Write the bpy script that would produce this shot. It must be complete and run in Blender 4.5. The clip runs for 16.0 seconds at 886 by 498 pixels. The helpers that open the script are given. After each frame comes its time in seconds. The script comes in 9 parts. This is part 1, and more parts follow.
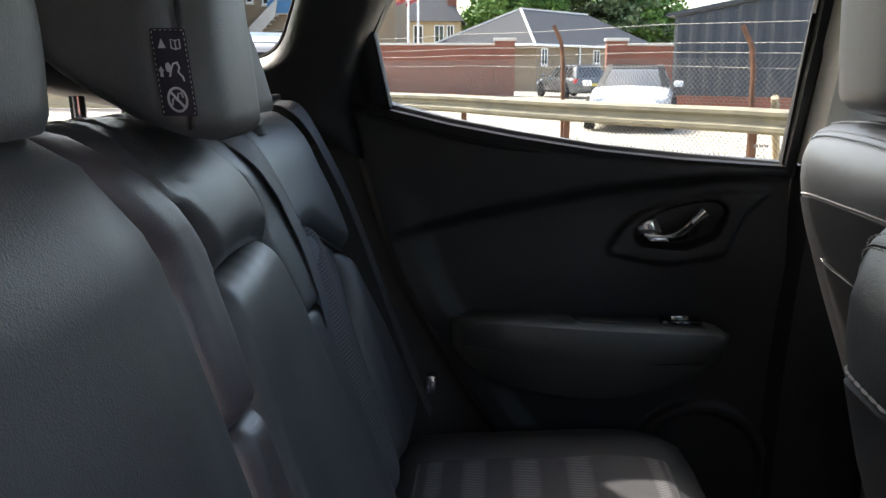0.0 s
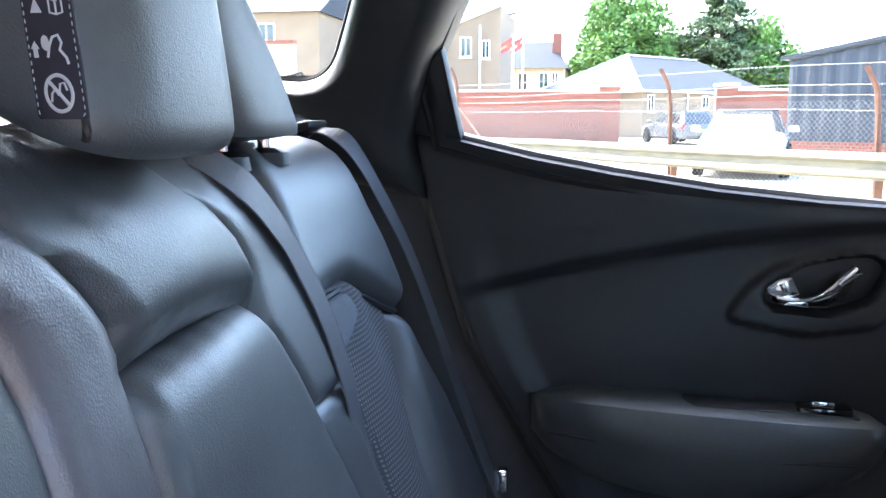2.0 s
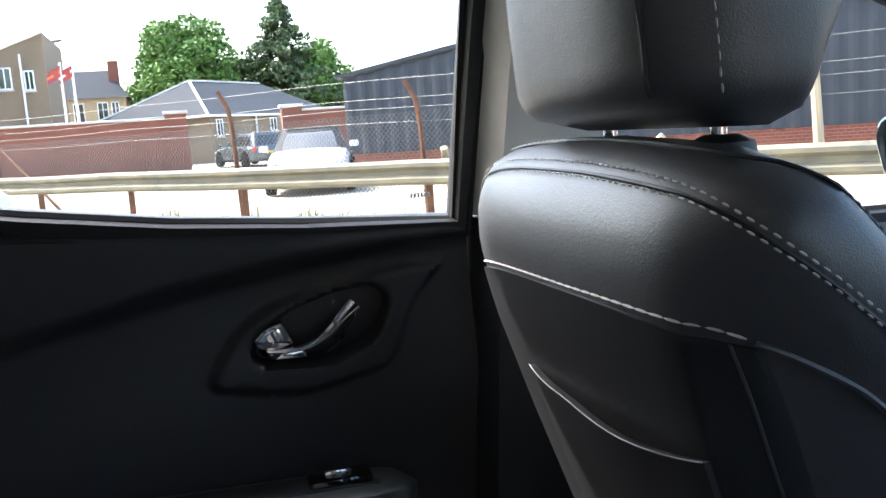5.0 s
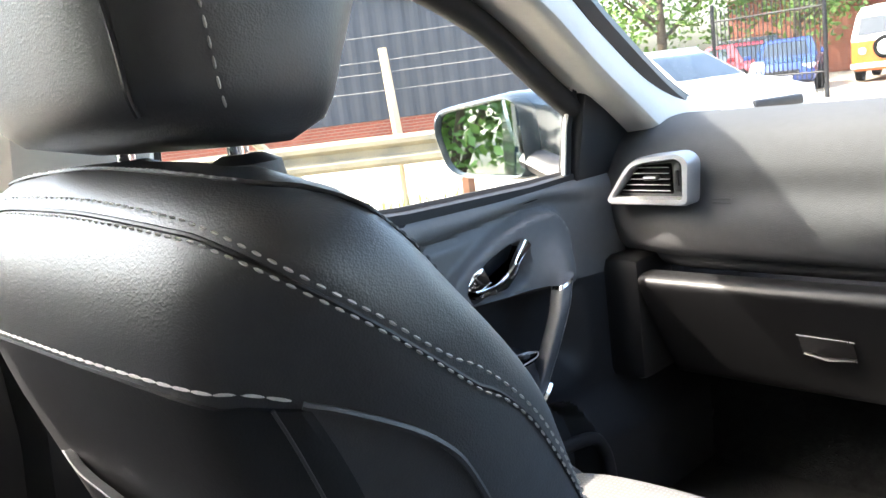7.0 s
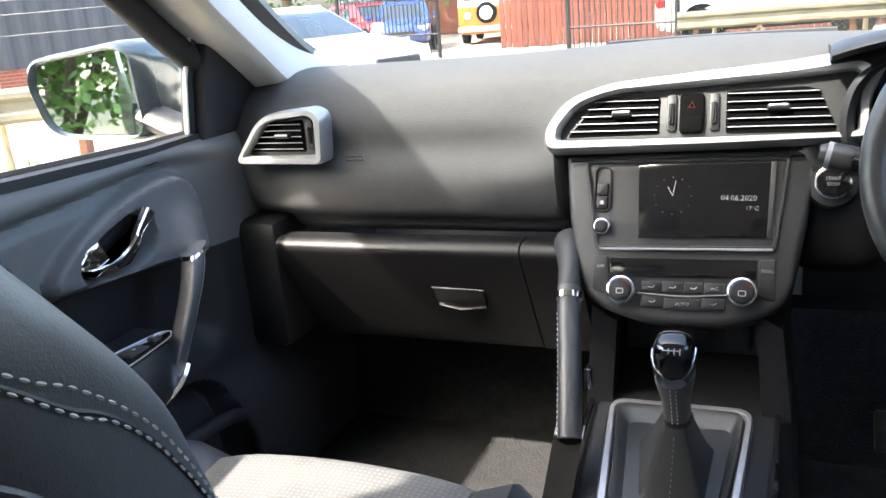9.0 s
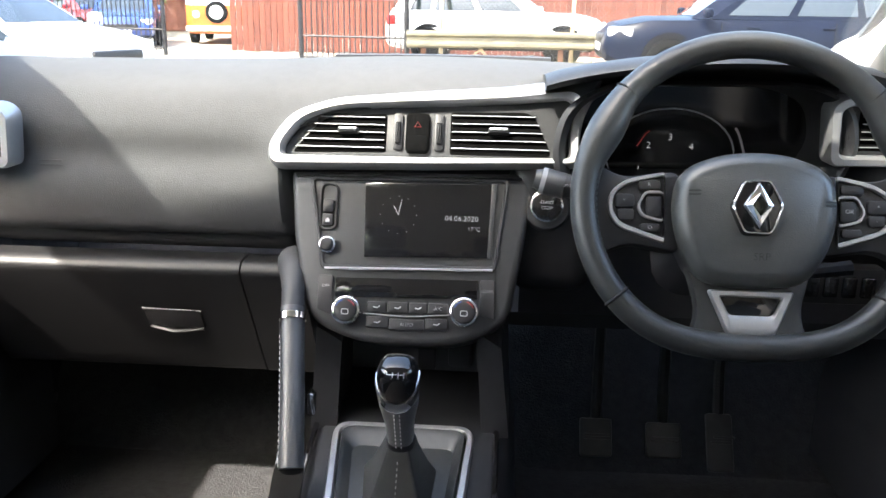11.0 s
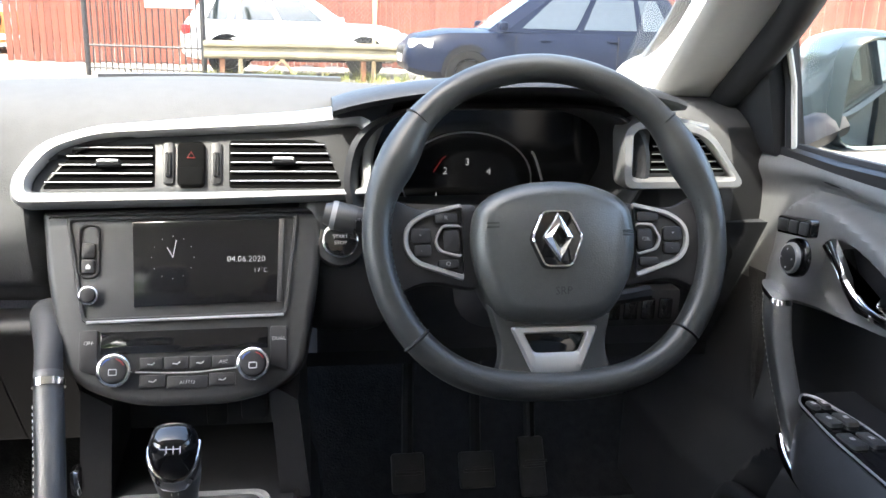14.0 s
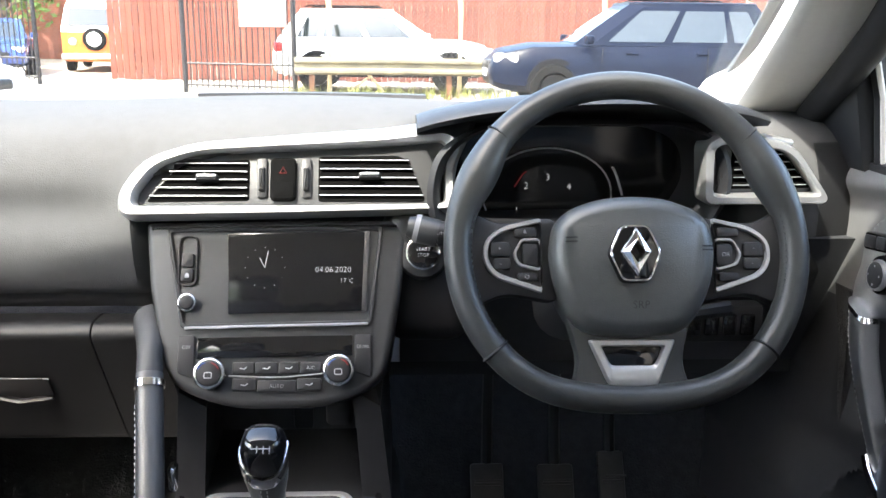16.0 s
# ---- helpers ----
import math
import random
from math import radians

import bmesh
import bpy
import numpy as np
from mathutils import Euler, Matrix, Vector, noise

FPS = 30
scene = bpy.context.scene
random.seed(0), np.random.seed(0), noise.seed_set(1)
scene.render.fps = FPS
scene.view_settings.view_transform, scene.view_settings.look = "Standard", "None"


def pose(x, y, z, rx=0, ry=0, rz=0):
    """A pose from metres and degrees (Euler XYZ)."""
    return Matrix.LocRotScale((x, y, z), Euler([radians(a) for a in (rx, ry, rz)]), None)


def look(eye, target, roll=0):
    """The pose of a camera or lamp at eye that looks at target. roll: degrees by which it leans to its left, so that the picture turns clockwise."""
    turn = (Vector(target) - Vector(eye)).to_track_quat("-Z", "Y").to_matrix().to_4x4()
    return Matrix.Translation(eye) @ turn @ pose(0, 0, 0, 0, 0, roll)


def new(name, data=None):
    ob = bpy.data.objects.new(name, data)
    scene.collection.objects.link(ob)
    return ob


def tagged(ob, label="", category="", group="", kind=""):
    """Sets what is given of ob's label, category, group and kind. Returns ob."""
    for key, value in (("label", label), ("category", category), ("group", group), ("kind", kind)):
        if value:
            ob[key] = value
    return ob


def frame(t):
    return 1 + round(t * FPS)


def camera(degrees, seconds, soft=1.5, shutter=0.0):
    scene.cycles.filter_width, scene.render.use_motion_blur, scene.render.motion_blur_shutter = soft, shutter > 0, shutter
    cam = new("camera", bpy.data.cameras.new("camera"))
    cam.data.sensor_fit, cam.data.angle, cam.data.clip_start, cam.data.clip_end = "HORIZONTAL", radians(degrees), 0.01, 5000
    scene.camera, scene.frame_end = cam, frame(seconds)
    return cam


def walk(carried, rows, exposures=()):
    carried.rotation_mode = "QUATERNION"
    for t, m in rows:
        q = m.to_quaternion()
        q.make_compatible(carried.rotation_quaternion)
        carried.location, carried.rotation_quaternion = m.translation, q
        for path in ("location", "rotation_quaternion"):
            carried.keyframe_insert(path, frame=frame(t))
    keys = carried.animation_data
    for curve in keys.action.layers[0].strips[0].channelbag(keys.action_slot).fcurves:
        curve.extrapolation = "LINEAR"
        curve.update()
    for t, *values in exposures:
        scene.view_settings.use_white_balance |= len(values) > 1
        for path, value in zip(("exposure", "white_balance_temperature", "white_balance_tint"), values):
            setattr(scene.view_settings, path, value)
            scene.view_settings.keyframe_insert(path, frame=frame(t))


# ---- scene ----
cam = camera(55.0, 16.0)
PATH = [
    (0, (0.759, -0.399, 1.273), (-1.194, -0.513, 0.858), 0.2),
    (0.5, (0.682, -0.397, 1.273), (-1.276, -0.565, 0.899), 0.5),
    (1, (0.63, -0.406, 1.276), (-1.328, -0.631, 0.935), 0.0),
    (1.5, (0.562, -0.395, 1.258), (-1.39, -0.685, 0.935), -0.2),
    (2, (0.506, -0.382, 1.24), (-1.438, -0.735, 0.93), -0.0),
    (2.5, (0.461, -0.369, 1.242), (-1.484, -0.747, 0.969), 0.1),
    (3, (0.414, -0.346, 1.245), (-1.543, -0.695, 1.022), -0.6),
    (3.5, (0.367, -0.314, 1.241), (-1.609, -0.549, 1.04), -1.5),
    (4, (0.309, -0.289, 1.234), (-1.68, -0.334, 1.026), -2.5),
    (4.5, (0.25, -0.234, 1.223), (-1.714, 0.05, 0.976), -3.4),
    (5, (0.223, -0.21, 1.224), (-1.67, 0.369, 0.936), -4.0),
    (5.2, (0.206, -0.195, 1.221), (-1.657, 0.47, 0.925), -4.2),
    (7.3, (0.134, -0.097, 1.229), (-1.186, 1.352, 0.832), -6.4),
    (7.5, (0.118, -0.085, 1.214), (-1.116, 1.433, 0.796), -5.8),
    (8, (0.12, -0.066, 1.22), (-0.92, 1.574, 0.743), -6.4),
    (8.5, (0.116, -0.062, 1.225), (-0.771, 1.652, 0.699), -6.1),
    (9, (0.117, -0.045, 1.218), (-0.629, 1.726, 0.665), -5.0),
    (9.5, (0.122, -0.029, 1.216), (-0.477, 1.795, 0.655), -3.7),
    (11.8, (0.111, 0.042, 1.222), (0.123, 1.961, 0.66), 0.4),
    (12, (0.126, 0.055, 1.228), (0.159, 1.965, 0.636), -0.2),
    (12.5, (0.132, 0.076, 1.227), (0.296, 1.975, 0.622), 0.3),
    (13, (0.139, 0.089, 1.23), (0.375, 1.99, 0.655), 0.8),
    (13.5, (0.138, 0.09, 1.229), (0.413, 1.994, 0.685), 1.4),
    (14, (0.139, 0.095, 1.226), (0.436, 2.001, 0.699), 1.6),
    (14.5, (0.141, 0.097, 1.227), (0.438, 2.001, 0.693), 1.4),
    (15, (0.145, 0.097, 1.231), (0.428, 2.003, 0.696), 1.1),
    (15.5, (0.141, 0.082, 1.236), (0.369, 1.997, 0.707), 0.8),
    (16, (0.14, 0.07, 1.232), (0.242, 2.004, 0.732), 0.7),
]
walk(cam, [(t, look(eye, target, roll)) for t, eye, target, roll in PATH],
     exposures=[(0.0, 2.6, 6800, 10), (0.3, 3.05, 6500, 10), (0.8, 4.0, 6100, 10), (1.5, 4.3, 5900, 10), (2.5, 4.4, 5750, 10), (3.5, 4.0, 5900, 10),
                (4.5, 3.1, 6150, 10), (5.2, 3.05, 6200, 10), (7.3, 4.0, 6800, 10), (9.0, 3.85, 6800, 10), (12.0, 4.05, 6700, 10), (16.0, 4.15, 6700, 10)])

# ---- daylight ----
SUN_EL, SUN_AZ = 51.0, -140.0      # degrees; azimuth from straight ahead (+y), to the right positive
world = bpy.data.worlds.new("sky")
scene.world = world
world.use_nodes = True
wn = world.node_tree.nodes
sky = wn.new("ShaderNodeTexSky")
sky.sky_type, sky.sun_disc = "NISHITA", False
sky.sun_elevation, sky.sun_rotation = radians(SUN_EL), radians(SUN_AZ)
sky.air_density, sky.dust_density, sky.ozone_density = 1.0, 4.0, 1.0
wn["Background"].inputs["Strength"].default_value = 0.15
world.node_tree.links.new(sky.outputs[0], wn["Background"].inputs["Color"])
sun = new("sun", bpy.data.lights.new("sun", "SUN"))
sun.data.energy, sun.data.angle, sun.data.color = 1.45, radians(1.0), (1.0, 0.95, 0.88)
_d = Vector((math.sin(radians(SUN_AZ)) * math.cos(radians(SUN_EL)), math.cos(radians(SUN_AZ)) * math.cos(radians(SUN_EL)), math.sin(radians(SUN_EL))))
sun.matrix_world = look(_d * 60, (0, 0, 0))


# ---- materials ----
def mat(name, color, rough=0.5, metal=0.0, var=0.15, vscale=6.0, grain=0.0, gscale=400.0, cells=False, alt=None, spec=0.5, coat=0.0,
        emit=None, rvar=0.1, random_tint=0.0, coat_rough=0.05):
    """Principled surface: colour that varies at two scales, roughness variation and fine relief."""
    m = bpy.data.materials.new(name)
    m.use_nodes = True
    nt = m.node_tree
    n, l = nt.nodes, nt.links.new
    b = n["Principled BSDF"]
    co = n.new("ShaderNodeTexCoord").outputs["Object"]
    big, fine = n.new("ShaderNodeTexNoise"), n.new("ShaderNodeTexNoise")
    big.inputs["Scale"].default_value, big.inputs["Detail"].default_value = vscale, 5
    fine.inputs["Scale"].default_value, fine.inputs["Detail"].default_value = vscale * 17, 3
    for t in (big, fine):
        l(co, t.inputs["Vector"])
    add = n.new("ShaderNodeMath"); add.operation = "MULTIPLY_ADD"
    l(big.outputs["Fac"], add.inputs[0]); add.inputs[1].default_value = 0.65
    sc = n.new("ShaderNodeMath"); sc.operation = "MULTIPLY"; sc.inputs[1].default_value = 0.35
    l(fine.outputs["Fac"], sc.inputs[0]); l(sc.outputs[0], add.inputs[2])
    ramp = n.new("ShaderNodeMapRange")
    ramp.inputs["From Min"].default_value, ramp.inputs["From Max"].default_value = 0.3, 0.7
    l(add.outputs[0], ramp.inputs["Value"])
    mix = n.new("ShaderNodeMix"); mix.data_type = "RGBA"
    c = Vector(color)
    lo, hi = c * (1 - var), (Vector(alt) if alt else c * (1 + var))
    mix.inputs["A"].default_value, mix.inputs["B"].default_value = (*lo, 1), (*hi, 1)
    l(ramp.outputs[0], mix.inputs["Factor"])
    out = mix.outputs["Result"]
    if random_tint:
        info = n.new("ShaderNodeObjectInfo")
        hsv = n.new("ShaderNodeHueSaturation")
        mr = n.new("ShaderNodeMapRange"); mr.inputs["To Min"].default_value, mr.inputs["To Max"].default_value = 1 - random_tint, 1 + random_tint
        l(info.outputs["Random"], mr.inputs["Value"]); l(mr.outputs[0], hsv.inputs["Value"]); l(out, hsv.inputs["Color"])
        out = hsv.outputs["Color"]
    l(out, b.inputs["Base Color"])
    rr = n.new("ShaderNodeMapRange")
    rr.inputs["To Min"].default_value, rr.inputs["To Max"].default_value = max(0.02, rough - rvar * rough), min(1, rough + rvar * rough)
    l(big.outputs["Fac"], rr.inputs["Value"]); l(rr.outputs[0], b.inputs["Roughness"])
    b.inputs["Metallic"].default_value = metal
    b.inputs["Specular IOR Level"].default_value = spec
    b.inputs["Coat Weight"].default_value = coat
    b.inputs["Coat Roughness"].default_value = coat_rough
    if grain:
        g = n.new("ShaderNodeTexVoronoi") if cells else n.new("ShaderNodeTexNoise")
        g.inputs["Scale"].default_value = gscale
        l(co, g.inputs["Vector"])
        g2 = n.new("ShaderNodeTexNoise"); g2.inputs["Scale"].default_value = gscale * 0.45; g2.inputs["Detail"].default_value = 4
        l(co, g2.inputs["Vector"])
        s2 = n.new("ShaderNodeMath"); s2.operation = "ADD"
        l(g.outputs[0], s2.inputs[0]); l(g2.outputs["Fac"], s2.inputs[1])
        bp = n.new("ShaderNodeBump")
        bp.inputs["Strength"].default_value, bp.inputs["Distance"].default_value = grain, 0.6 / gscale
        l(s2.outputs[0], bp.inputs["Height"]); l(bp.outputs[0], b.inputs["Normal"])
    if emit:
        b.inputs["Emission Color"].default_value, b.inputs["Emission Strength"].default_value = (*emit[:3], 1), emit[3]
    return m


def glass_mat(name, tint=(0.96, 0.98, 0.97), gloss=1.0):
    """A thin pane: clear, with a reflection that grows towards grazing angles."""
    m = bpy.data.materials.new(name)
    m.use_nodes = True
    n, l = m.node_tree.nodes, m.node_tree.links.new
    n.remove(n["Principled BSDF"])
    tr, gl, mx, lw = n.new("ShaderNodeBsdfTransparent"), n.new("ShaderNodeBsdfGlossy"), n.new("ShaderNodeMixShader"), n.new("ShaderNodeLayerWeight")
    tr.inputs[0].default_value = (*tint, 1)
    gl.inputs["Roughness"].default_value = 0.02
    lw.inputs["Blend"].default_value = 0.5
    pw, ma = n.new("ShaderNodeMath"), n.new("ShaderNodeMath")
    pw.operation, ma.operation = "POWER", "MULTIPLY_ADD"
    pw.inputs[1].default_value, ma.inputs[1].default_value, ma.inputs[2].default_value = 5.0, 0.55 * gloss, 0.012
    l(lw.outputs["Facing"], pw.inputs[0]); l(pw.outputs[0], ma.inputs[0]); l(ma.outputs[0], mx.inputs[0])
    l(tr.outputs[0], mx.inputs[1]); l(gl.outputs[0], mx.inputs[2])
    l(mx.outputs[0], n["Material Output"].inputs[0])
    return m


def fabric_mat(name, a, b_, scale, kind="dots"):
    """Woven cloth with a small repeating figure in a second shade."""
    m = mat(name, a, 0.9, 0, 0.15, 20, 0.5, 1500)
    n, l = m.node_tree.nodes, m.node_tree.links.new
    b = n["Principled BSDF"]
    co = [x for x in n if x.bl_idname == "ShaderNodeTexCoord"][0].outputs["Object"]
    w1, w2 = n.new("ShaderNodeTexWave"), n.new("ShaderNodeTexWave")
    for w, d in ((w1, "X"), (w2, "Z" if kind == "dots" else "Y")):
        w.bands_direction = d
        w.inputs["Scale"].default_value = scale
        w.inputs["Distortion"].default_value = 0.0 if kind == "dots" else 2.5
        w.inputs["Detail Scale"].default_value = 1.5
        l(co, w.inputs["Vector"])
    mu = n.new("ShaderNodeMath"); mu.operation = "MULTIPLY"
    l(w1.outputs["Fac"], mu.inputs[0]); l(w2.outputs["Fac"], mu.inputs[1])
    st = n.new("ShaderNodeMapRange"); st.inputs["From Min"].default_value, st.inputs["From Max"].default_value = 0.35, 0.6
    l(mu.outputs[0], st.inputs["Value"])
    mix = n.new("ShaderNodeMix"); mix.data_type = "RGBA"
    src = b.inputs["Base Color"].links[0].from_socket
    l(st.outputs[0], mix.inputs["Factor"]); l(src, mix.inputs["A"]); mix.inputs["B"].default_value = (*b_, 1)
    l(mix.outputs["Result"], b.inputs["Base Color"])
    return m


LEATHER = mat("black_leather", (0.056, 0.058, 0.062), 0.44, 0, 0.22, 5, 0.26, 780, True, rvar=0.25, spec=0.85, coat=0.25, coat_rough=0.42)
LEATHER_TAUPE = mat("brown_black_leather", (0.068, 0.055, 0.064), 0.42, 0, 0.2, 6, 0.26, 700, True, rvar=0.25, spec=0.9, coat=0.4, coat_rough=0.42)
SOFT_DOOR = mat("charcoal_soft_touch_door_skin", (0.150, 0.151, 0.152), 0.5, 0, 0.12, 4, 0.3, 800, rvar=0.15)
VENT_BLACK = mat("matt_black_vent", (0.005, 0.005, 0.005), 0.9, 0, 0.2, 20, spec=0.03)
TRIM = mat("black_pillar_plastic", (0.018, 0.019, 0.021), 0.5, 0, 0.2, 5, 0.25, 800, rvar=0.15)
WHEEL_LEATHER = mat("fine_black_leather", (0.062, 0.065, 0.064), 0.33, 0, 0.2, 8, 0.22, 900, True, rvar=0.2, spec=0.8)
REAR_PLASTIC = mat("black_grained_hard_plastic", (0.020, 0.021, 0.024), 0.5, 0, 0.2, 5, 0.3, 900, rvar=0.15)
PLASTIC = mat("black_soft_plastic", (0.048, 0.049, 0.053), 0.55, 0, 0.2, 4, 0.3, 900, rvar=0.15)
DASH = mat("dark_grey_dash_foam", (0.088, 0.089, 0.091), 0.78, 0, 0.10, 4, 0.3, 700, True, rvar=0.12, spec=0.12)
HARD = mat("black_hard_plastic", (0.018, 0.018, 0.020), 0.45, 0, 0.2, 5, 0.2, 800)
STACK = mat("charcoal_plastic", (0.044, 0.045, 0.047), 0.42, 0, 0.12, 6, 0.15, 900)
GLOSS = mat("piano_black", (0.008, 0.008, 0.009), 0.06, 0, 0.1, 4, rvar=0.4, coat=0.5)
RUBBER = mat("black_rubber", (0.015, 0.015, 0.016), 0.8, 0, 0.2, 20)
GLOVEBOX = mat("fine_grained_black_plastic", (0.012, 0.0122, 0.013), 0.46, 0, 0.2, 5, 0.3, 900, rvar=0.15)
RIM_LEATHER = mat("smooth_black_leather", (0.040, 0.042, 0.042), 0.36, 0, 0.2, 8, 0.18, 900, True, rvar=0.25, spec=0.6)
CHROME = mat("chrome", (0.88, 0.88, 0.89), 0.09, 1.0, 0.05, 9)
SATIN = mat("satin_silver", (0.52, 0.525, 0.535), 0.40, 0.75, 0.06, 9)
STITCH = mat("pale_grey_thread", (0.62, 0.61, 0.58), 0.8, 0, 0.15, 300)
BEIGE = mat("light_grey_lining", (0.68, 0.66, 0.61), 0.85, 0, 0.05, 8, 0.3, 1200)
CARPET = mat("dark_carpet", (0.028, 0.028, 0.029), 0.95, 0, 0.5, 60, 1.0, 350)
BELT = mat("black_webbing", (0.085, 0.086, 0.098), 0.5, 0, 0.2, 80, 0.4, 1400)
FABRIC = fabric_mat("dotted_cloth", (0.060, 0.061, 0.068), (0.19, 0.19, 0.205), 60)
RIBBED = mat("ribbed_grey_cloth", (0.12, 0.13, 0.15), 0.75, 0, 0.2, 30, 0.6, 500, True)
WAVECLOTH = fabric_mat("grey_wave_cloth", (0.105, 0.105, 0.104), (0.150, 0.150, 0.147), 48, "wave")
GLASS = glass_mat("window_glass", (0.90, 0.92, 0.91))
# unseen tailgate pane, darkened to hold light off the front seat backs
DIM_GLASS = glass_mat("dimmed_tailgate_glass", (0.30, 0.315, 0.315))
SCREEN_GLASS = glass_mat("laminated_windscreen_glass", (0.73, 0.75, 0.745))
MIRROR = mat("mirror_glass", (0.58, 0.66, 0.62), 0.01, 1.0, 0.0, 3, rvar=0)
WHITE_INK = mat("white_print", (0.55, 0.54, 0.56), 0.6, 0, 0.08, 200)
GREY_INK = mat("grey_print", (0.35, 0.35, 0.36), 0.6, 0, 0.1, 200)
RED_INK = mat("red_print", (0.20, 0.015, 0.015), 0.5, 0, 0.1, 100, emit=(1, 0.05, 0.05, 0.004))
BLUE_INK = mat("blue_print", (0.03, 0.07, 0.30), 0.5, 0, 0.1, 100)
LIT_INK = mat("lit_digits", (0.20, 0.20, 0.21), 0.5, 0, 0.02, 100, emit=(0.75, 0.75, 0.78, 0.045))
SCREEN = mat("dark_display", (0.010, 0.010, 0.011), 0.10, 0, 0.2, 30, rvar=0.3)
CAR_PAINT_DARK = mat("dark_teal_car_paint", (0.035, 0.05, 0.058), 0.25, 0.3, 0.1, 3, coat=0.8)
ASPHALT = mat("pale_dusty_concrete", (0.35, 0.305, 0.24), 0.9, 0, 0.25, 0.35, 0.5, 40, alt=(0.43, 0.385, 0.31))


# ---- mesh helpers ----
def thing(name, label, category, group="", kind="", at=(0, 0, 0)):
    ob = new(name)
    ob.empty_display_size = 0.1
    ob.location = at
    return tagged(ob, label, category, group, kind)


def obj(name, bm, material, smooth=True, angle=40):
    bmesh.ops.recalc_face_normals(bm, faces=bm.faces)
    me = bpy.data.meshes.new(name)
    if smooth:
        for f in bm.faces:
            f.smooth = True
        for e in bm.edges:
            if len(e.link_faces) == 2 and e.calc_face_angle(0) > radians(angle):
                e.smooth = False
    bm.to_mesh(me)
    bm.free()
    for m_ in (material if isinstance(material, (list, tuple)) else [material]):
        me.materials.append(m_)
    return new(name, me)


def part(name, bm, material, parent, label="", smooth=True, angle=40):
    ob = obj(name, bm, material, smooth, angle)
    ob.parent = parent
    base = Vector(parent.location) if parent.type == "EMPTY" else Vector((0, 0, 0))
    if parent.type == "EMPTY":
        ob.matrix_parent_inverse = Matrix.Translation(-base)
    if label:
        ob["label"] = label
    return ob


def B():
    return bmesh.new()


def box(bm, c, s, bev=0.0, rot=None, seg=2):
    """A box of size s round c, with rounded edges."""
    r = bmesh.ops.create_cube(bm, size=1)
    vs = r["verts"]
    bmesh.ops.scale(bm, vec=s, verts=vs)
    if bev:
        es = list({e for v in vs for e in v.link_edges})
        r = bmesh.ops.bevel(bm, geom=es, offset=bev, segments=seg, affect="EDGES", profile=0.5)
        vs = list({v for f in r["faces"] for v in f.verts} | {v for v in vs if v.is_valid})
    m = Matrix.Translation(c) @ (rot.to_4x4() if rot else Matrix())
    bmesh.ops.transform(bm, matrix=m, verts=vs)
    return vs


def loft(bm, rings, closed=True, caps=True):
    vs = [[bm.verts.new(p) for p in r] for r in rings]
    n = len(vs[0])
    for a, b in zip(vs, vs[1:]):
        for i in range(n if closed else n - 1):
            j = (i + 1) % n
            bm.faces.new((a[i], a[j], b[j], b[i]))
    if caps and closed:
        for r in (vs[0], vs[-1]):
            if (r[0].co - r[n // 2].co).length > 1e-6:
                bm.faces.new(r)
    return vs


def tube(bm, pts, rad, seg=10, flat=1.0, up=(0, 0, 1), caps=True, closed=False):
    """Sweeps an ellipse along a line of points; rad is one radius or one a point; flat scales the second axis."""
    pts = [Vector(p) for p in pts]
    n = len(pts)
    rings = []
    for i, p in enumerate(pts):
        a, b = pts[(i - 1) % n] if (closed or i) else p, pts[(i + 1) % n] if (closed or i < n - 1) else p
        t = (b - a).normalized()
        u = Vector(up)
        s = t.cross(u)
        if s.length < 1e-4:
            s = t.cross(Vector((1, 0, 0)))
        s.normalize()
        w = s.cross(t).normalized()
        r = rad[i] if isinstance(rad, (list, tuple)) else rad
        rings.append([p + s * (r * math.cos(k * math.tau / seg)) + w * (r * flat * math.sin(k * math.tau / seg)) for k in range(seg)])
    if closed:
        rings.append(rings[0])
        loft(bm, rings, True, False)
        bmesh.ops.remove_doubles(bm, verts=bm.verts, dist=1e-6)
    else:
        loft(bm, rings, True, caps)


def smooth_line(pts, n=8):
    """Catmull-Rom points through pts."""
    P = [Vector(p) for p in pts]
    P = [P[0] * 2 - P[1]] + P + [P[-1] * 2 - P[-2]]
    out = []
    for i in range(1, len(P) - 2):
        for k in range(n):
            t = k / n
            a, b, c, d = P[i - 1], P[i], P[i + 1], P[i + 2]
            out.append(0.5 * ((2 * b) + (c - a) * t + (2 * a - 5 * b + 4 * c - d) * t * t + (3 * b - a - 3 * c + d) * t ** 3))
    out.append(P[-2])
    return out


def lerp_table(tab, v):
    """Smooth value at v from rows of (v, value)."""
    if v <= tab[0][0]:
        return tab[0][1]
    for (a, x), (b, y) in zip(tab, tab[1:]):
        if v <= b:
            k = (v - a) / (b - a)
            return x + (y - x) * k
    return tab[-1][1]


def sstep(a, b, x):
    t = min(1, max(0, (x - a) / (b - a))) if a != b else float(x > a)
    return t * t * (3 - 2 * t)


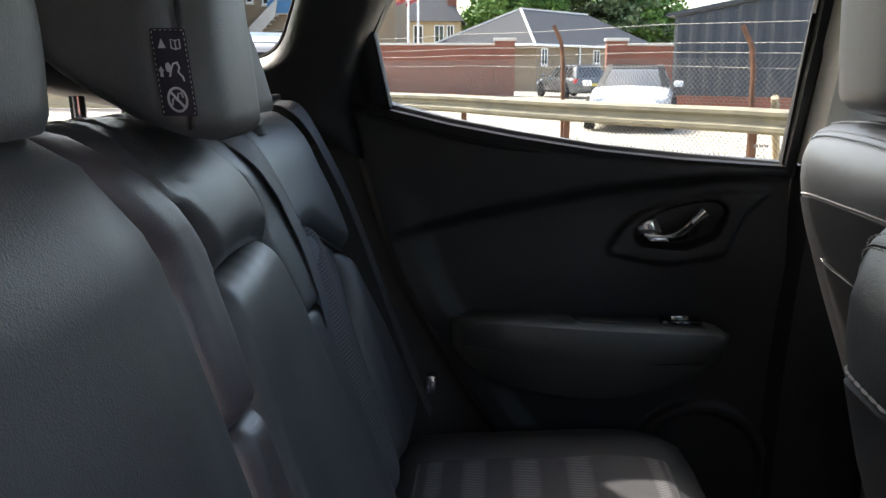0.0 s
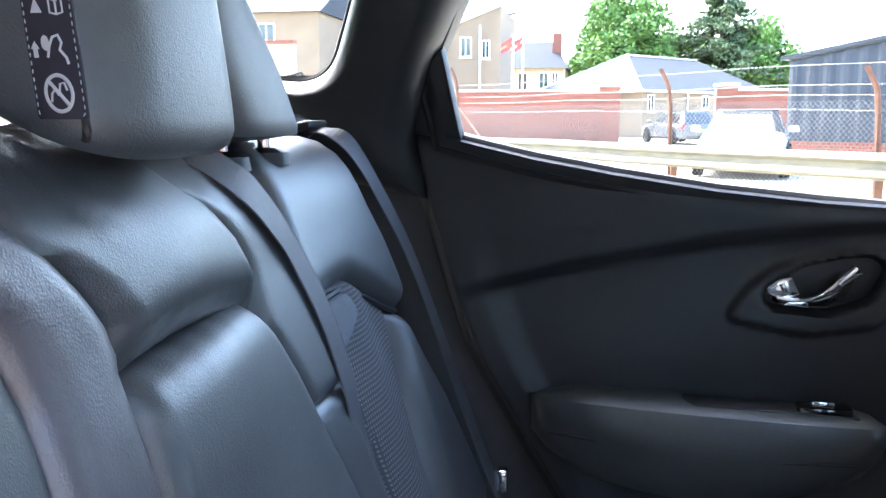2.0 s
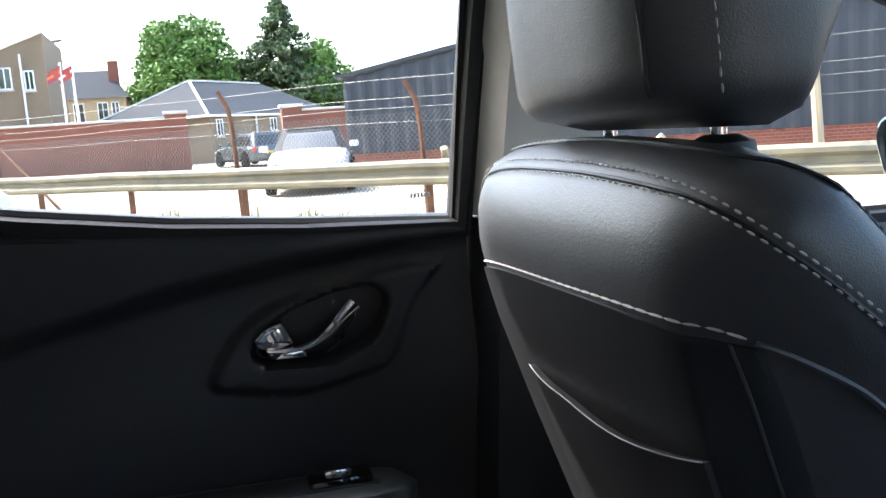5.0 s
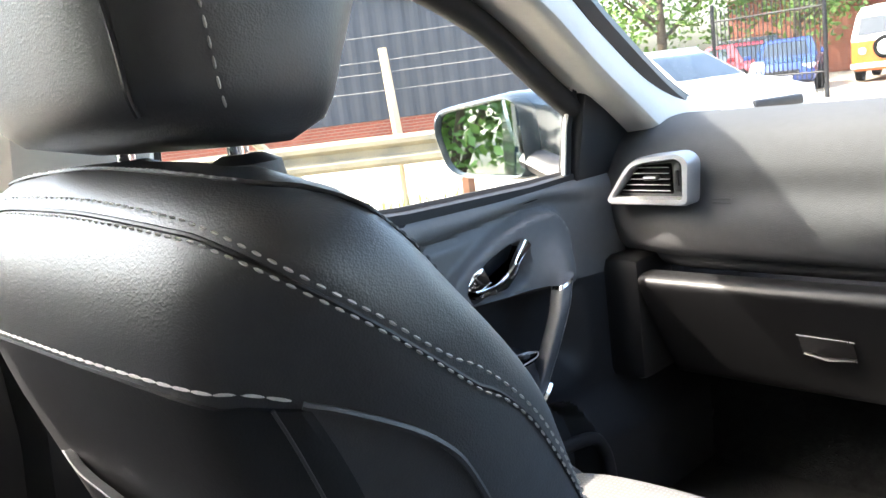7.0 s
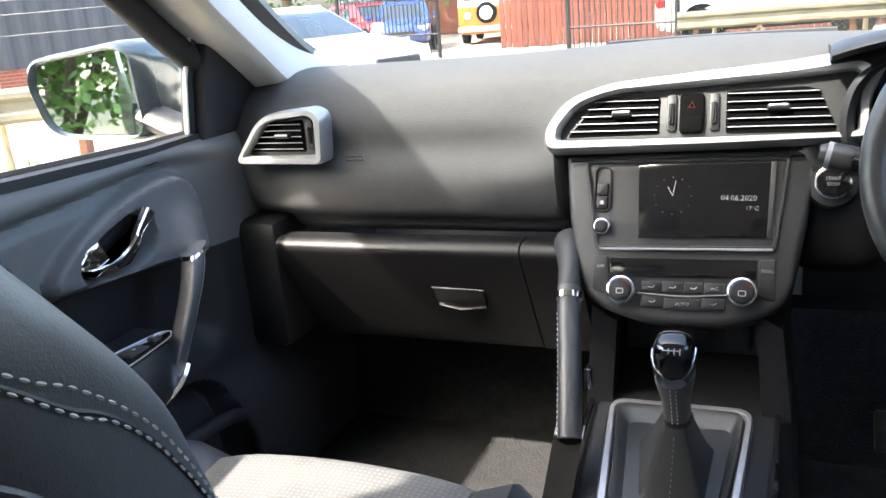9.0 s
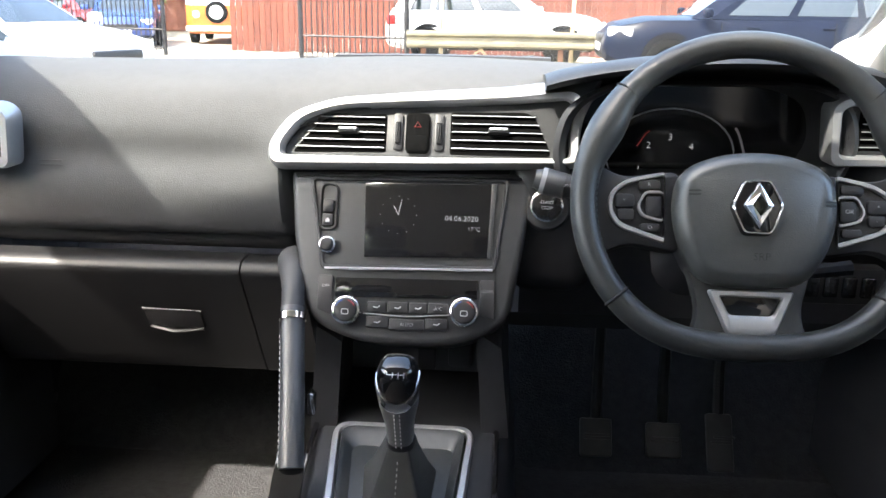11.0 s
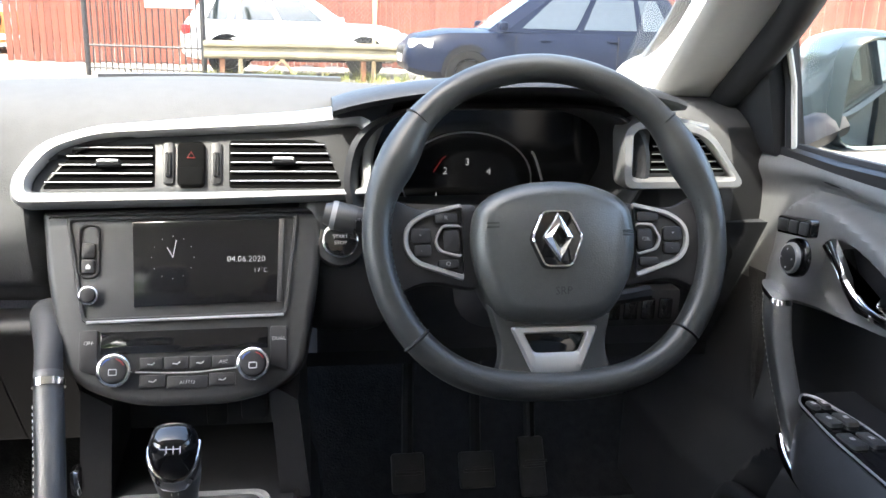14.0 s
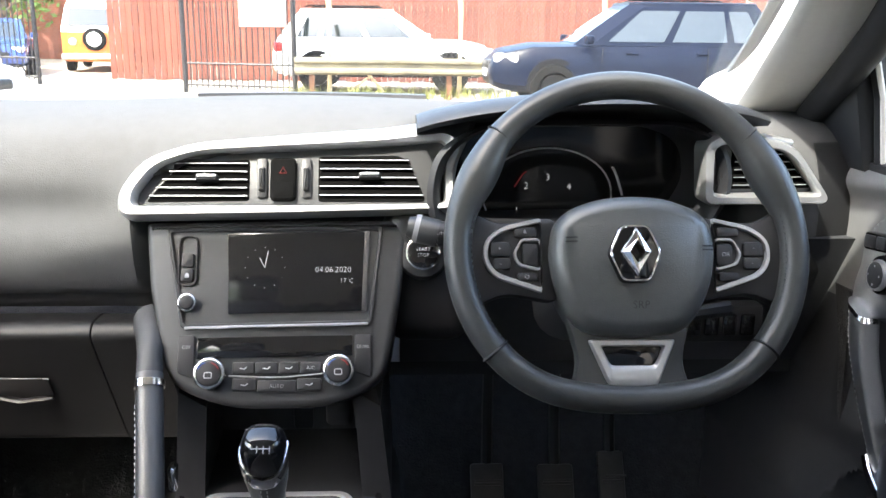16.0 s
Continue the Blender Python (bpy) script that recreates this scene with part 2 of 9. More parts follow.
def shell(bm, f, nu, nv, thick):
    """A closed skin: the sheet f(u, v), and the same pushed back by the vector (or number along x) thick."""
    th = Vector(thick)
    A = [[bm.verts.new(f(i / nu, j / nv)) for i in range(nu + 1)] for j in range(nv + 1)]
    Bk = [[bm.verts.new(v.co + th) for v in r] for r in A]
    for j in range(nv):
        for i in range(nu):
            bm.faces.new((A[j][i], A[j][i + 1], A[j + 1][i + 1], A[j + 1][i]))
            bm.faces.new((Bk[j][i], Bk[j + 1][i], Bk[j + 1][i + 1], Bk[j][i + 1]))
    for j in range(nv):
        bm.faces.new((A[j][0], A[j + 1][0], Bk[j + 1][0], Bk[j][0]))
        bm.faces.new((A[j][nu], Bk[j][nu], Bk[j + 1][nu], A[j + 1][nu]))
    for i in range(nu):
        bm.faces.new((A[0][i], Bk[0][i], Bk[0][i + 1], A[0][i + 1]))
        bm.faces.new((A[nv][i], A[nv][i + 1], Bk[nv][i + 1], Bk[nv][i]))
    return A


def pad(bm, base, normal, width, s0, s1, bulge, round_=0.03, nu=22, nv=26, dip=None, depth=0.06, low=0.0, ends=None, crown=None):
    """An upholstered panel. base(x, s): a point of the support; normal(s): outwards; width(s): (x0, x1); it swells by bulge and
    rolls down to the height low over round_ metres at its sides and ends metres at its ends; crown(s) thins it; dip(x, s) adds relief."""
    def q(d, over):
        t = min(1.0, max(0.0, d / over))
        return math.sqrt(max(0.0, 1 - (1 - t) ** 2))

    def f(u, v):
        # denser towards the edges
        u2, v2 = 0.5 - 0.5 * math.cos(math.pi * u), 0.5 - 0.5 * math.cos(math.pi * v)
        end = s1(0.0) if callable(s1) else s1
        beg = s0(0.0) if callable(s0) else s0
        x0, x1 = width(beg + (end - beg) * v2)
        x = x0 + (x1 - x0) * u2
        if callable(s1):
            end = s1(x)
        top = s0(x) if callable(s0) else s0
        s = top + (end - top) * v2
        dx, ds = min(x - x0, x1 - x), min(s - top, end - s)
        h = low + ((bulge(x, s) if callable(bulge) else bulge) - low) * q(dx, round_) * q(ds, ends or round_)
        if crown:
            h *= crown(s)
        if dip:
            h += dip(x, s)
        return Vector(base(x, s)) + Vector(normal(s)) * h
    mid = ((s0(0.0) if callable(s0) else s0) + (s1(0.0) if callable(s1) else s1)) / 2
    return shell(bm, f, nu, nv, -Vector(normal(mid)) * depth)


def inside(p, poly):
    """Distance of p from a polygon's outline, positive inside it."""
    x, y = p
    d, inn = 9.0, False
    for i in range(len(poly)):
        (ax, ay), (bx, by) = poly[i - 1], poly[i]
        if (ay > y) != (by > y) and x < ax + (y - ay) * (bx - ax) / (by - ay):
            inn = not inn
        ex, ey = bx - ax, by - ay
        t = min(1.0, max(0.0, ((x - ax) * ex + (y - ay) * ey) / (ex * ex + ey * ey + 1e-12)))
        d = min(d, math.hypot(x - ax - t * ex, y - ay - t * ey))
    return d if inn else -d


def prism(bm, pts, to3, depth, bev=0.0, seg=2):
    """A flat outline (2D points), set out by to3(a, b, h), from h=0 to h=depth, with its top edges rounded."""
    def ring(h, inset):
        if not inset:
            return [to3(a, b, h) for a, b in pts]
        out, n = [], len(pts)
        for i in range(n):
            p, q, r = Vector(pts[i - 1]), Vector(pts[i]), Vector(pts[(i + 1) % n])
            d1, d2 = (q - p).normalized(), (r - q).normalized()
            n1, n2 = Vector((-d1.y, d1.x)), Vector((-d2.y, d2.x))
            m_ = n1 + n2
            if m_.length < 1e-6:
                m_ = n1
            m_.normalize()
            k = inset / max(0.35, m_.dot(n1))
            a, b = q + m_ * k * sgn
            out.append(to3(a, b, h))
        return out
    area = sum(pts[i - 1][0] * pts[i][1] - pts[i][0] * pts[i - 1][1] for i in range(len(pts)))
    sgn = 1 if area > 0 else -1
    rings = [ring(0, 0)]
    if bev:
        for k in range(seg + 1):
            a = math.pi / 2 * k / seg
            rings.append(ring(depth - bev + bev * math.sin(a), bev * (1 - math.cos(a))))
    else:
        rings.append(ring(depth, 0))
    loft(bm, rings)


def frame_ring(bm, outer, inner, to3, depth, lip=0.0):
    """A flat frame between two outlines with the same number of points."""
    n = len(outer)
    R = [[to3(a, b, 0) for a, b in outer], [to3(a, b, depth - lip) for a, b in outer],
         [to3(a * 0.8 + c * 0.2, b * 0.8 + d * 0.2, depth) for (a, b), (c, d) in zip(outer, inner)],
         [to3(a * 0.2 + c * 0.8, b * 0.2 + d * 0.8, depth) for (a, b), (c, d) in zip(outer, inner)],
         [to3(a, b, depth - lip) for a, b in inner], [to3(a, b, 0) for a, b in inner]]
    vs = [[bm.verts.new(p) for p in r] for r in R]
    for k in range(6):
        A, C = vs[k], vs[(k + 1) % 6]
        for i in range(n):
            j = (i + 1) % n
            bm.faces.new((A[i], A[j], C[j], C[i]))


def rrect(x0, y0, x1, y1, r, n=4):
    """A rounded rectangle as a 2D outline, counter-clockwise."""
    out = []
    for cx, cy, a0 in ((x1 - r, y0 + r, -90), (x1 - r, y1 - r, 0), (x0 + r, y1 - r, 90), (x0 + r, y0 + r, 180)):
        for k in range(n + 1):
            a = radians(a0 + 90 * k / n)
            out.append((cx + r * math.cos(a), cy + r * math.sin(a)))
    return out


def round_poly(pts, r, n=4):
    """A polygon with its corners rounded by r (one radius or one a corner)."""
    out, m_ = [], len(pts)
    for i in range(m_):
        p, q, s = Vector(pts[i - 1]), Vector(pts[i]), Vector(pts[(i + 1) % m_])
        rr = r[i] if isinstance(r, (list, tuple)) else r
        rr = min(rr, (p - q).length * 0.48, (s - q).length * 0.48)
        a, b = q + (p - q).normalized() * rr, q + (s - q).normalized() * rr
        for k in range(n + 1):
            t = k / n
            w = a * (1 - t) ** 2 + q * (2 * t * (1 - t)) + b * t * t
            out.append((w.x, w.y))
    return out


def circle(cx, cy, r, n=28, ry=None):
    return [(cx + r * math.cos(k * math.tau / n), cy + (ry or r) * math.sin(k * math.tau / n)) for k in range(n)]


def text(name, words, to3, x, y, size, material, parent, label="", h=0.0008, align="CENTER"):
    """Raised print: words centred on (x, y) of the face that to3 sets out."""
    cu = bpy.data.curves.new("print", "FONT")
    cu.body, cu.size, cu.align_x, cu.align_y = words, size, align, "CENTER"
    cu.resolution_u = 2
    cu.offset = -0.016 * size
    tmp = new("print", cu)
    dg = bpy.context.evaluated_depsgraph_get()
    me = bpy.data.meshes.new_from_object(tmp.evaluated_get(dg))
    bpy.data.objects.remove(tmp)
    for v in me.vertices:
        v.co = to3(x + v.co.x, y + v.co.y, h)
    me.materials.clear()
    me.materials.append(material)
    me.name = name
    ob = new(name, me)
    ob.parent = parent
    if parent.type == "EMPTY":
        ob.matrix_parent_inverse = Matrix.Translation(-Vector(parent.location))
    if label:
        ob["label"] = label
    return ob


def stitches(bm, pts, normal, length=0.0045, gap=0.0035, r=0.0006, lift=0.0005):
    """Short threads along a line."""
    pts = [Vector(p) for p in pts]
    L = [0.0]
    for a, b in zip(pts, pts[1:]):
        L.append(L[-1] + (b - a).length)

    def at_(s):
        for i in range(len(pts) - 1):
            if L[i + 1] >= s:
                k = (s - L[i]) / max(1e-9, L[i + 1] - L[i])
                return pts[i].lerp(pts[i + 1], k), i
        return pts[-1], len(pts) - 2
    s = 0.0
    while s + length < L[-1]:
        (a, i), (b, j) = at_(s), at_(s + length)
        na = Vector(normal(i) if callable(normal) else normal)
        side = (b - a).cross(na).normalized() * r
        up = na.normalized() * r * 1.3
        o = na.normalized() * lift
        ring = lambda p, k: [p + o + side * k, p + o + up * k, p + o - side * k, p + o - up * k * 0.3]
        loft(bm, [ring(a, 0.4), ring(a.lerp(b, 0.25), 1), ring(a.lerp(b, 0.75), 1), ring(b, 0.4)])
        s += length + gap

# ---- the car's shell ----
def side_x(z, sx=-1):
    """The inner face of the car's side above the waistline, leaning inwards."""
    return sx * (0.735 - 0.30 * max(0, z - 1.10))


def polar_fit(inner, center, outer):
    """For each point of an inner outline, the point on the outer polygon in the same direction from the centre."""
    out = []
    c = Vector(center)
    for p in inner:
        d = (Vector(p) - c).normalized()
        best = None
        for i in range(len(outer)):
            a, b = Vector(outer[i - 1]), Vector(outer[i])
            e = b - a
            den = d.x * e.y - d.y * e.x
            if abs(den) < 1e-9:
                continue
            t = ((a - c).x * e.y - (a - c).y * e.x) / den
            s = ((a - c).x * d.y - (a - c).y * d.x) / den
            if t > 0 and -1e-6 <= s <= 1 + 1e-6 and (best is None or t > best):
                best = t
        out.append(tuple(c + d * (best or 0.01)))
    return out


def build_shell():
    # floor with tunnel
    bm = B()
    def fl(u, v):
        x, y = -0.74 + 1.48 * u, -1.35 + 2.95 * v
        z = 0.42 + 0.12 * sstep(0.16, 0.08, abs(x)) + 0.02 * math.sin(9 * x) * math.sin(7 * y)
        z += 0.38 * sstep(1.36, 1.60, y)
        return (x, y, z)
    shell(bm, fl, 40, 50, (0, 0, -0.06))
    tagged(obj("floor", bm, CARPET), "dark grey carpeted car floor with centre tunnel", "car floor", kind="structure")
    # headlining
    bm = B()
    def ce(u, v):
        x, y = -0.64 + 1.28 * u, -1.30 + 1.975 * v
        return (x, y, 1.565 - 0.055 * (abs(x) / 0.64) ** 4 - 0.05 * ((y + 0.2) / 1.1) ** 2)
    shell(bm, ce, 24, 24, (0, 0, 0.03))
    tagged(obj("ceiling", bm, BEIGE), "light grey fabric headlining of the car", "headlining", kind="structure")
    bm = B()
    shell(bm, lambda u, v: (-0.72 + 1.44 * u, -1.40 + 2.095 * v, 1.605 - 0.070 * abs(2 * u - 1) ** 4 - 0.05 * ((2.14 * v - 1.2) / 1.1) ** 2), 20, 16, (0, 0, 0.02))
    tagged(obj("car_roof", bm, CAR_PAINT_DARK), "dark painted steel car roof over the headlining", "car roof", kind="structure")
    # tailgate: lower panel, side posts and glass
    tg = thing("tailgate", "closed black trimmed car tailgate with rear window", "tailgate", at=(0, -1.40, 0.5))
    bm = B(); box(bm, (0, -1.42, 0.80), (1.44, 0.05, 0.76), 0.015); part("lower_panel", bm, PLASTIC, tg)
    for sx in (-1, 1):
        bm = B(); tube(bm, [(sx * 0.68, -1.42, 1.15), (sx * 0.60, -1.30, 1.50)], 0.05, 8); part("post", bm, PLASTIC, tg)
    bm = B(); shell(bm, lambda u, v: (-0.62 + 1.24 * u, -1.44 + 0.13 * v, 1.17 + 0.34 * v), 6, 6, (0, -0.005, 0))
    part("rear_window", bm, DIM_GLASS, tg)
    # boot cover behind the bench
    bm = B(); box(bm, (0, -1.05, 1.06), (1.36, 0.56, 0.03), 0.01)
    tagged(obj("parcel_shelf", bm, PLASTIC), "black rigid parcel shelf behind the rear bench", "shelf")
    # quarter pillars: glass opening, sloped reveal, bulging trim
    for sx, nm in ((-1, "pillar_trim_left"), (1, "pillar_trim_right")):
        inner = round_poly([(-0.762, 1.283), (-0.665, 1.515), (-1.10, 1.49), (-1.22, 1.335)], [0.055, 0.04, 0.05, 0.04], 8)
        c = (-0.93, 1.39)
        outer = [(-0.50, 0.62), (-0.600, 1.02), (-0.638, 1.20), (-0.605, 1.32), (-0.550, 1.44), (-0.47, 1.56), (-1.40, 1.56), (-1.42, 0.62)]
        o2 = polar_fit(inner, c, outer)
        rings = []
        def ring(k, x_of):
            return [(x_of(b + (q[1] - b) * k), a + (q[0] - a) * k, b + (q[1] - b) * k) for (a, b), q in zip(inner, o2)]
        grow = lambda d: [((a + (Vector((a, b)) - Vector(c)).normalized().x * d), (b + (Vector((a, b)) - Vector(c)).normalized().y * d)) for a, b in inner]
        g1, g2 = grow(0.022), grow(0.040)
        R = [[(side_x(b, sx) - sx * 0.0, a, b) for a, b in inner],
             [(side_x(b, sx) - sx * 0.022, a, b) for a, b in grow(0.006)],
             [(side_x(b, sx) - sx * 0.052, a, b) for a, b in g1],
             [(side_x(b, sx) - sx * 0.066, a, b) for a, b in g2]]
        for k, d in ((0.35, 0.072), (0.55, 0.072), (0.75, 0.064), (0.9, 0.045), (0.97, 0.020), (1.0, -0.03)):
            R.append([(side_x(b + (q[1] - b) * k, sx) - sx * d, a + (q[0] - a) * k, b + (q[1] - b) * k) for (a, b), q in zip(g2, o2)])
        bm = B(); loft(bm, R, True, False)
        tagged(obj(nm, bm, TRIM, angle=60), "moulded black plastic trim round a small rear quarter window", "pillar trim", kind="structure")
        bm = B()
        loft(bm, [[(side_x(b, sx), a, b) for a, b in grow(0.012)], [(side_x(b, sx) + sx * 0.004, a, b) for a, b in grow(0.012)]])
        w = tagged(obj("window_quarter", bm, GLASS, False), "small fixed rear quarter window pane", "window", kind="structure"); w.visible_shadow = False
        bm = B(); tube(bm, [(side_x(b, sx) - sx * 0.002, a, b) for a, b in inner], 0.005, 6, closed=True)
        tagged(obj("window_seal", bm, RUBBER), "black rubber seal round the quarter window", "seal", kind="structure")
    # outer sheet behind the quarter trim
        bm = B(); R = [[(side_x(b, sx) + sx * 0.012, a, b) for a, b in grow(0.01)], [(side_x(b, sx) + sx * 0.03, a, b) for a, b in o2]]
        loft(bm, R, True, False)
        tagged(obj("body_side", bm, CAR_PAINT_DARK), "dark painted outer body panel round the quarter window", "body panel", kind="structure")
    bm = B(); shell(bm, lambda u, v: (-(0.752 - 0.05 * math.exp(-((u - 0.35) / 0.2) ** 2) * (1 - v)), -0.95 + 0.70 * u, 0.40 + (0.66 + 0.24 * sstep(0.56, 0.49, u)) * v), 14, 14, (-0.02, 0, 0))
    tagged(obj("wheel_housing", bm, PLASTIC), "black lined wheel housing behind the rear door", "body panel", kind="structure")
    # middle pillars: black below the waist, pale above
    for sx in (-1, 1):
        for z0, z1, m_, nm, lb in ((0.50, 1.115, TRIM, "pillar_foot", "black plastic lower cover of the middle pillar"), (1.118, 1.53, BEIGE, "pillar_middle", "light grey trimmed middle pillar of the car")):
            bm = B()
            rings = []
            for k in range(11):
                z = z0 + (z1 - z0) * k / 10
                w = 0.086 + 0.02 * sstep(1.1, 0.7, z)
                x = side_x(z, sx)
                cy = 0.198 + 0.02 * (z - 1.1)
                prof = [(-w, 0.0), (-w, 0.02), (-w * 0.75, 0.055), (0, 0.066), (w * 0.75, 0.055), (w, 0.02), (w, 0.0)]
                rings.append([(x - sx * h, cy + a, z) for a, h in prof])
            loft(bm, rings)
            tagged(obj(nm, bm, m_), lb, "pillar", kind="structure")
    # windscreen pillars, pale lining
    for sx in (-1, 1):
        ix, dy, dz = (0.060, 0.06, 0.020) if sx > 0 else (0.026, 0.0, 0.0)
        a = smooth_line([(sx * (0.735 - ix), 1.44 + dy, 1.05 + dz), (sx * (0.712 - ix), 1.24 + dy, 1.12 + dz), (sx * (0.675 - ix), 1.00 + dy, 1.245 + dz), (sx * (0.64 - ix), 0.78 + dy, 1.37 + dz), (sx * 0.60, 0.50, 1.475)], 8)
        rings = []
        for i, p in enumerate(a):
            k = i / (len(a) - 1)
            d = (a[min(i + 1, len(a) - 1)] - a[max(i - 1, 0)]).normalized()
            inw = Vector((-sx, 0, 0)); inw = (inw - d * inw.dot(d)).normalized()
            upv = d.cross(inw).normalized()
            if upv.z < 0:
                upv = -upv
            W, H = 0.040 + 0.034 * sstep(0.40, 0.0, k), 0.054 + 0.060 * sstep(0.42, 0.0, k)
            prof = [(-1.3, -1.0), (-0.3, -1.02), (0.55, -1.0), (0.86, -0.93), (1.0, -0.76), (0.98, -0.50), (0.80, 0.05), (0.52, 0.62), (0.22, 0.98), (-0.5, 1.02)]
            rings.append([p + inw * (W * q) + upv * (H * r * 0.75) for q, r in prof])
        bm = B(); loft(bm, rings)
        tagged(obj("pillar_front", bm, BEIGE), "pale grey lined windscreen pillar", "pillar", kind="structure")
        bm = B()
        tube(bm, [Vector(p) + Vector((sx * 0.050, -0.035, -0.048)) for p in a], 0.020, 10)
        tagged(obj("door_seal", bm, RUBBER), "black rubber door seal beside the windscreen pillar", "seal", kind="structure")
        bm = B()
        tube(bm, [Vector(p) + Vector((sx * 0.01, 0.035, 0.045)) for p in a], 0.028, 8)
        tagged(obj("windscreen_edge", bm, HARD), "black painted edge band of the windscreen", "trim", kind="structure")
    # windscreen
    ws = thing("windscreen", "large raked clear car windscreen", "windscreen", kind="structure", at=(0, 1.5, 1.1))
    bm = B()
    def wsf(u, v):
        x = (-0.72 + 1.44 * u) * (1 - 0.14 * v)
        return (x, 1.56 - 0.84 * v - 0.10 * (2 * u - 1) ** 2 * (1 - 0.5 * v), 1.085 + 0.42 * v)
    shell(bm, wsf, 20, 10, (0, 0.004, 0.006))
    part("windscreen_pane", bm, SCREEN_GLASS, ws)
    bm = B()
    shell(bm, lambda u, v: Vector(wsf(u, v * 0.02)) + Vector((0, 0, -0.004 - 0.02 * (1 - v))), 20, 2, (0, 0.02, 0.0))
    part("lower_band", bm, GLOSS, ws)
    bm = B(); tube(bm, [(x / 10 * 0.62, 0.675, 1.525 - 0.02 * (x / 10) ** 2) for x in range(-10, 11)], 0.030, 8, 0.5)
    tagged(obj("header_trim", bm, BEIGE), "pale fabric header rail above the windscreen", "trim", kind="structure")
    # bulkhead and bonnet ahead of the dash
    bm = B(); shell(bm, lambda u, v: (-0.76 + 1.52 * u, 1.62 + 0.02 * v, 0.40 + 0.66 * v), 4, 4, (0, 0.03, 0))
    tagged(obj("bulkhead", bm, CARPET), "dark felt covered bulkhead under the windscreen", "bulkhead", kind="structure")
    bm = B(); shell(bm, lambda u, v: (-0.80 + 1.60 * u, 1.66 + 1.0 * v, 1.03 - 0.20 * v * v - 0.05 * (2 * u - 1) ** 2 - 0.05), 20, 12, (0, 0, -0.02))
    tagged(obj("bonnet", bm, CAR_PAINT_DARK), "dark painted car bonnet below the windscreen", "bonnet", kind="structure")
    for sx in (-1, 1):
        bm = B(); shell(bm, lambda u, v: (sx * (0.725 - 0.02 * v), 1.06 + 0.56 * u, 0.42 + 0.50 * v), 6, 6, (sx * 0.03, 0, 0))
        tagged(obj("kick_panel", bm, CARPET), "dark felt covered side wall of the footwell", "kick panel", kind="structure")
    # sills and body under the doors
    for sx in (-1, 1):
        bm = B(); box(bm, (sx * 0.77, 0.1, 0.42), (0.10, 2.9, 0.20), 0.03)
        tagged(obj("door_sill", bm, PLASTIC), "black plastic covered door sill", "sill", kind="structure")


build_shell()


# ---- doors ----
def door_handle(parent, sx, y0, z0, x, k=1.0, tilt=0.0):
    """A chrome pull: a three-cornered rear plate, a thin swept bar rising to a blade tip, and a glossy lower body.
    (y0, z0) is the rear tip of the plate."""
    P = lambda a, b, h: (x - sx * h, y0 + k * a, z0 + k * (b + tilt * a))
    bm = B()
    body = round_poly([(0.004, -0.012), (0.018, -0.025), (0.080, -0.027), (0.104, -0.012), (0.118, 0.014), (0.110, 0.028), (0.088, -0.002), (0.060, -0.013), (0.020, -0.016)], 0.004, 3)
    prism(bm, body, P, 0.012, 0.004)
    hp = part("pull_handle", bm, GLOSS, parent, "polished chrome pull handle")
    bm = B()
    plate = round_poly([(0.0, -0.001), (0.014, 0.012), (0.033, 0.018), (0.045, -0.008), (0.020, -0.016), (0.004, -0.010)], [0.004, 0.006, 0.003, 0.003, 0.006, 0.004], 3)
    prism(bm, plate, lambda a, b, h: P(a, b, h * (0.7 + 8 * a)), 0.018, 0.005)
    part("rear_plate", bm, CHROME, hp)
    line = smooth_line([(0.014, -0.013, 0), (0.036, -0.0145, 0), (0.062, -0.011, 0), (0.084, 0.002, 0), (0.098, 0.017, 0), (0.113, 0.031, 0)], 6)
    n = len(line)
    rings = []
    for i, q in enumerate(line):
        t = i / (n - 1)
        d_ = line[min(i + 1, n - 1)] - line[max(i - 1, 0)]
        nn = Vector((-d_.y, d_.x, 0)).normalized()
        w = 0.0022 + 0.0062 * t ** 1.6
        hh = 0.014 + 0.014 * t
        rings.append([P(q.x + nn.x * e * w, q.y + nn.y * e * w, hh + f_) for e, f_ in ((-1, -0.006), (-1, 0.001), (-0.5, 0.0035), (0.5, 0.0035), (1, 0.001), (1, -0.006))])
    bm = B(); loft(bm, rings)
    part("swept_bar", bm, CHROME, hp)
    # bright patch modelled in place of a glint on the lower body
    bm = B(); prism(bm, round_poly([(0.022, -0.0245), (0.058, -0.0255), (0.054, -0.0175), (0.030, -0.0185)], 0.003, 2), P, 0.0135, 0.001)
    part("lower_glint", bm, CHROME, hp)
    return hp


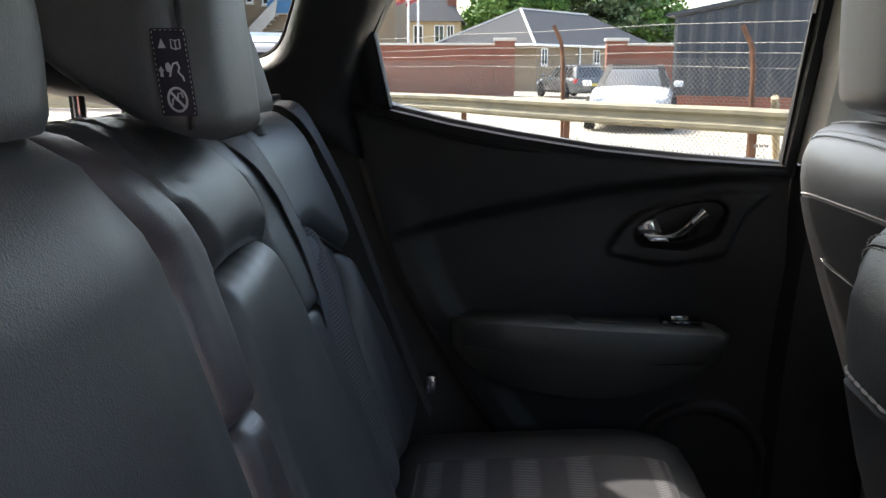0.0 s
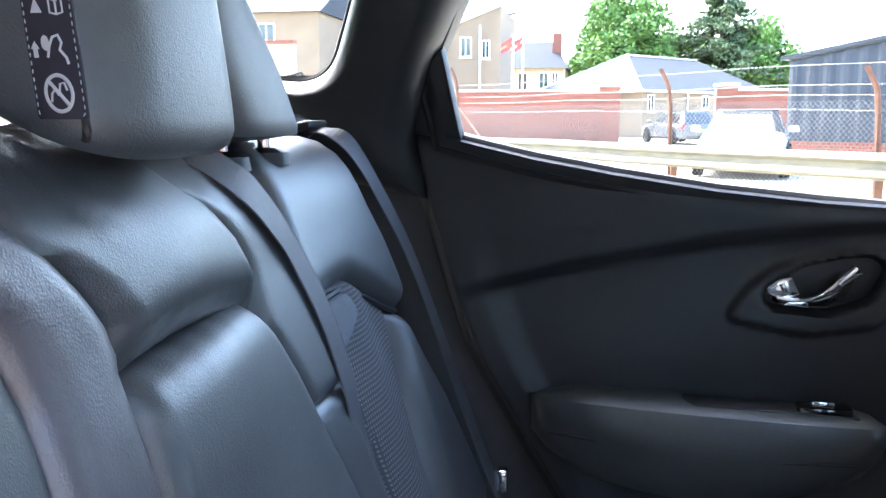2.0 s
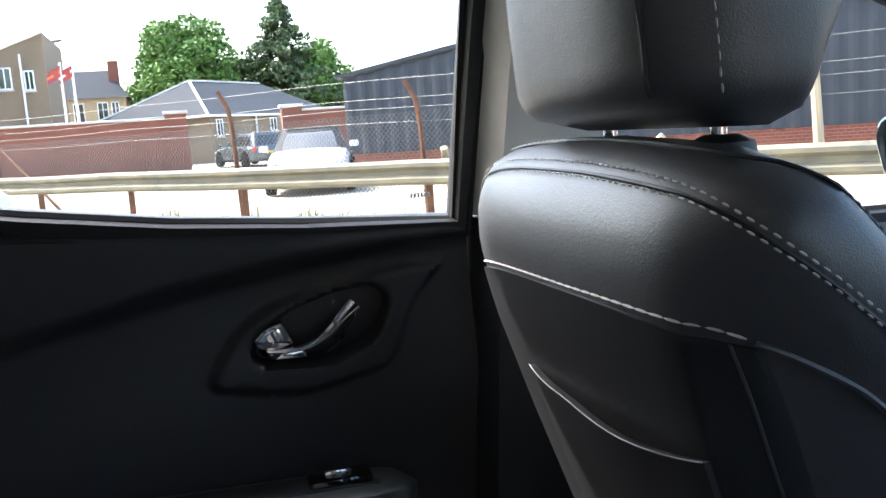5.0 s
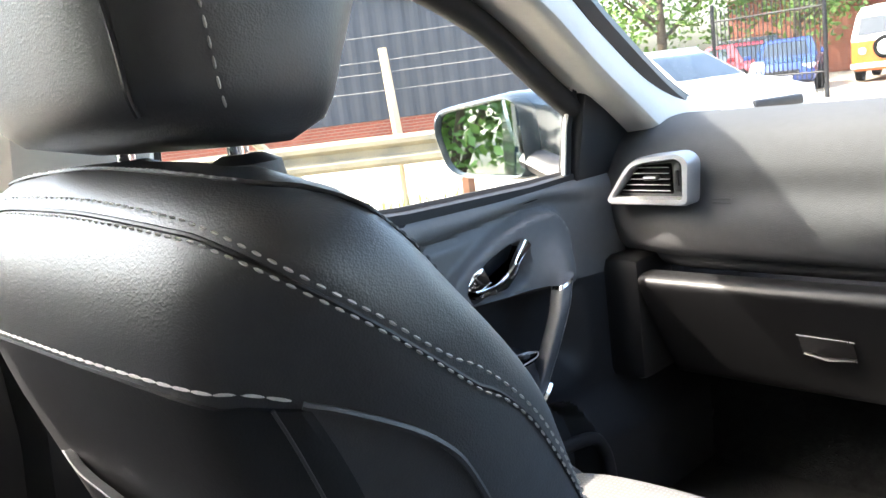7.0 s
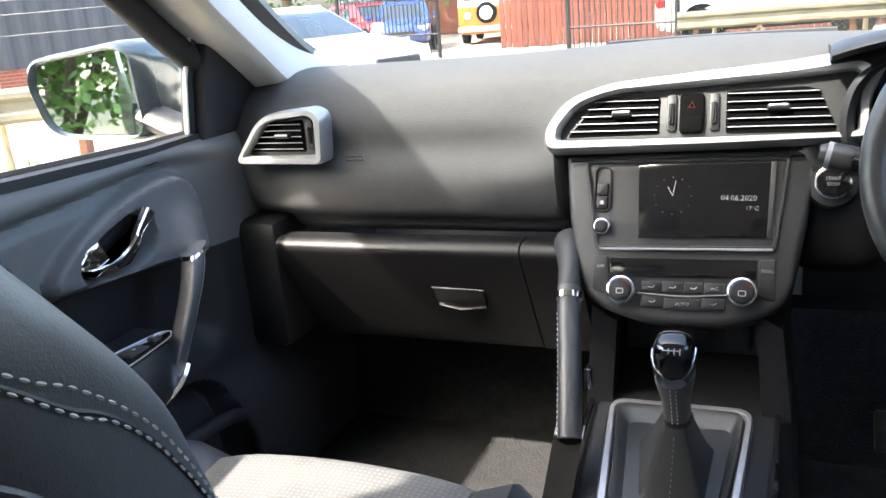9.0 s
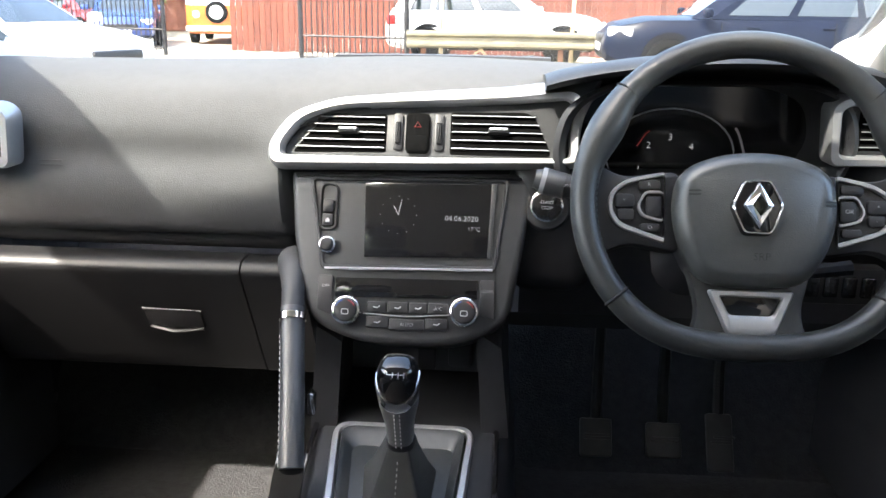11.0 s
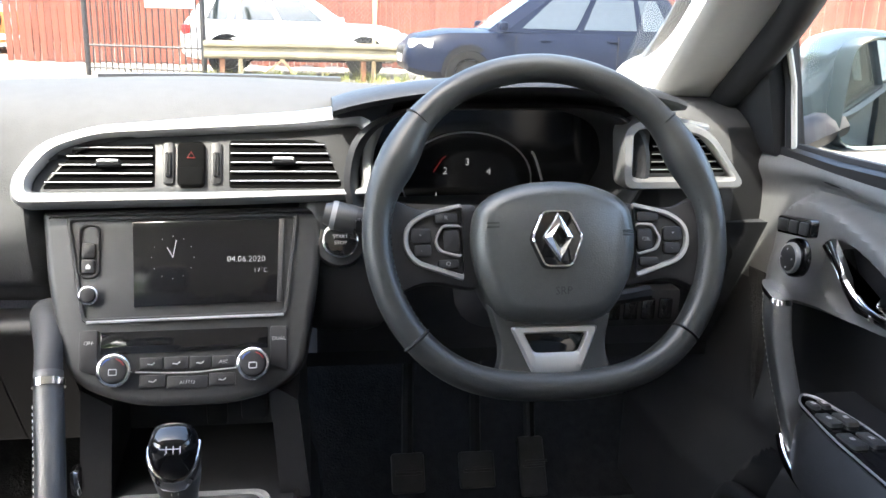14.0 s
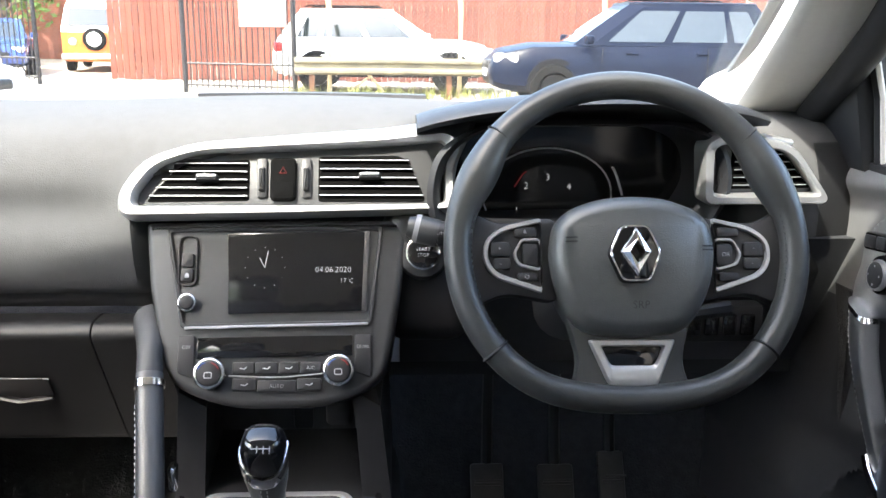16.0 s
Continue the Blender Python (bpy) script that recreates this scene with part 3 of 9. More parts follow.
def window_opening(parent, sx, poly, dz=0.0, wide=0.045, dark=True):
    """Window frame, rubber channel and glass in a door, round the opening poly of (y, z)."""
    inner = poly
    outer = []
    n = len(poly)
    area = sum(poly[i - 1][0] * poly[i][1] - poly[i][0] * poly[i - 1][1] for i in range(n))
    s = -1 if area > 0 else 1
    for i in range(n):
        p, q, r = Vector(poly[i - 1]), Vector(poly[i]), Vector(poly[(i + 1) % n])
        d1, d2 = (q - p).normalized(), (r - q).normalized()
        m_ = (Vector((-d1.y, d1.x)) + Vector((-d2.y, d2.x))).normalized()
        outer.append(tuple(q + m_ * (s * wide)))
    to3 = lambda a, b, h: (side_x(b - dz, sx) - sx * h + sx * 0.012, a, b)
    bm = B(); frame_ring(bm, outer, inner, to3, 0.035, 0.008)
    part("window_frame", bm, HARD, parent, "black window frame")
    bm = B(); tube(bm, [to3(a, b, 0.030) for a, b in outer], 0.007, 6, closed=True)
    part("frame_seal", bm, RUBBER, parent)
    bm = B(); tube(bm, [to3(a, b, 0.022) for a, b in inner], 0.006, 6, closed=True)
    part("glass_channel", bm, RUBBER, parent)
    bm = B(); loft(bm, [[to3(a, b, 0.012) for a, b in inner], [to3(a, b, 0.008) for a, b in inner]])
    g = part("window_pane", bm, GLASS, parent, smooth=False); g.visible_shadow = False


def rear_door(sx):
    d = thing("rear_door", "closed rear car door lined in black moulded plastic", "car door", at=(sx * 0.72, -0.25, 0.5))
    top = lambda y: lerp_table([(-0.70, 1.245), (-0.59, 1.218), (-0.47, 1.188), (-0.357, 1.167), (-0.22, 1.146), (-0.08, 1.132), (0.09, 1.120), (0.2, 1.118)], y)
    rear = lambda z: lerp_table([(0.50, -0.30), (0.67, -0.43), (0.91, -0.572), (1.10, -0.635), (1.22, -0.660)], z)
    island = round_poly([(-0.205, 0.957), (-0.10, 0.938), (0.004, 0.955), (0.035, 1.025), (0.078, 1.068), (0.015, 1.069), (-0.066, 1.057), (-0.135, 1.039), (-0.178, 1.004)], [0.02, 0.02, 0.02, 0.01, 0.006, 0.02, 0.02, 0.02, 0.02], 4)
    bowl = round_poly([(-0.154, 0.985), (-0.142, 0.974), (-0.067, 0.967), (-0.010, 0.990), (0.010, 1.036), (-0.010, 1.053), (-0.050, 1.050), (-0.10, 1.037), (-0.148, 1.008)], 0.012, 4)
    crease = lambda y: lerp_table([(-0.60, 0.985), (-0.525, 1.006), (-0.44, 1.028), (-0.359, 1.047), (-0.20, 1.078), (-0.02, 1.10), (0.12, 1.108)], y)

    def f(u, v):
        y = -0.66 + 0.77 * u
        z = 0.50 + (top(y) - 0.50) * v
        y = rear(z) + (0.108 - rear(z)) * u
        zt = top(y)
        z = 0.50 + (zt - 0.50) * v
        x = 0.700
        dtop = zt - z
        x += 0.036 * (1 - math.sqrt(max(0, 1 - (1 - min(1, dtop / 0.035)) ** 2)))      # rolled sill
        fade = sstep(-0.62, -0.50, y)
        zc = crease(y)
        below = sstep(zc + 0.006, zc - 0.022, z)
        x += 0.020 * below * fade
        x -= 0.014 * sstep(zc - 0.03, zc - 0.17, z) * fade                                # swells again lower down
        # raised surround and bowl of the handle
        e = inside((y, z), island)
        x -= 0.010 * sstep(-0.004, 0.008, e)
        e = inside((y, z), bowl)
        x += 0.034 * sstep(-0.003, 0.014, e)
        # rear border rib
        ru = y - rear(z)
        x -= 0.012 * sstep(0.10, 0.05, ru) * sstep(1.12, 0.95, z)
        x += 0.030 * sstep(0.02, 0.0, ru)
        # speaker swelling low down
        r = math.hypot(y + 0.02, z - 0.56)
        x -= 0.012 * sstep(0.135, 0.125, r) - 0.010 * sstep(0.115, 0.105, r)
        return (sx * x, y, z)
    bm = B(); shell(bm, f, 170, 130, (sx * 0.02, 0, 0))
    part("door_panel", bm, REAR_PLASTIC, d)
    bm = B(); shell(bm, lambda u, v: (sx * (0.80 + 0.02 * math.sin(v * 3)), -0.66 + 0.80 * u, 0.45 + (top(-0.66 + 0.80 * u) - 0.53) * v), 8, 8, (sx * 0.012, 0, 0))
    part("outer_skin", bm, CAR_PAINT_DARK, d)
    # armrest
    rings = []
    for k in range(25):
        t = k / 24
        y = -0.468 + 0.485 * t
        grow = math.sin(math.pi * min(1, t / 0.24) / 2) ** 0.6 * math.sin(math.pi * min(1, (1 - t) / 0.12) / 2) ** 0.6
        zt = 0.862 - 0.020 * t - 0.02 * (1 - grow)
        zb = 0.775 - 0.075 * math.sin(math.pi * (0.18 + 0.80 * t) ** 1.3) + 0.03 * (1 - grow)
        D = 0.015 + 0.058 * grow
        prof = [(-0.03, zb + 0.0), (D * 0.55, zb + 0.008), (D * 0.86, zb + 0.3 * (zt - zb)), (D * 0.93, zb + 0.50 * (zt - zb)), (D, zb + 0.56 * (zt - zb)), (D * 1.02, zb + 0.75 * (zt - zb)), (D * 0.93, zb + 0.93 * (zt - zb)), (D * 0.72, zt), (0.005, zt - 0.004), (-0.03, zt - 0.006)]
        rings.append([(sx * (0.698 - h), y, z) for h, z in prof])
    bm = B(); loft(bm, rings)
    ar = part("armrest", bm, WHEEL_LEATHER, d, "padded black armrest")
    bm = B()
    prism(bm, round_poly([(-0.26, 0.010), (-0.05, 0.006), (-0.03, 0.050), (-0.25, 0.052)], 0.008, 3), lambda a, b, h: (sx * (0.695 - b), a, 0.836 - 0.02 * (a + 0.46) / 0.485 + h), 0.028, 0.003)
    part("grip_tray", bm, HARD, ar)
    bm = B(); box(bm, (sx * 0.664, -0.075, 0.848), (0.034, 0.07, 0.016), 0.005); part("switch_plate", bm, GLOSS, ar)
    bm = B(); box(bm, (sx * 0.664, -0.077, 0.858), (0.012, 0.030, 0.008), 0.003); part("window_switch", bm, CHROME, ar, "small bright window switch")
    bm = B(); tube(bm, [(sx * 0.629, -0.44 + 0.40 * k / 10, 0.806 - 0.02 * k / 10 - 0.010 * math.sin(k / 10 * 3.1)) for k in range(11)], 0.0016, 6); part("seam", bm, HARD, ar)
    door_handle(d, sx, -0.150, 1.006, sx * 0.716)
    bm = B(); prism(bm, bowl, lambda a, b, h: (sx * (0.728 - h), a, b), 0.006, 0.002); part("handle_bowl", bm, REAR_PLASTIC, d)
    poly = [(0.092, 1.116), (-0.08, 1.128), (-0.22, 1.142), (-0.357, 1.163), (-0.47, 1.184), (-0.590, 1.212), (-0.606, 1.30), (-0.600, 1.33), (-0.548, 1.44), (-0.50, 1.50), (-0.2, 1.515), (0.105, 1.51), (0.10, 1.36)]
    window_opening(d, sx, poly, 0.0, 0.024)
    bm = B()                                                   # corner sail at the rear of the opening
    prism(bm, [(-0.570, 1.205), (-0.592, 1.33), (-0.640, 1.30), (-0.645, 1.215)], lambda a, b, h: (side_x(b, sx) - sx * (h - 0.005), a, b), 0.028, 0.008)
    part("corner_sail", bm, TRIM, d)
    if sx < 0:
        bm = B()
        for k in range(6):
            box(bm, (side_x(1.14, sx) - sx * 0.002, 0.045 + 0.0042 * k, 1.146), (0.0008, 0.0026, 0.0055))
        part("etched_mark", bm, GREY_INK, d, "small etched mark on the pane", smooth=False)
    return d


rear_door(-1)


def front_door(sx):
    d = thing("front_door", "closed front car door lined in black and grey moulded plastic", "car door", at=(sx * 0.72, 0.7, 0.5))
    top = lambda y: lerp_table([(0.2, 1.100), (0.5, 1.076), (0.64, 1.067), (0.97, 1.062), (1.10, 1.058), (1.3, 1.052)], y)
    crease = lambda y: lerp_table([(0.2, 0.95), (0.45, 0.990), (0.625, 1.013), (0.735, 1.020), (0.91, 1.034), (1.05, 1.032), (1.3, 1.0)], y)

    island = round_poly([(0.680, 0.936), (0.676, 0.910), (0.700, 0.895), (0.790, 0.893), (0.880, 0.893), (0.962, 0.890), (0.974, 0.979), (0.952, 1.010), (0.915, 1.021), (0.870, 1.016), (0.790, 0.998), (0.724, 0.970)], [0.02, 0.015, 0.02, 0.03, 0.03, 0.008, 0.03, 0.03, 0.03, 0.04, 0.04, 0.03], 4)
    bowl = round_poly([(0.726, 0.938), (0.730, 0.914), (0.756, 0.906), (0.817, 0.904), (0.862, 0.923), (0.871, 0.966), (0.858, 0.984), (0.828, 0.983), (0.770, 0.966)], 0.016, 4)

    def f(u, v):
        y = 0.24 + 1.06 * u
        zt = top(y)
        z = 0.46 + (zt - 0.46) * v
        x = 0.705 - 0.012 * sstep(0.8, 1.2, y)
        x += 0.036 * (1 - math.sqrt(max(0, 1 - (1 - min(1, (zt - z) / 0.04)) ** 2)))
        zc = crease(y)
        x += 0.014 * sstep(zc + 0.006, zc - 0.02, z) * sstep(1.15, 0.95, y)
        x += 0.016 * math.exp(-((z - zc + 0.006) / 0.010) ** 2) * sstep(1.02, 0.88, y)      # groove under the roll
        # handle island
        zz = z
        isl = sstep(-0.004, 0.008, inside((y, zz), island))
        x -= isl * (0.020 + 0.026 * math.exp(-((y - 0.925) / 0.040) ** 2) * sstep(0.99, 0.91, zz))
        x += 0.040 * sstep(-0.003, 0.014, inside((y, zz), bowl))
        # scooped middle behind the grab handle, pocket below
        x += 0.034 * sstep(0.895, 0.875, zz + 0.10 * (y - 0.93)) * sstep(0.70, 0.78, zz) * sstep(0.45, 0.6, y) * sstep(1.02, 0.96, y)
        x -= 0.040 * sstep(0.70, 0.60, zz) * sstep(0.2, 0.5, y)
        a, b = (y - 0.80) / 0.17, (zz - 0.60) / 0.10
        e = (abs(a) ** 4 + abs(b) ** 4) ** 0.25
        x += 0.045 * sstep(1.0, 0.9, e)
        return (sx * x, y, z)
    bm = B(); shell(bm, f, 180, 120, (sx * 0.02, 0, 0))
    dp_ = part("door_panel", bm, [SOFT_DOOR, REAR_PLASTIC], d)
    for p_ in dp_.data.polygons:                     # hard black plastic below the handle island; front end blackened for dash-side shade
        if p_.center.z < 0.893 - 0.05 * max(0, p_.center.y - 0.88) or p_.center.y > 1.12:
            p_.material_index = 1
    bm = B(); shell(bm, lambda u, v: (sx * (0.80 + 0.02 * math.sin(v * 3)), 0.22 + 1.08 * u, 0.45 + (top(0.22 + 1.08 * u) - 0.52) * v), 8, 8, (sx * 0.012, 0, 0))
    part("outer_skin", bm, CAR_PAINT_DARK, d)
    door_handle(d, sx, 0.722, 0.943, sx * 0.712, 1.12, 0.03)
    bm = B(); prism(bm, bowl, lambda a, b, h: (sx * (0.728 - h), a, b), 0.006, 0.002); part("handle_bowl", bm, HARD, d)
    # padded grab handle: a straight flat-faced bar between a chrome collar and a chrome blade
    P = lambda y, z, h: Vector((sx * (0.695 - h), y, z))
    ax = [P(0.897, 0.913, 0.034), P(0.888, 0.899, 0.037), P(0.872, 0.872, 0.042), P(0.840, 0.824, 0.044), P(0.808, 0.774, 0.042), P(0.804, 0.768, 0.042)]
    ax = smooth_line(ax, 5)
    sec = round_poly([(-0.018, -0.012), (0.016, -0.014), (0.020, 0.006), (0.008, 0.012), (-0.016, 0.010)], 0.005, 3)
    def ring_(p, k):
        return [p + Vector((-sx * b * k, a * k, 0.35 * a * k)) for a, b in sec]
    bm = B(); loft(bm, [ring_(p, 1.0) for p in ax]); gh = part("grab_handle", bm, LEATHER, d, "padded leather grab handle with a pale stitched seam")
    bm = B(); loft(bm, [ring_(p, 1.05) for p in (ax[0] + (ax[0] - ax[1]) * 0.3, ax[0], ax[2])]); part("collar", bm, CHROME, gh)
    bm = B(); loft(bm, [[p + Vector((sx * 0.040 * e, 0, 0)) for p in ring_(ax[-1] + Vector((0, -0.004, -0.006)), 0.95)] for e in (1.0, 0.5, 0.0)]); part("lower_mount", bm, HARD, gh)
    for off in (0.011, 0.016):
        bm = B(); stitches(bm, [p + Vector((-sx * (0.0112 - (off - 0.008) * 0.55), off, 0.35 * off)) for p in ax[3:23]], (-sx, 0.4, 0.1), 0.004, 0.003, 0.0006); part("stitching", bm, STITCH, gh)
    bm = B(); tube(bm, smooth_line([P(0.816, 0.772, 0.050), P(0.798, 0.760, 0.054), P(0.765, 0.750, 0.058), P(0.70, 0.742, 0.058), P(0.60, 0.738, 0.056)], 5), 0.006, 8, 1.6, up=(sx, 0, 0)); part("chrome_blade", bm, CHROME, d)
    # armrest with switch pack
    rings = []
    for k in range(17):
        t = k / 16
        y = 0.28 + 0.548 * t
        g_ = math.sin(math.pi * min(1, (1 - t) / 0.2) / 2) ** 0.6
        zt, zb, D = 0.806 + 0.01 * t, 0.705, 0.02 + 0.062 * g_
        prof = [(-0.03, zb), (D * 0.7, zb + 0.01), (D, zb + 0.05), (D * 0.98, zt - 0.02), (D * 0.8, zt), (-0.03, zt)]
        rings.append([(sx * (0.70 - h), y, z) for h, z in prof])
    bm = B(); loft(bm, rings); ar = part("armrest", bm, REAR_PLASTIC, d, "padded black armrest")
    Q = lambda a, b, h: (sx * (0.70 - b), a - 0.056, 0.8125 + 0.012 * (a - 0.70) + h)
    lens = round_poly([(0.66, 0.012), (0.80, 0.012), (0.868, 0.024), (0.880, 0.036), (0.86, 0.052), (0.78, 0.062), (0.66, 0.064)], [0.01, 0.02, 0.012, 0.008, 0.012, 0.02, 0.01], 4)
    bm = B(); prism(bm, lens, Q, 0.0045, 0.002); sp = part("switch_pack", bm, GLOSS, ar, "glossy black window switch pack")
    keys_ = ((0.838, 0.026, 0.856, 0.036), (0.838, 0.038, 0.856, 0.048), (0.800, 0.019, 0.830, 0.034), (0.800, 0.037, 0.830, 0.053), (0.755, 0.019, 0.788, 0.035), (0.755, 0.039, 0.788, 0.056)) if sx > 0 else ((0.838, 0.028, 0.856, 0.042), (0.785, 0.024, 0.825, 0.048))
    for a0, b0, a1, b1 in keys_:
        bm = B(); prism(bm, rrect(a0, b0, a1, b1, 0.004), lambda a, b, h: Q(a, b, h + 0.004 - 0.10 * (a - a0)), 0.0055, 0.0022); part("window_switch", bm, STACK, sp)
        bm = B(); prism(bm, rrect((a0 + a1) / 2 - 0.003, (b0 + b1) / 2 - 0.002, (a0 + a1) / 2 + 0.003, (b0 + b1) / 2 + 0.002, 0.0008, 2), lambda a, b, h: Q(a, b, h + 0.0094 - 0.10 * (a - a0)), 0.0006); part("mark", bm, WHITE_INK, sp, smooth=False)
    bm = B(); tube(bm, [Q(a, b, 0.004) for a, b in lens], 0.0012, 6, closed=True); part("bright_rim", bm, SATIN, sp)
    # low pocket rim and fine speaker mesh
    bm = B(); prism(bm, rrect(1.00, 0.45, 1.19, 0.64, 0.07, 6), lambda a, b, h: (sx * (0.690 - h), a, b), 0.014, 0.008); sm = part("speaker_cover", bm, REAR_PLASTIC, d)
    bm = B()
    for i in range(19):
        for j in range(19):
            y, z = 1.015 + 0.0092 * (i + 0.5 * (j % 2)), 0.462 + 0.0092 * j
            if math.hypot(y - 1.098, z - 0.545) < 0.080:
                prism(bm, circle(y, z, 0.0030, 6), lambda a, b, h: (sx * (0.6758 - h), a, b), 0.0012)
    part("speaker_mesh", bm, RUBBER, sm, smooth=False)
    bm = B(); tube(bm, smooth_line([(sx * 0.668, 0.985, 0.46), (sx * 0.664, 0.975, 0.56), (sx * 0.662, 0.955, 0.615), (sx * 0.660, 0.915, 0.640), (sx * 0.660, 0.80, 0.652), (sx * 0.660, 0.62, 0.655)], 6), 0.011, 10); part("pocket_rim", bm, REAR_PLASTIC, d)
    if sx > 0:
        P = lambda a, b, h: (0.668 - h, a - 0.114, b + 0.004 + 0.12 * (0.99 - a))
        bm = B(); prism(bm, rrect(0.957, 0.980, 1.022, 1.000, 0.005), P, 0.010, 0.002); sw = part("lamp_switch_row", bm, GLOSS, d, "row of three small buttons")
        for a0, a1 in ((0.960, 0.976), (0.979, 0.996), (0.999, 1.019)):
            bm = B(); prism(bm, rrect(a0, 0.983, a1, 0.997, 0.002), P, 0.012, 0.0015); part("button", bm, STACK, sw)
        bm = B(); prism(bm, circle(0.985, 0.955, 0.0225), P, 0.009, 0.003); kn = part("mirror_knob", bm, GLOSS, d, "round mirror adjuster with a chrome rim")
        bm = B(); prism(bm, circle(0.985, 0.955, 0.0175), P, 0.014, 0.002); part("chrome_rim", bm, SATIN, kn)
        bm = B(); prism(bm, circle(0.985, 0.955, 0.0160), P, 0.0155, 0.004); part("cap", bm, STACK, kn)
        for k in range(4):
            an = math.pi / 2 * k
            bm = B(); prism(bm, circle(0.985 + 0.0105 * math.cos(an), 0.955 + 0.0105 * math.sin(an), 0.0013, 6), lambda a, b, h: P(a, b, h + 0.0152), 0.0006); part("arrow_mark", bm, WHITE_INK, kn, smooth=False)
    # opening, mirror sail
    poly = [(1.020, 1.064), (0.9, 1.062), (0.64, 1.069), (0.30, 1.096), (0.28, 1.36), (0.30, 1.50), (0.46, 1.485), (0.74, 1.37), (1.020, 1.212)]
    window_opening(d, sx, poly, 0.0, 0.022)
    bm = B()
    prism(bm, [(1.012, 1.046), (1.300, 1.046), (1.110, 1.172), (1.040, 1.212), (1.012, 1.222)], lambda a, b, h: (side_x(b, sx) - sx * (h - 0.012), a, b), 0.045, 0.014)
    part("mirror_sail", bm, TRIM, d, "black triangular cover inside the mirror")
    bm = B(); tube(bm, [(side_x(z, sx) - sx * 0.012, 1.004, z) for z in (1.055, 1.14, 1.225)], 0.009, 8); part("glass_run", bm, RUBBER, d)
    bm = B(); tube(bm, [(side_x(z, sx) - sx * 0.016, 0.994, z) for z in (1.058, 1.14, 1.225)], 0.0035, 6); part("pale_lip", bm, BEIGE, d)
    if sx > 0:
        d.location += Vector((0.0, 0.06, 0.02))
    return d


front_door(-1)
front_door(1)


def wing_mirror(sx, dz):
    w = thing("wing_mirror", "dark grey car wing mirror on the door", "wing mirror", at=(sx * 0.80, 1.05, 1.05 + dz))
    X = lambda x, y, z: (sx * x, y, z + dz)
    out = round_poly([(0.822, 1.050), (0.828, 1.203), (0.975, 1.184), (0.985, 1.150), (0.965, 1.066)], [0.03, 0.04, 0.035, 0.02, 0.035], 6)
    c = (0.905, 1.125)
    sc = lambda k: [(c[0] + (a - c[0]) * k, c[1] + (b - c[1]) * k) for a, b in out]
    ring = lambda k, y, sh=0.0: [X(a + sh, y - 0.40 * (a - 0.905), b) for a, b in sc(k)]
    bm = B(); loft(bm, [ring(0.93, 1.012), ring(0.93, 1.000), ring(0.97, 0.994), ring(1.04, 1.000), ring(1.09, 1.03), ring(1.08, 1.07), ring(0.98, 1.105, -0.01), ring(0.75, 1.13, -0.02), ring(0.4, 1.143, -0.03)])
    part("housing", bm, CAR_PAINT_DARK, w)
    bm = B(); loft(bm, [ring(0.915, 1.008), ring(0.915, 1.0055)])
    part("mirror_glass", bm, MIRROR, w, "clear reflecting mirror glass", smooth=False)
    bm = B(); tube(bm, [X(0.73, 1.06, 1.055), X(0.78, 1.06, 1.06), X(0.84, 1.06, 1.085)], [0.045, 0.038, 0.034], 10, 0.6); part("foot", bm, HARD, w)
    return w


wing_mirror(-1, 0.0)
wing_mirror(1, 0.02).location += Vector((-0.02, 0.075, 0.0))

# ---- seats ----
def spine(pts):
    """A curve of (y, z) through pts, with arc length; gives a point and the forward-facing normal at s."""
    L = smooth_line([(0, a, b) for a, b in pts], 10)
    S = [0.0]
    for a, b in zip(L, L[1:]):
        S.append(S[-1] + (b - a).length)

    def at_(s):
        s = min(max(s, 0), S[-1])
        for i in range(len(L) - 1):
            if S[i + 1] >= s - 1e-9:
                k = (s - S[i]) / max(1e-9, S[i + 1] - S[i])
                p = L[i].lerp(L[i + 1], k)
                d = (L[i + 1] - L[i]).normalized()
                return p, Vector((0, -d.z, d.y))
        return L[-1], Vector((0, 1, 0))
    return at_, S[-1]


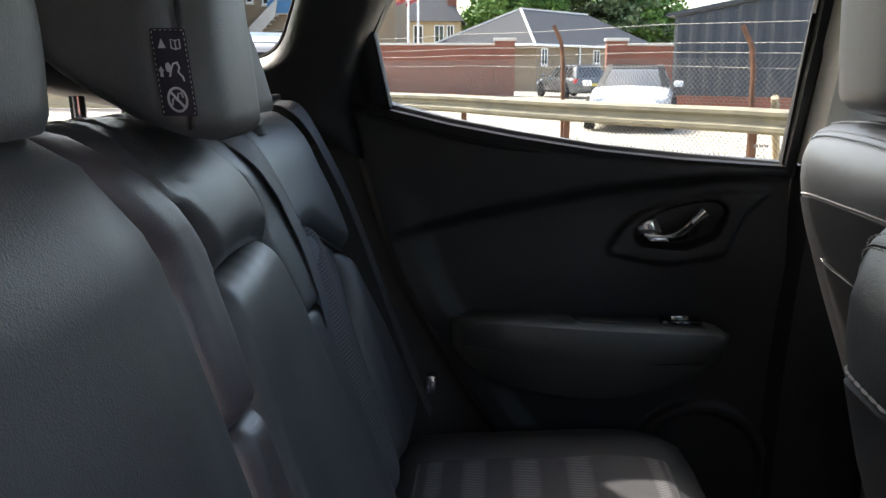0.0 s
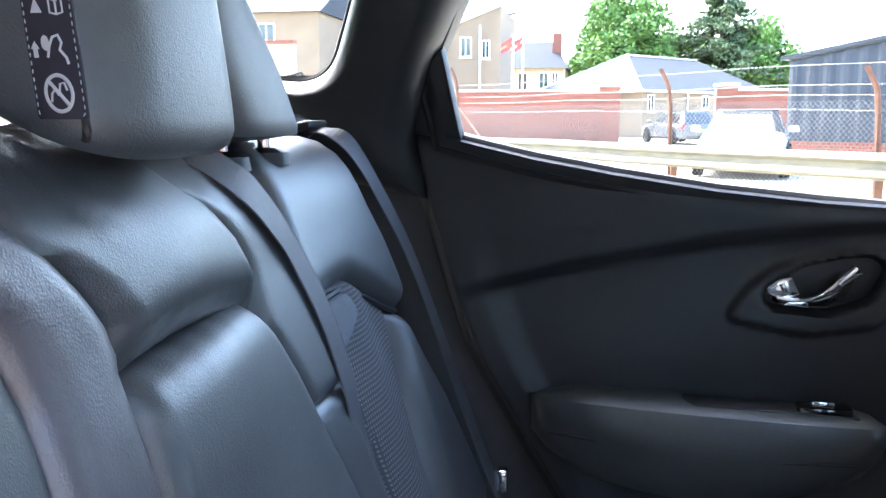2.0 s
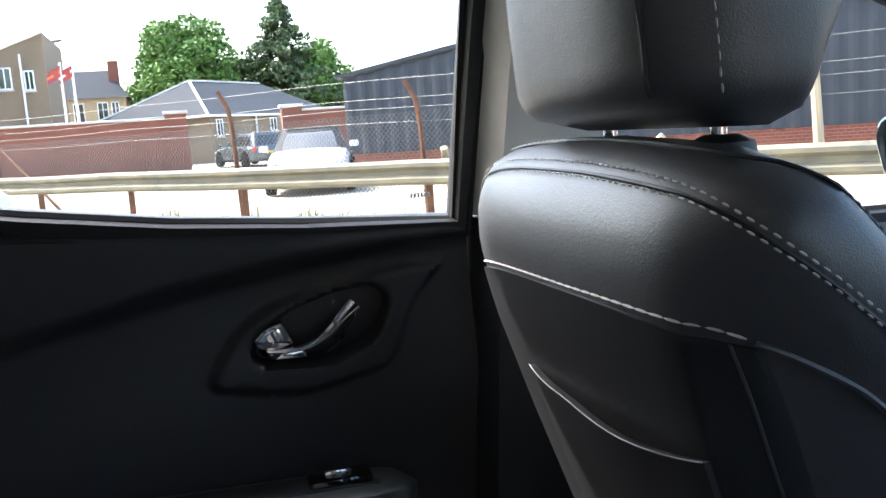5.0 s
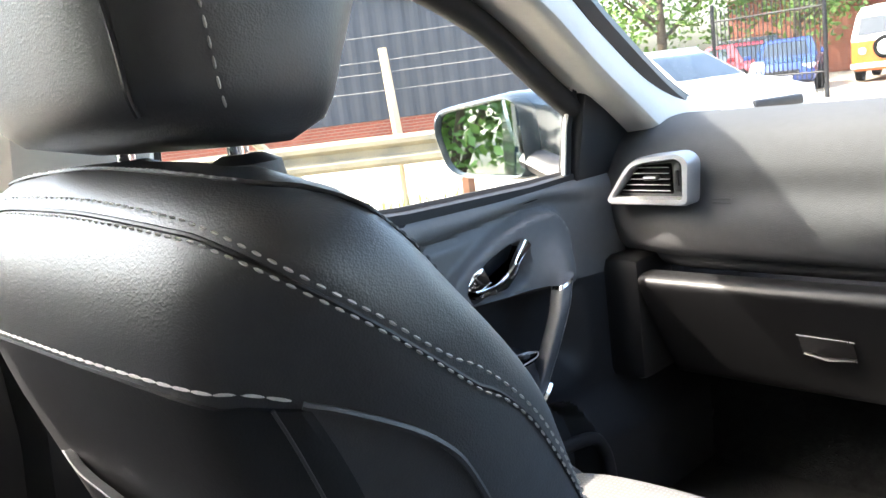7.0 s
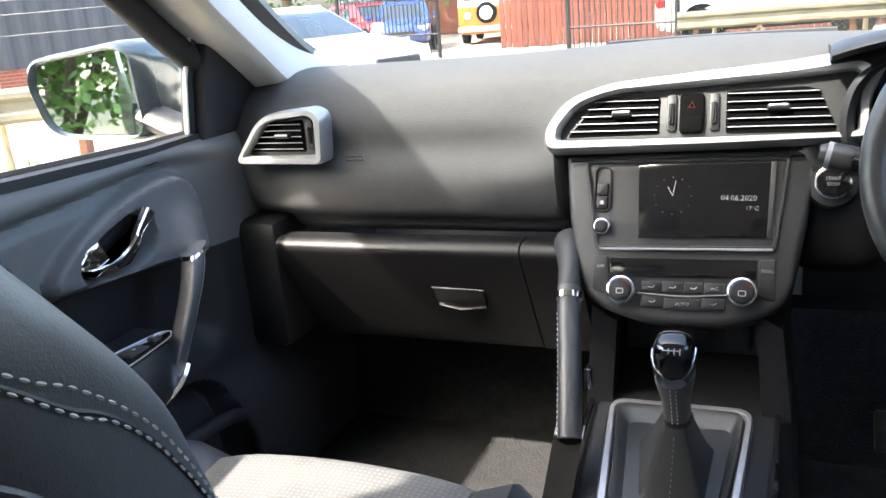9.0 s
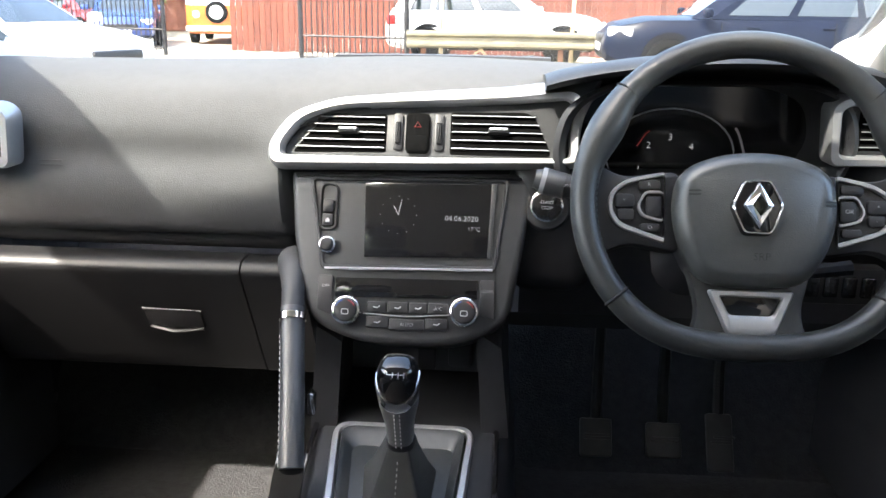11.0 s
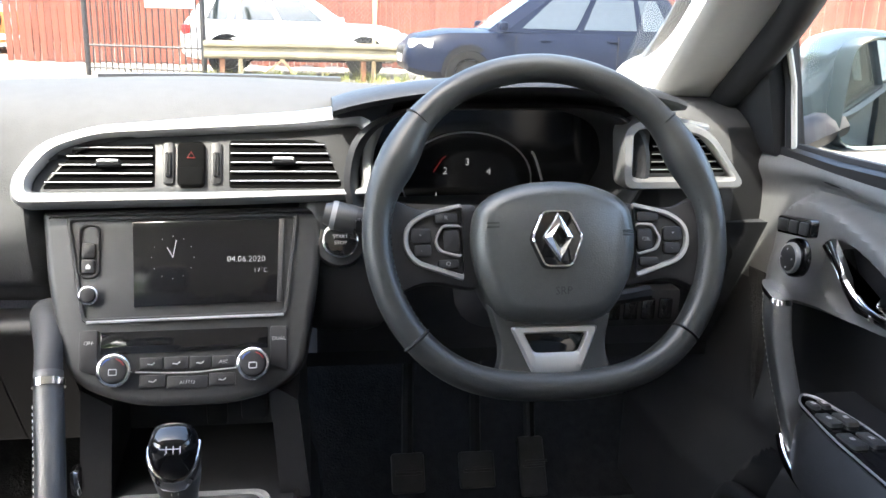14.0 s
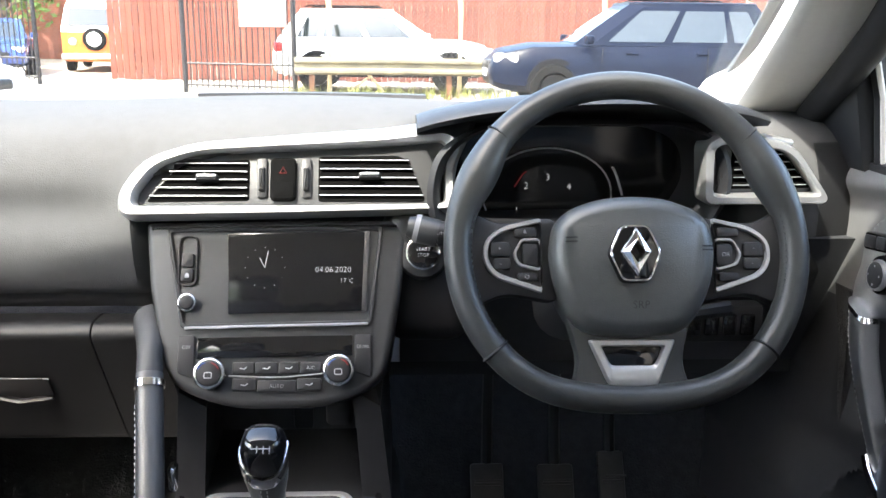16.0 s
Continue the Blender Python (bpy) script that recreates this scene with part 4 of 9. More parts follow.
def headrest(parent, cx, cy, z0, w, d, h, lean=-0.10, low=0.95, high=0.75, slant=0.03, label="", soft=0.13, shift=0.0, post_y=-0.004, gz=1.204, sq=3.8, chin=0.0, seams=(), post_x=0.0):
    """A rounded headrest: its width runs from low to high shares of w, the underside rises towards the back; two chrome posts."""
    rings = []
    n = 36
    for k in range(23):
        t = k / 22
        edge = min(1, math.sqrt(max(0.0, 1 - (1 - min(1, min(t, 1 - t) / soft)) ** 2)) * 0.62 + 0.38)
        if t in (0, 1):
            edge = 0.30
        wide = low + (1 - low) * sstep(0, 0.25, t) - (1 - high) * sstep(0.25, 1.0, t)
        W, D = w / 2 * wide * (0.72 + 0.28 * edge), d / 2 * edge
        ring = []
        for i in range(n):
            a = math.tau * i / n
            ca, sa = math.cos(a), math.sin(a)
            e = 2 / sq
            yy = D * math.copysign(abs(sa) ** e, sa)
            if sa > 0:
                yy *= 1 - chin * (1 - sstep(0.0, 0.5, t))
            ring.append((cx + shift * t + W * math.copysign(abs(ca) ** e, ca), cy + lean * h * (t - 0.2) + yy + 0.010 * (1 - ca * ca) * (sa > 0), z0 + h * t + slant * (1 - t) ** 2 * (0.5 - yy / d)))
        rings.append(ring)
    bm = B(); loft(bm, rings)
    hr = part("headrest", bm, LEATHER, parent, label)
    for deg, dark in seams:
        i_ = int(round((deg % 360) / 360 * n)) % n
        ln = smooth_line([rings[k][i_] for k in range(2, 21)], 3)
        cc = Vector((cx, cy, 0))
        ns_ = [((p - cc) * Vector((1, 1, 0))).normalized() for p in ln]
        bm = B()
        if dark:
            tube(bm, ln, 0.0018, 6); part("piping", bm, HARD, hr)
        else:
            stitches(bm, ln, lambda i: ns_[i], 0.0060, 0.0035, 0.0008, 0.001); part("stitching", bm, STITCH, hr)
    for sx in (-1, 1):
        bm = B(); tube(bm, [(cx + post_x + sx * w * 0.27, cy + post_y, z0 - 0.06), (cx + post_x + sx * w * 0.27, cy + post_y - 0.004, z0 + 0.05)], 0.0062, 12); part("post", bm, CHROME, hr)
        bm = B(); tube(bm, [(cx + post_x + sx * w * 0.27, cy + post_y, gz - 0.012), (cx + post_x + sx * w * 0.27, cy + post_y, gz), (cx + post_x + sx * w * 0.27, cy + post_y, gz + 0.005)], [0.024, 0.022, 0.012], 16); part("guide", bm, HARD, hr)
    return hr


REAR = [(-0.800, 1.140), (-0.785, 1.165), (-0.745, 1.178), (-0.715, 1.160), (-0.697, 1.10), (-0.678, 1.04), (-0.655, 0.96), (-0.615, 0.84), (-0.575, 0.72), (-0.555, 0.65)]


def rear_bench():
    r = thing("rear_bench_seat", "black leather rear bench seat with dotted cloth inserts", "car seat", at=(0, -0.6, 0.45))
    at_, L = spine(REAR)
    base = lambda x, s: Vector((x, 0, 0)) + at_(s)[0]
    nrm = lambda s: at_(s)[1]
    # support behind everything
    bm = B()
    shell(bm, lambda u, v: base(-0.63 + 1.27 * u, L * v) - nrm(L * v) * 0.030, 10, 40, (0, -0.09, 0))
    part("backrest_core", bm, HARD, r)
    def _pad(*a, **k):
        bm = B(); pad(bm, *a, **k); return bm
    zs_ = [(at_(k * L / 400)[0].z, k * L / 400) for k in range(100, 401)]
    def sz(z):                                        # arc length at a height of the finished surface
        return min((abs(q - (z - 0.013)), s_) for q, s_ in zs_)[1]

    # outer seats: arched top pad, bolsters, cloth centre, ribbed wedge; a grows outwards from the seat's inner edge
    def side_seat(sx, x_in):
        X = lambda a: x_in + sx * a
        A = lambda x: (x - x_in) * sx
        def wd(a0, a1):
            p, q = X(a0), X(a1)
            return (min(p, q), max(p, q))
        arch_tab = [(-0.02, 1.050), (0.02, 1.055), (0.08, 1.062), (0.145, 1.061), (0.205, 1.038), (0.29, 1.004), (0.36, 0.985)]
        arch = lambda x: sz(lerp_table(arch_tab, A(x)))
        out = lambda s: lerp_table([(0.0, 0.255), (0.07, 0.275), (sz(1.136), 0.312), (sz(1.05), 0.345), (sz(0.98), 0.352)], s)
        b0 = part("backrest", _pad(base, nrm, lambda s: wd(0.0, out(s)), 0.0, arch, lambda x, s: 0.038 + 0.012 * sstep(0.05, sz(1.08), s), 0.030, 34, 36), LEATHER, r, "black leather seat back")
        cl = lambda s: lerp_table([(sz(1.007), 0.268), (sz(0.94), 0.240), (sz(0.83), 0.222), (sz(0.68), 0.215)], s)
        part("outer_bolster", _pad(base, nrm, lambda s: wd(cl(s) - 0.006, lerp_table([(sz(1.0), 0.335), (sz(0.906), 0.385), (sz(0.75), 0.43)], s)), lambda x: arch(x) - 0.004, sz(0.68), 0.050, 0.045, 26, 30), LEATHER, b0)
        part("inner_bolster", _pad(base, nrm, lambda s: wd(-0.015, 0.028 + 0.03 * sstep(sz(1.0), sz(0.8), s)), lambda x: sz(1.055), sz(0.68), 0.040, 0.03), LEATHER, b0)
        part("cloth_insert", _pad(base, nrm, lambda s: wd(0.0, cl(s) + 0.012), lambda x: arch(x) - 0.012, sz(0.68), 0.026, 0.012, 30, 36,
             dip=lambda x, s: 0.010 * math.exp(-((A(x) - 0.16) / 0.05) ** 2) - 0.012 * math.exp(-((A(x) - 0.075 - 0.02 * sstep(sz(1.0), sz(0.88), s)) / 0.004) ** 2)), FABRIC, b0, "dark dotted cloth panel")
        bm = B()
        ol = round_poly([(A(-0.222) if sx < 0 else 0.0, 1.045), (0.012, 1.058), (0.075, 1.0575), (0.130, 1.058), (0.148, 1.030), (0.100, 1.010), (0.020, 1.000), (-0.004, 1.020)], [0.01, 0.01, 0.01, 0.012, 0.012, 0.02, 0.015, 0.01], 4)
        prism(bm, ol, lambda a, z, h: base(X(a), sz(z)) + nrm(sz(z)) * (h + 0.015), 0.028, 0.012, 4)
        part("ribbed_wedge", bm, RIBBED, b0, "ribbed blue-grey cloth wedge")
        bm = B(); tube(bm, [base(X(a), sz(lerp_table(arch_tab, a)) + 0.001) + nrm(sz(1.03)) * 0.030 for a in [0.01 + 0.30 * k / 20 for k in range(21)]], 0.0035, 6); part("piping", bm, HARD, b0)
    side_seat(-1, -0.222)
    # heights of the finished surface, a given thickness out from the support
    zt_ = [(at_(k * L / 600)[0].z, at_(k * L / 600)[1].z, k * L / 600) for k in range(78, 601)]
    def sb(z, b=0.085):
        return min((abs(p + q * b - z), s_) for p, q, s_ in zt_)[1]
    tab = lambda rows, b=0.085: [(0.0, rows[0][1])] + [(sb(z, b), x) for z, x in rows]
    T_GROOVE = tab([(1.205, 0.192), (1.190, 0.168), (1.165, 0.143), (1.140, 0.127), (1.115, 0.124)])
    T_SEAM = tab([(1.206, 0.014), (1.186, -0.026), (1.160, -0.058), (1.130, -0.075), (1.108, -0.073)], 0.078)
    T_BELT = tab([(1.206, -0.060), (1.181, -0.100), (1.130, -0.134), (1.075, -0.154), (1.010, -0.168), (0.950, -0.180), (0.85, -0.195)], 0.072)
    T_ARM = [(sb(z, 0.08), x) for z, x in ((1.110, -0.054), (1.080, -0.079), (1.043, -0.098), (1.012, -0.110), (0.955, -0.130), (0.86, -0.150))]
    T_BAND = tab([(1.205, 0.262), (1.190, 0.240), (1.152, 0.206), (1.118, 0.197), (1.07, 0.198), (1.02, 0.192), (0.80, 0.188)])
    groove = lambda s: lerp_table(T_GROOVE, s) if s < sb(1.115) else 0.128
    seam = lambda s: lerp_table(T_SEAM, s)
    band = lambda s: lerp_table(T_BAND, s)
    armx = lambda s: lerp_table(T_ARM, s)
    beltx = lambda s: lerp_table(T_BELT, s)
    lip = lambda x: sb(1.100 + 0.008 * (1 - ((x - 0.03) / 0.10) ** 2), 0.06)
    crown = lambda s: 0.36 + 0.64 * sstep(0.040, 0.125, s)
    # near outer seat: one full rounded back with a cloth centre
    rs = part("backrest", _pad(base, nrm, lambda s: (band(s) - 0.002, 0.64), 0.0, sz(0.68), lambda x, s: 0.090 + 0.028 * sstep(0.20, 0.34, x), 0.045, 40, 44, low=0.072, crown=crown), LEATHER, r, "bulging black leather seat back")
    part("cloth_insert", _pad(base, nrm, lambda s: (0.325 - 0.02 * sstep(sb(1.0), sb(0.8), s), 0.53), lambda x: sb(1.00 - 1.6 * (x - 0.425) ** 2, 0.11), sz(0.68), 0.124, 0.014, low=0.112), FABRIC, rs, "dark dotted cloth panel")
    # middle: top pad with a rolled lower lip, the folded armrest below it, bolsters on both sides
    mid = part("centre_backrest", _pad(base, nrm, lambda s: (seam(s), groove(s) + 0.001), 0.0, lip, lambda x, s: 0.078 + 0.012 * sstep(-0.06, 0.06, x) + 0.005 * sstep(0.10, sb(1.13), s), 0.022, 40, 48, low=0.060, ends=0.048, crown=crown), LEATHER, r, "padded black leather centre seat back")
    part("strap_bolster", _pad(base, nrm, lambda s: (groove(s) - 0.001, band(s) + 0.004), 0.0, sb(1.012), 0.092, 0.028, 24, 44, low=0.066, ends=0.02, crown=crown), LEATHER_TAUPE, mid, "brown-black leather side bolster")
    part("lower_bolster", _pad(base, nrm, lambda s: (0.126, band(s) + 0.002), sb(1.016), sz(0.66), 0.090, 0.022, 18, 24, low=0.066), LEATHER_TAUPE, mid)
    part("left_bolster", _pad(base, nrm, lambda s: (beltx(s) - 0.040, (seam(s) if s < sb(1.10, 0.078) else armx(s)) + 0.002), 0.0, sb(1.005, 0.07), 0.072, 0.020, 24, 44, low=0.052, crown=crown), LEATHER, mid)
    arm = part("folded_armrest", _pad(base, nrm, lambda s: (armx(s), 0.130), lambda x: sb(1.106 + 0.004 * sstep(0.12, -0.04, x), 0.06), sz(0.66), lambda x, s: 0.080 + 0.010 * sstep(-0.08, 0.06, x), 0.022, 40, 40, low=0.058, ends=0.032), LEATHER, r, "folded-up leather centre armrest")
    part("armrest_side", _pad(base, nrm, lambda s: (beltx(s) - 0.03, armx(s) + 0.003), sb(1.010, 0.07), sz(0.66), 0.068, 0.014, 14, 24, low=0.054), LEATHER, arm)
    # seams
    def seam_line(fx, s0, s1, lift, rr, parent):
        bm = B(); tube(bm, [base(fx(s_), s_) + nrm(s_) * (lift * crown(s_)) for s_ in [s0 + (s1 - s0) * k / 40 for k in range(41)]], rr, 6); part("piping", bm, HARD, parent)
    seam_line(seam, 0.02, sb(1.118, 0.078), 0.060, 0.0022, mid)
    seam_line(groove, 0.03, sb(1.118), 0.066, 0.0022, mid)
    seam_line(lambda s_: 0.1285, sb(1.095), sb(0.72), 0.064, 0.0030, arm)
    seam_line(band, 0.04, sb(0.75), 0.0715, 0.0018, mid)
    # seat cushions
    CU = [(-0.56, 0.600), (-0.45, 0.612), (-0.30, 0.622), (-0.18, 0.628), (-0.11, 0.615), (-0.085, 0.58), (-0.080, 0.52)]
    at2, L2 = spine(CU)
    b2 = lambda x, s: Vector((x, 0, 0)) + at2(s)[0]
    n2 = lambda s: at2(s)[1]
    bm = B(); shell(bm, lambda u, v: b2(-0.66 + 1.32 * u, L2 * v) - n2(L2 * v) * 0.02, 10, 30, (0, 0.0, -0.12)); part("cushion_base", bm, HARD, r)
    for x0, x1, cloth in ((-0.66, -0.19, (-0.52, -0.30)), (-0.19, 0.24, None), (0.24, 0.68, (0.36, 0.56))):
        cu = part("seat_cushion", _pad(b2, n2, lambda s: (x0, x1), 0.0, L2, 0.040, 0.05), LEATHER, r, "padded black leather seat cushion")
        if cloth:
            part("cloth_panel", _pad(b2, n2, lambda s: cloth, 0.04, L2 * 0.80, 0.048, 0.02), FABRIC, cu, "dark dotted cloth panel")
    # headrests
    headrest(r, -0.245, -0.733, 1.213, 0.180, 0.11, 0.185, -0.10, 1.0, 0.34, 0.010, label="black leather outer headrest", soft=0.08, shift=0.115, post_y=0.028)
    m_ = headrest(r, 0.050, -0.685, 1.200, 0.180, 0.140, 0.205, -0.10, 0.97, 0.85, 0.082, label="black leather centre headrest with a printed label", soft=0.16, post_y=-0.052, gz=1.196, post_x=-0.030)
    headrest(r, 0.40, -0.700, 1.228, 0.25, 0.11, 0.20, -0.10, 1.0, 0.50, 0.010, label="black leather outer headrest", soft=0.08, shift=-0.04)
    # printed label on its flank
    P = lambda a, b, h: (0.1418 - 0.02 * (b - 1.26) + h, -0.630 - 0.10 * (b - 1.26) + a * 0.72, 1.2695 + (b - 1.2675) * 0.88)
    bm = B(); prism(bm, rrect(-0.018, 1.232, 0.018, 1.303, 0.002), P, 0.0012, 0.0004); lb = part("label_patch", bm, mat("black_label_cloth", (0.03, 0.026, 0.036), 0.9, 0, 0.2, 200), m_, "black cloth label with white printed symbols")
    Q = lambda a, b, h: P(a, b, 0.0013 + h)
    def stroke(pts, r, name="symbol", closed=False):
        bm = B(); tube(bm, [Q(a, b, 0) for a, b in pts], r, 6, 0.4, up=(1, 0, 0), closed=closed); part(name, bm, WHITE_INK, lb)
    bm = B(); prism(bm, [(-0.0115, 1.287), (-0.0035, 1.287), (-0.0075, 1.2945)], Q, 0.0003); part("warning_triangle", bm, WHITE_INK, lb, smooth=False)
    stroke([(0.002, 1.287), (0.002, 1.294), (0.0065, 1.293), (0.011, 1.294), (0.011, 1.287), (0.0065, 1.286)], 0.0005, "open_book", True)
    stroke([(0.0065, 1.286), (0.0065, 1.293)], 0.0005, "open_book")
    stroke(circle(0.0, 1.2455, 0.0095, 24), 0.0009, "ban_ring", True)
    stroke([(-0.0065, 1.252), (0.0065, 1.239)], 0.0009, "ban_bar")
    stroke([(-0.006, 1.241), (-0.005, 1.2455), (-0.0025, 1.2475), (-0.0005, 1.2445)], 0.0006)
    stroke([(0.0, 1.2445), (0.0015, 1.2505), (0.0045, 1.251), (0.006, 1.247)], 0.0006)
    stroke([(-0.004, 1.264), (-0.002, 1.270), (0.001, 1.2745), (0.005, 1.2755), (0.007, 1.2715), (0.005, 1.268), (0.009, 1.264), (0.010, 1.2605)], 0.0007)
    bm = B(); prism(bm, circle(-0.0045, 1.2715, 0.0028, 12, 0.004), Q, 0.0003); part("headrest_symbol", bm, WHITE_INK, lb, smooth=False)
    bm = B(); prism(bm, [(-0.0135, 1.264), (-0.0105, 1.264), (-0.0105, 1.2685), (-0.009, 1.2685), (-0.012, 1.2725), (-0.015, 1.2685), (-0.0135, 1.2685)], Q, 0.0003); part("arrow_symbol", bm, WHITE_INK, lb, smooth=False)
    bm = B(); stitches(bm, [Q(a, b, 0) for a, b in rrect(-0.0165, 1.2335, 0.0165, 1.3015, 0.002)], (1, 0, 0), 0.0022, 0.0016, 0.00035, 0.0); part("stitching", bm, GREY_INK, lb)
    bm = B(); tube(bm, smooth_line([(0.1325, -0.624, 1.228), (0.1338, -0.622, 1.236), (0.1365, -0.624, 1.28), (0.135, -0.629, 1.33), (0.128, -0.636, 1.385)], 6), 0.0022, 6); part("piping", bm, HARD, m_)
    return r


rear_bench()


def belt(name, pts, width, label, normal=(0, 1, 0.4)):
    b = thing(name, label, "seat belt", at=pts[-1])
    L = smooth_line(pts, 10)
    N = Vector(normal).normalized()
    rings = []
    for i, p in enumerate(L):
        t = (L[min(i + 1, len(L) - 1)] - L[max(i - 1, 0)]).normalized()
        s = t.cross(N).normalized() * width / 2
        n_ = s.cross(t).normalized() * 0.0007
        rings.append([p + s + n_, p - s + n_, p - s - n_, p + s - n_])
    bm = B(); loft(bm, rings)
    wb = part("webbing", bm, BELT, b, smooth=False)
    for k in (0, 1):
        bm = B(); tube(bm, [(r_[k] + r_[3 - k]) / 2 for r_ in rings], 0.0011, 5); part("selvedge", bm, BELT, wb)
    return b


bl = belt("seat_belt", [(-0.515, -0.775, 1.205), (-0.520, -0.735, 1.222), (-0.530, -0.690, 1.205), (-0.585, -0.655, 1.12), (-0.622, -0.628, 1.04), (-0.645, -0.59, 0.92), (-0.650, -0.545, 0.79), (-0.640, -0.50, 0.68)], 0.046, "black woven outer seat belt lying over the rear seat back")
bm = B(); box(bm, (-0.525, -0.752, 1.224), (0.075, 0.05, 0.010), 0.004, Matrix.Rotation(0.25, 3, "X")); part("belt_guide", bm, HARD, bl)
bm = B(); box(bm, (-0.50, -0.49, 0.79), (0.02, 0.016, 0.03), 0.004); part("buckle_tongue", bm, CHROME, bl, "bright steel buckle tongue")
at_b, len_b = spine(REAR)
belt("seat_belt", [tuple(Vector((x, 0, 0)) + at_b(s_)[0] + at_b(s_)[1] * h_) for s_, x, h_ in ((0.035, -0.040, 0.036), (0.070, -0.050, 0.038), (0.096, -0.074, 0.060), (0.112, -0.096, 0.074), (0.130, -0.126, 0.076), (0.165, -0.156, 0.076), (0.225, -0.178, 0.075), (0.290, -0.192, 0.072), (0.350, -0.204, 0.062), (0.450, -0.218, 0.056), (0.540, -0.226, 0.052))],
     0.034, "black woven middle seat belt running down between the seat backs")


# ---- front seats ----
def front_seat(sx, name, label, slid=0.0):
    cx = -0.380 if sx < 0 else 0.425
    low_ = 0.0 if sx < 0 else -0.055
    s = thing(name, label, "car seat", at=(cx, 0.35, 0.45))

    def sect(z):
        """Half width, back y, front y of the backrest at a height."""
        W = lerp_table([(0.55, 0.214), (0.75, 0.224), (0.95, 0.228), (1.05, 0.231), (1.11, 0.232), (1.15, 0.227), (1.175, 0.213), (1.192, 0.184), (1.202, 0.125), (1.206, 0.04)], z)
        yb = lerp_table([(0.55, 0.225), (0.75, 0.165), (0.95, 0.095), (1.05, 0.063), (1.11, 0.050), (1.15, 0.052), (1.18, 0.066), (1.20, 0.085), (1.206, 0.105)], z)
        yf = lerp_table([(0.55, 0.46), (0.75, 0.37), (0.95, 0.275), (1.05, 0.235), (1.11, 0.212), (1.15, 0.195), (1.18, 0.175), (1.20, 0.145), (1.206, 0.12)], z)
        return W, yb, yf

    def P(a, z):
        """The skin at an angle (0: outer side to +x, 270: straight back) and height."""
        W, yb, yf = sect(z)
        ca, sa = math.cos(a), math.sin(a)
        e = 2 / 3.0
        x = cx + W * math.copysign(abs(ca) ** e, ca)
        yc, D = (yb + yf) / 2, (yf - yb) / 2
        y = yc + D * math.copysign(abs(sa) ** e, sa)
        # wings reach forward at the sides
        y += 0.058 * sstep(0.5, 1.0, abs(ca)) * sstep(1.19, 1.03, z) * (1 if sa > -0.75 else 0.4)
        if sa > 0.3:
            y -= 0.030 * (1 - min(1, abs(x - cx) / (W * 0.75)) ** 2) * sstep(1.2, 1.05, z)
        return Vector((x, y, z))
    zs = [0.55 + 0.04 * k for k in range(12)] + [1.03 + 0.014 * k for k in range(13)] + [1.2035, 1.206]
    n = 64
    bm = B(); loft(bm, [[P(math.tau * i / n, z) for i in range(n)] for z in zs])
    back = part("backrest", bm, LEATHER, s, "black leather backrest")

    def nrm(a, z):
        d1 = P(a + 0.01, z) - P(a - 0.01, z)
        d2 = P(a, z + 0.003) - P(a, z - 0.003)
        return d1.cross(d2).normalized()
    R = math.radians
    inner = 1 if sx < 0 else -1                   # the side towards the middle of the car

    def ang(deg):                                   # degrees from straight back towards the middle of the car
        return R(270 + inner * deg)
    # twin stitched seam over the shoulders
    for off in (0.0, -0.0090):
        path = [(-70, 1.140), (-55, 1.165), (-40, 1.180), (-22, 1.188), (-1, 1.190), (19, 1.187), (34, 1.183), (46, 1.178), (61, 1.165), (74, 1.147), (83, 1.126), (88, 1.102), (92, 1.074), (97, 1.040), (102, 1.005), (107, 0.96), (111, 0.88), (113, 0.75)]
        pa = smooth_line([(a, z + off, 0) for a, z in path], 8)
        pts = [P(ang(p.x + (235 * off) * sstep(55, 85, p.x)), p.y) for p in pa]
        ns = [nrm(ang(p.x), p.y) for p in pa]
        bm = B(); stitches(bm, pts, lambda i: ns[i], 0.0050, 0.0032, 0.00085, 0.0014); part("stitching", bm, STITCH, back)
        if off == 0:
            bm = B(); tube(bm, [P(ang(p.x - 1.9 * sstep(55, 85, p.x)), p.y - 0.0062) for p in pa], 0.0015, 6); part("seam", bm, HARD, back)
    # dark stitched welt along the front edge
    we = smooth_line([(-60, 1.196, 0), (-30, 1.203, 0), (0, 1.2045, 0), (45, 1.202, 0), (75, 1.197, 0), (98, 1.186, 0), (114, 1.166, 0), (124, 1.138, 0), (130, 1.09, 0), (133, 1.02, 0), (135, 0.90, 0)], 8)
    bm = B(); tube(bm, [P(ang(p.x), p.y) for p in we], 0.0016, 6); part("welt", bm, HARD, back, "dark welt along the front edge")
    bm = B(); stitches(bm, [P(ang(p.x - 3), p.y) for p in we], lambda i: nrm(ang(we[i].x - 3), we[i].y), 0.0046, 0.0034, 0.0008, 0.0010); part("stitching", bm, HARD, back)
    # lower back panel with pocket and its pale edge
    edge = smooth_line([(-52, 1.075, 0), (-38, 1.090, 0), (-20, 1.098, 0), (0, 1.102, 0), (20, 1.102, 0), (40, 1.097, 0), (51, 1.087, 0)], 6)
    bm = B(); stitches(bm, [P(ang(p.x), p.y) for p in edge], lambda i: nrm(ang(edge[i].x), edge[i].y), 0.012, 0.0008, 0.0011); part("panel_edge", bm, STITCH, back, "pale stitched edge of the back panel")
    def bp(u, v):
        a = -52 + 102 * u
        zt = edge[min(len(edge) - 1, int(u * (len(edge) - 1)))].y - 0.004
        z = 0.60 + (zt - 0.60) * v
        return P(ang(a), z) + nrm(ang(a), z) * 0.003
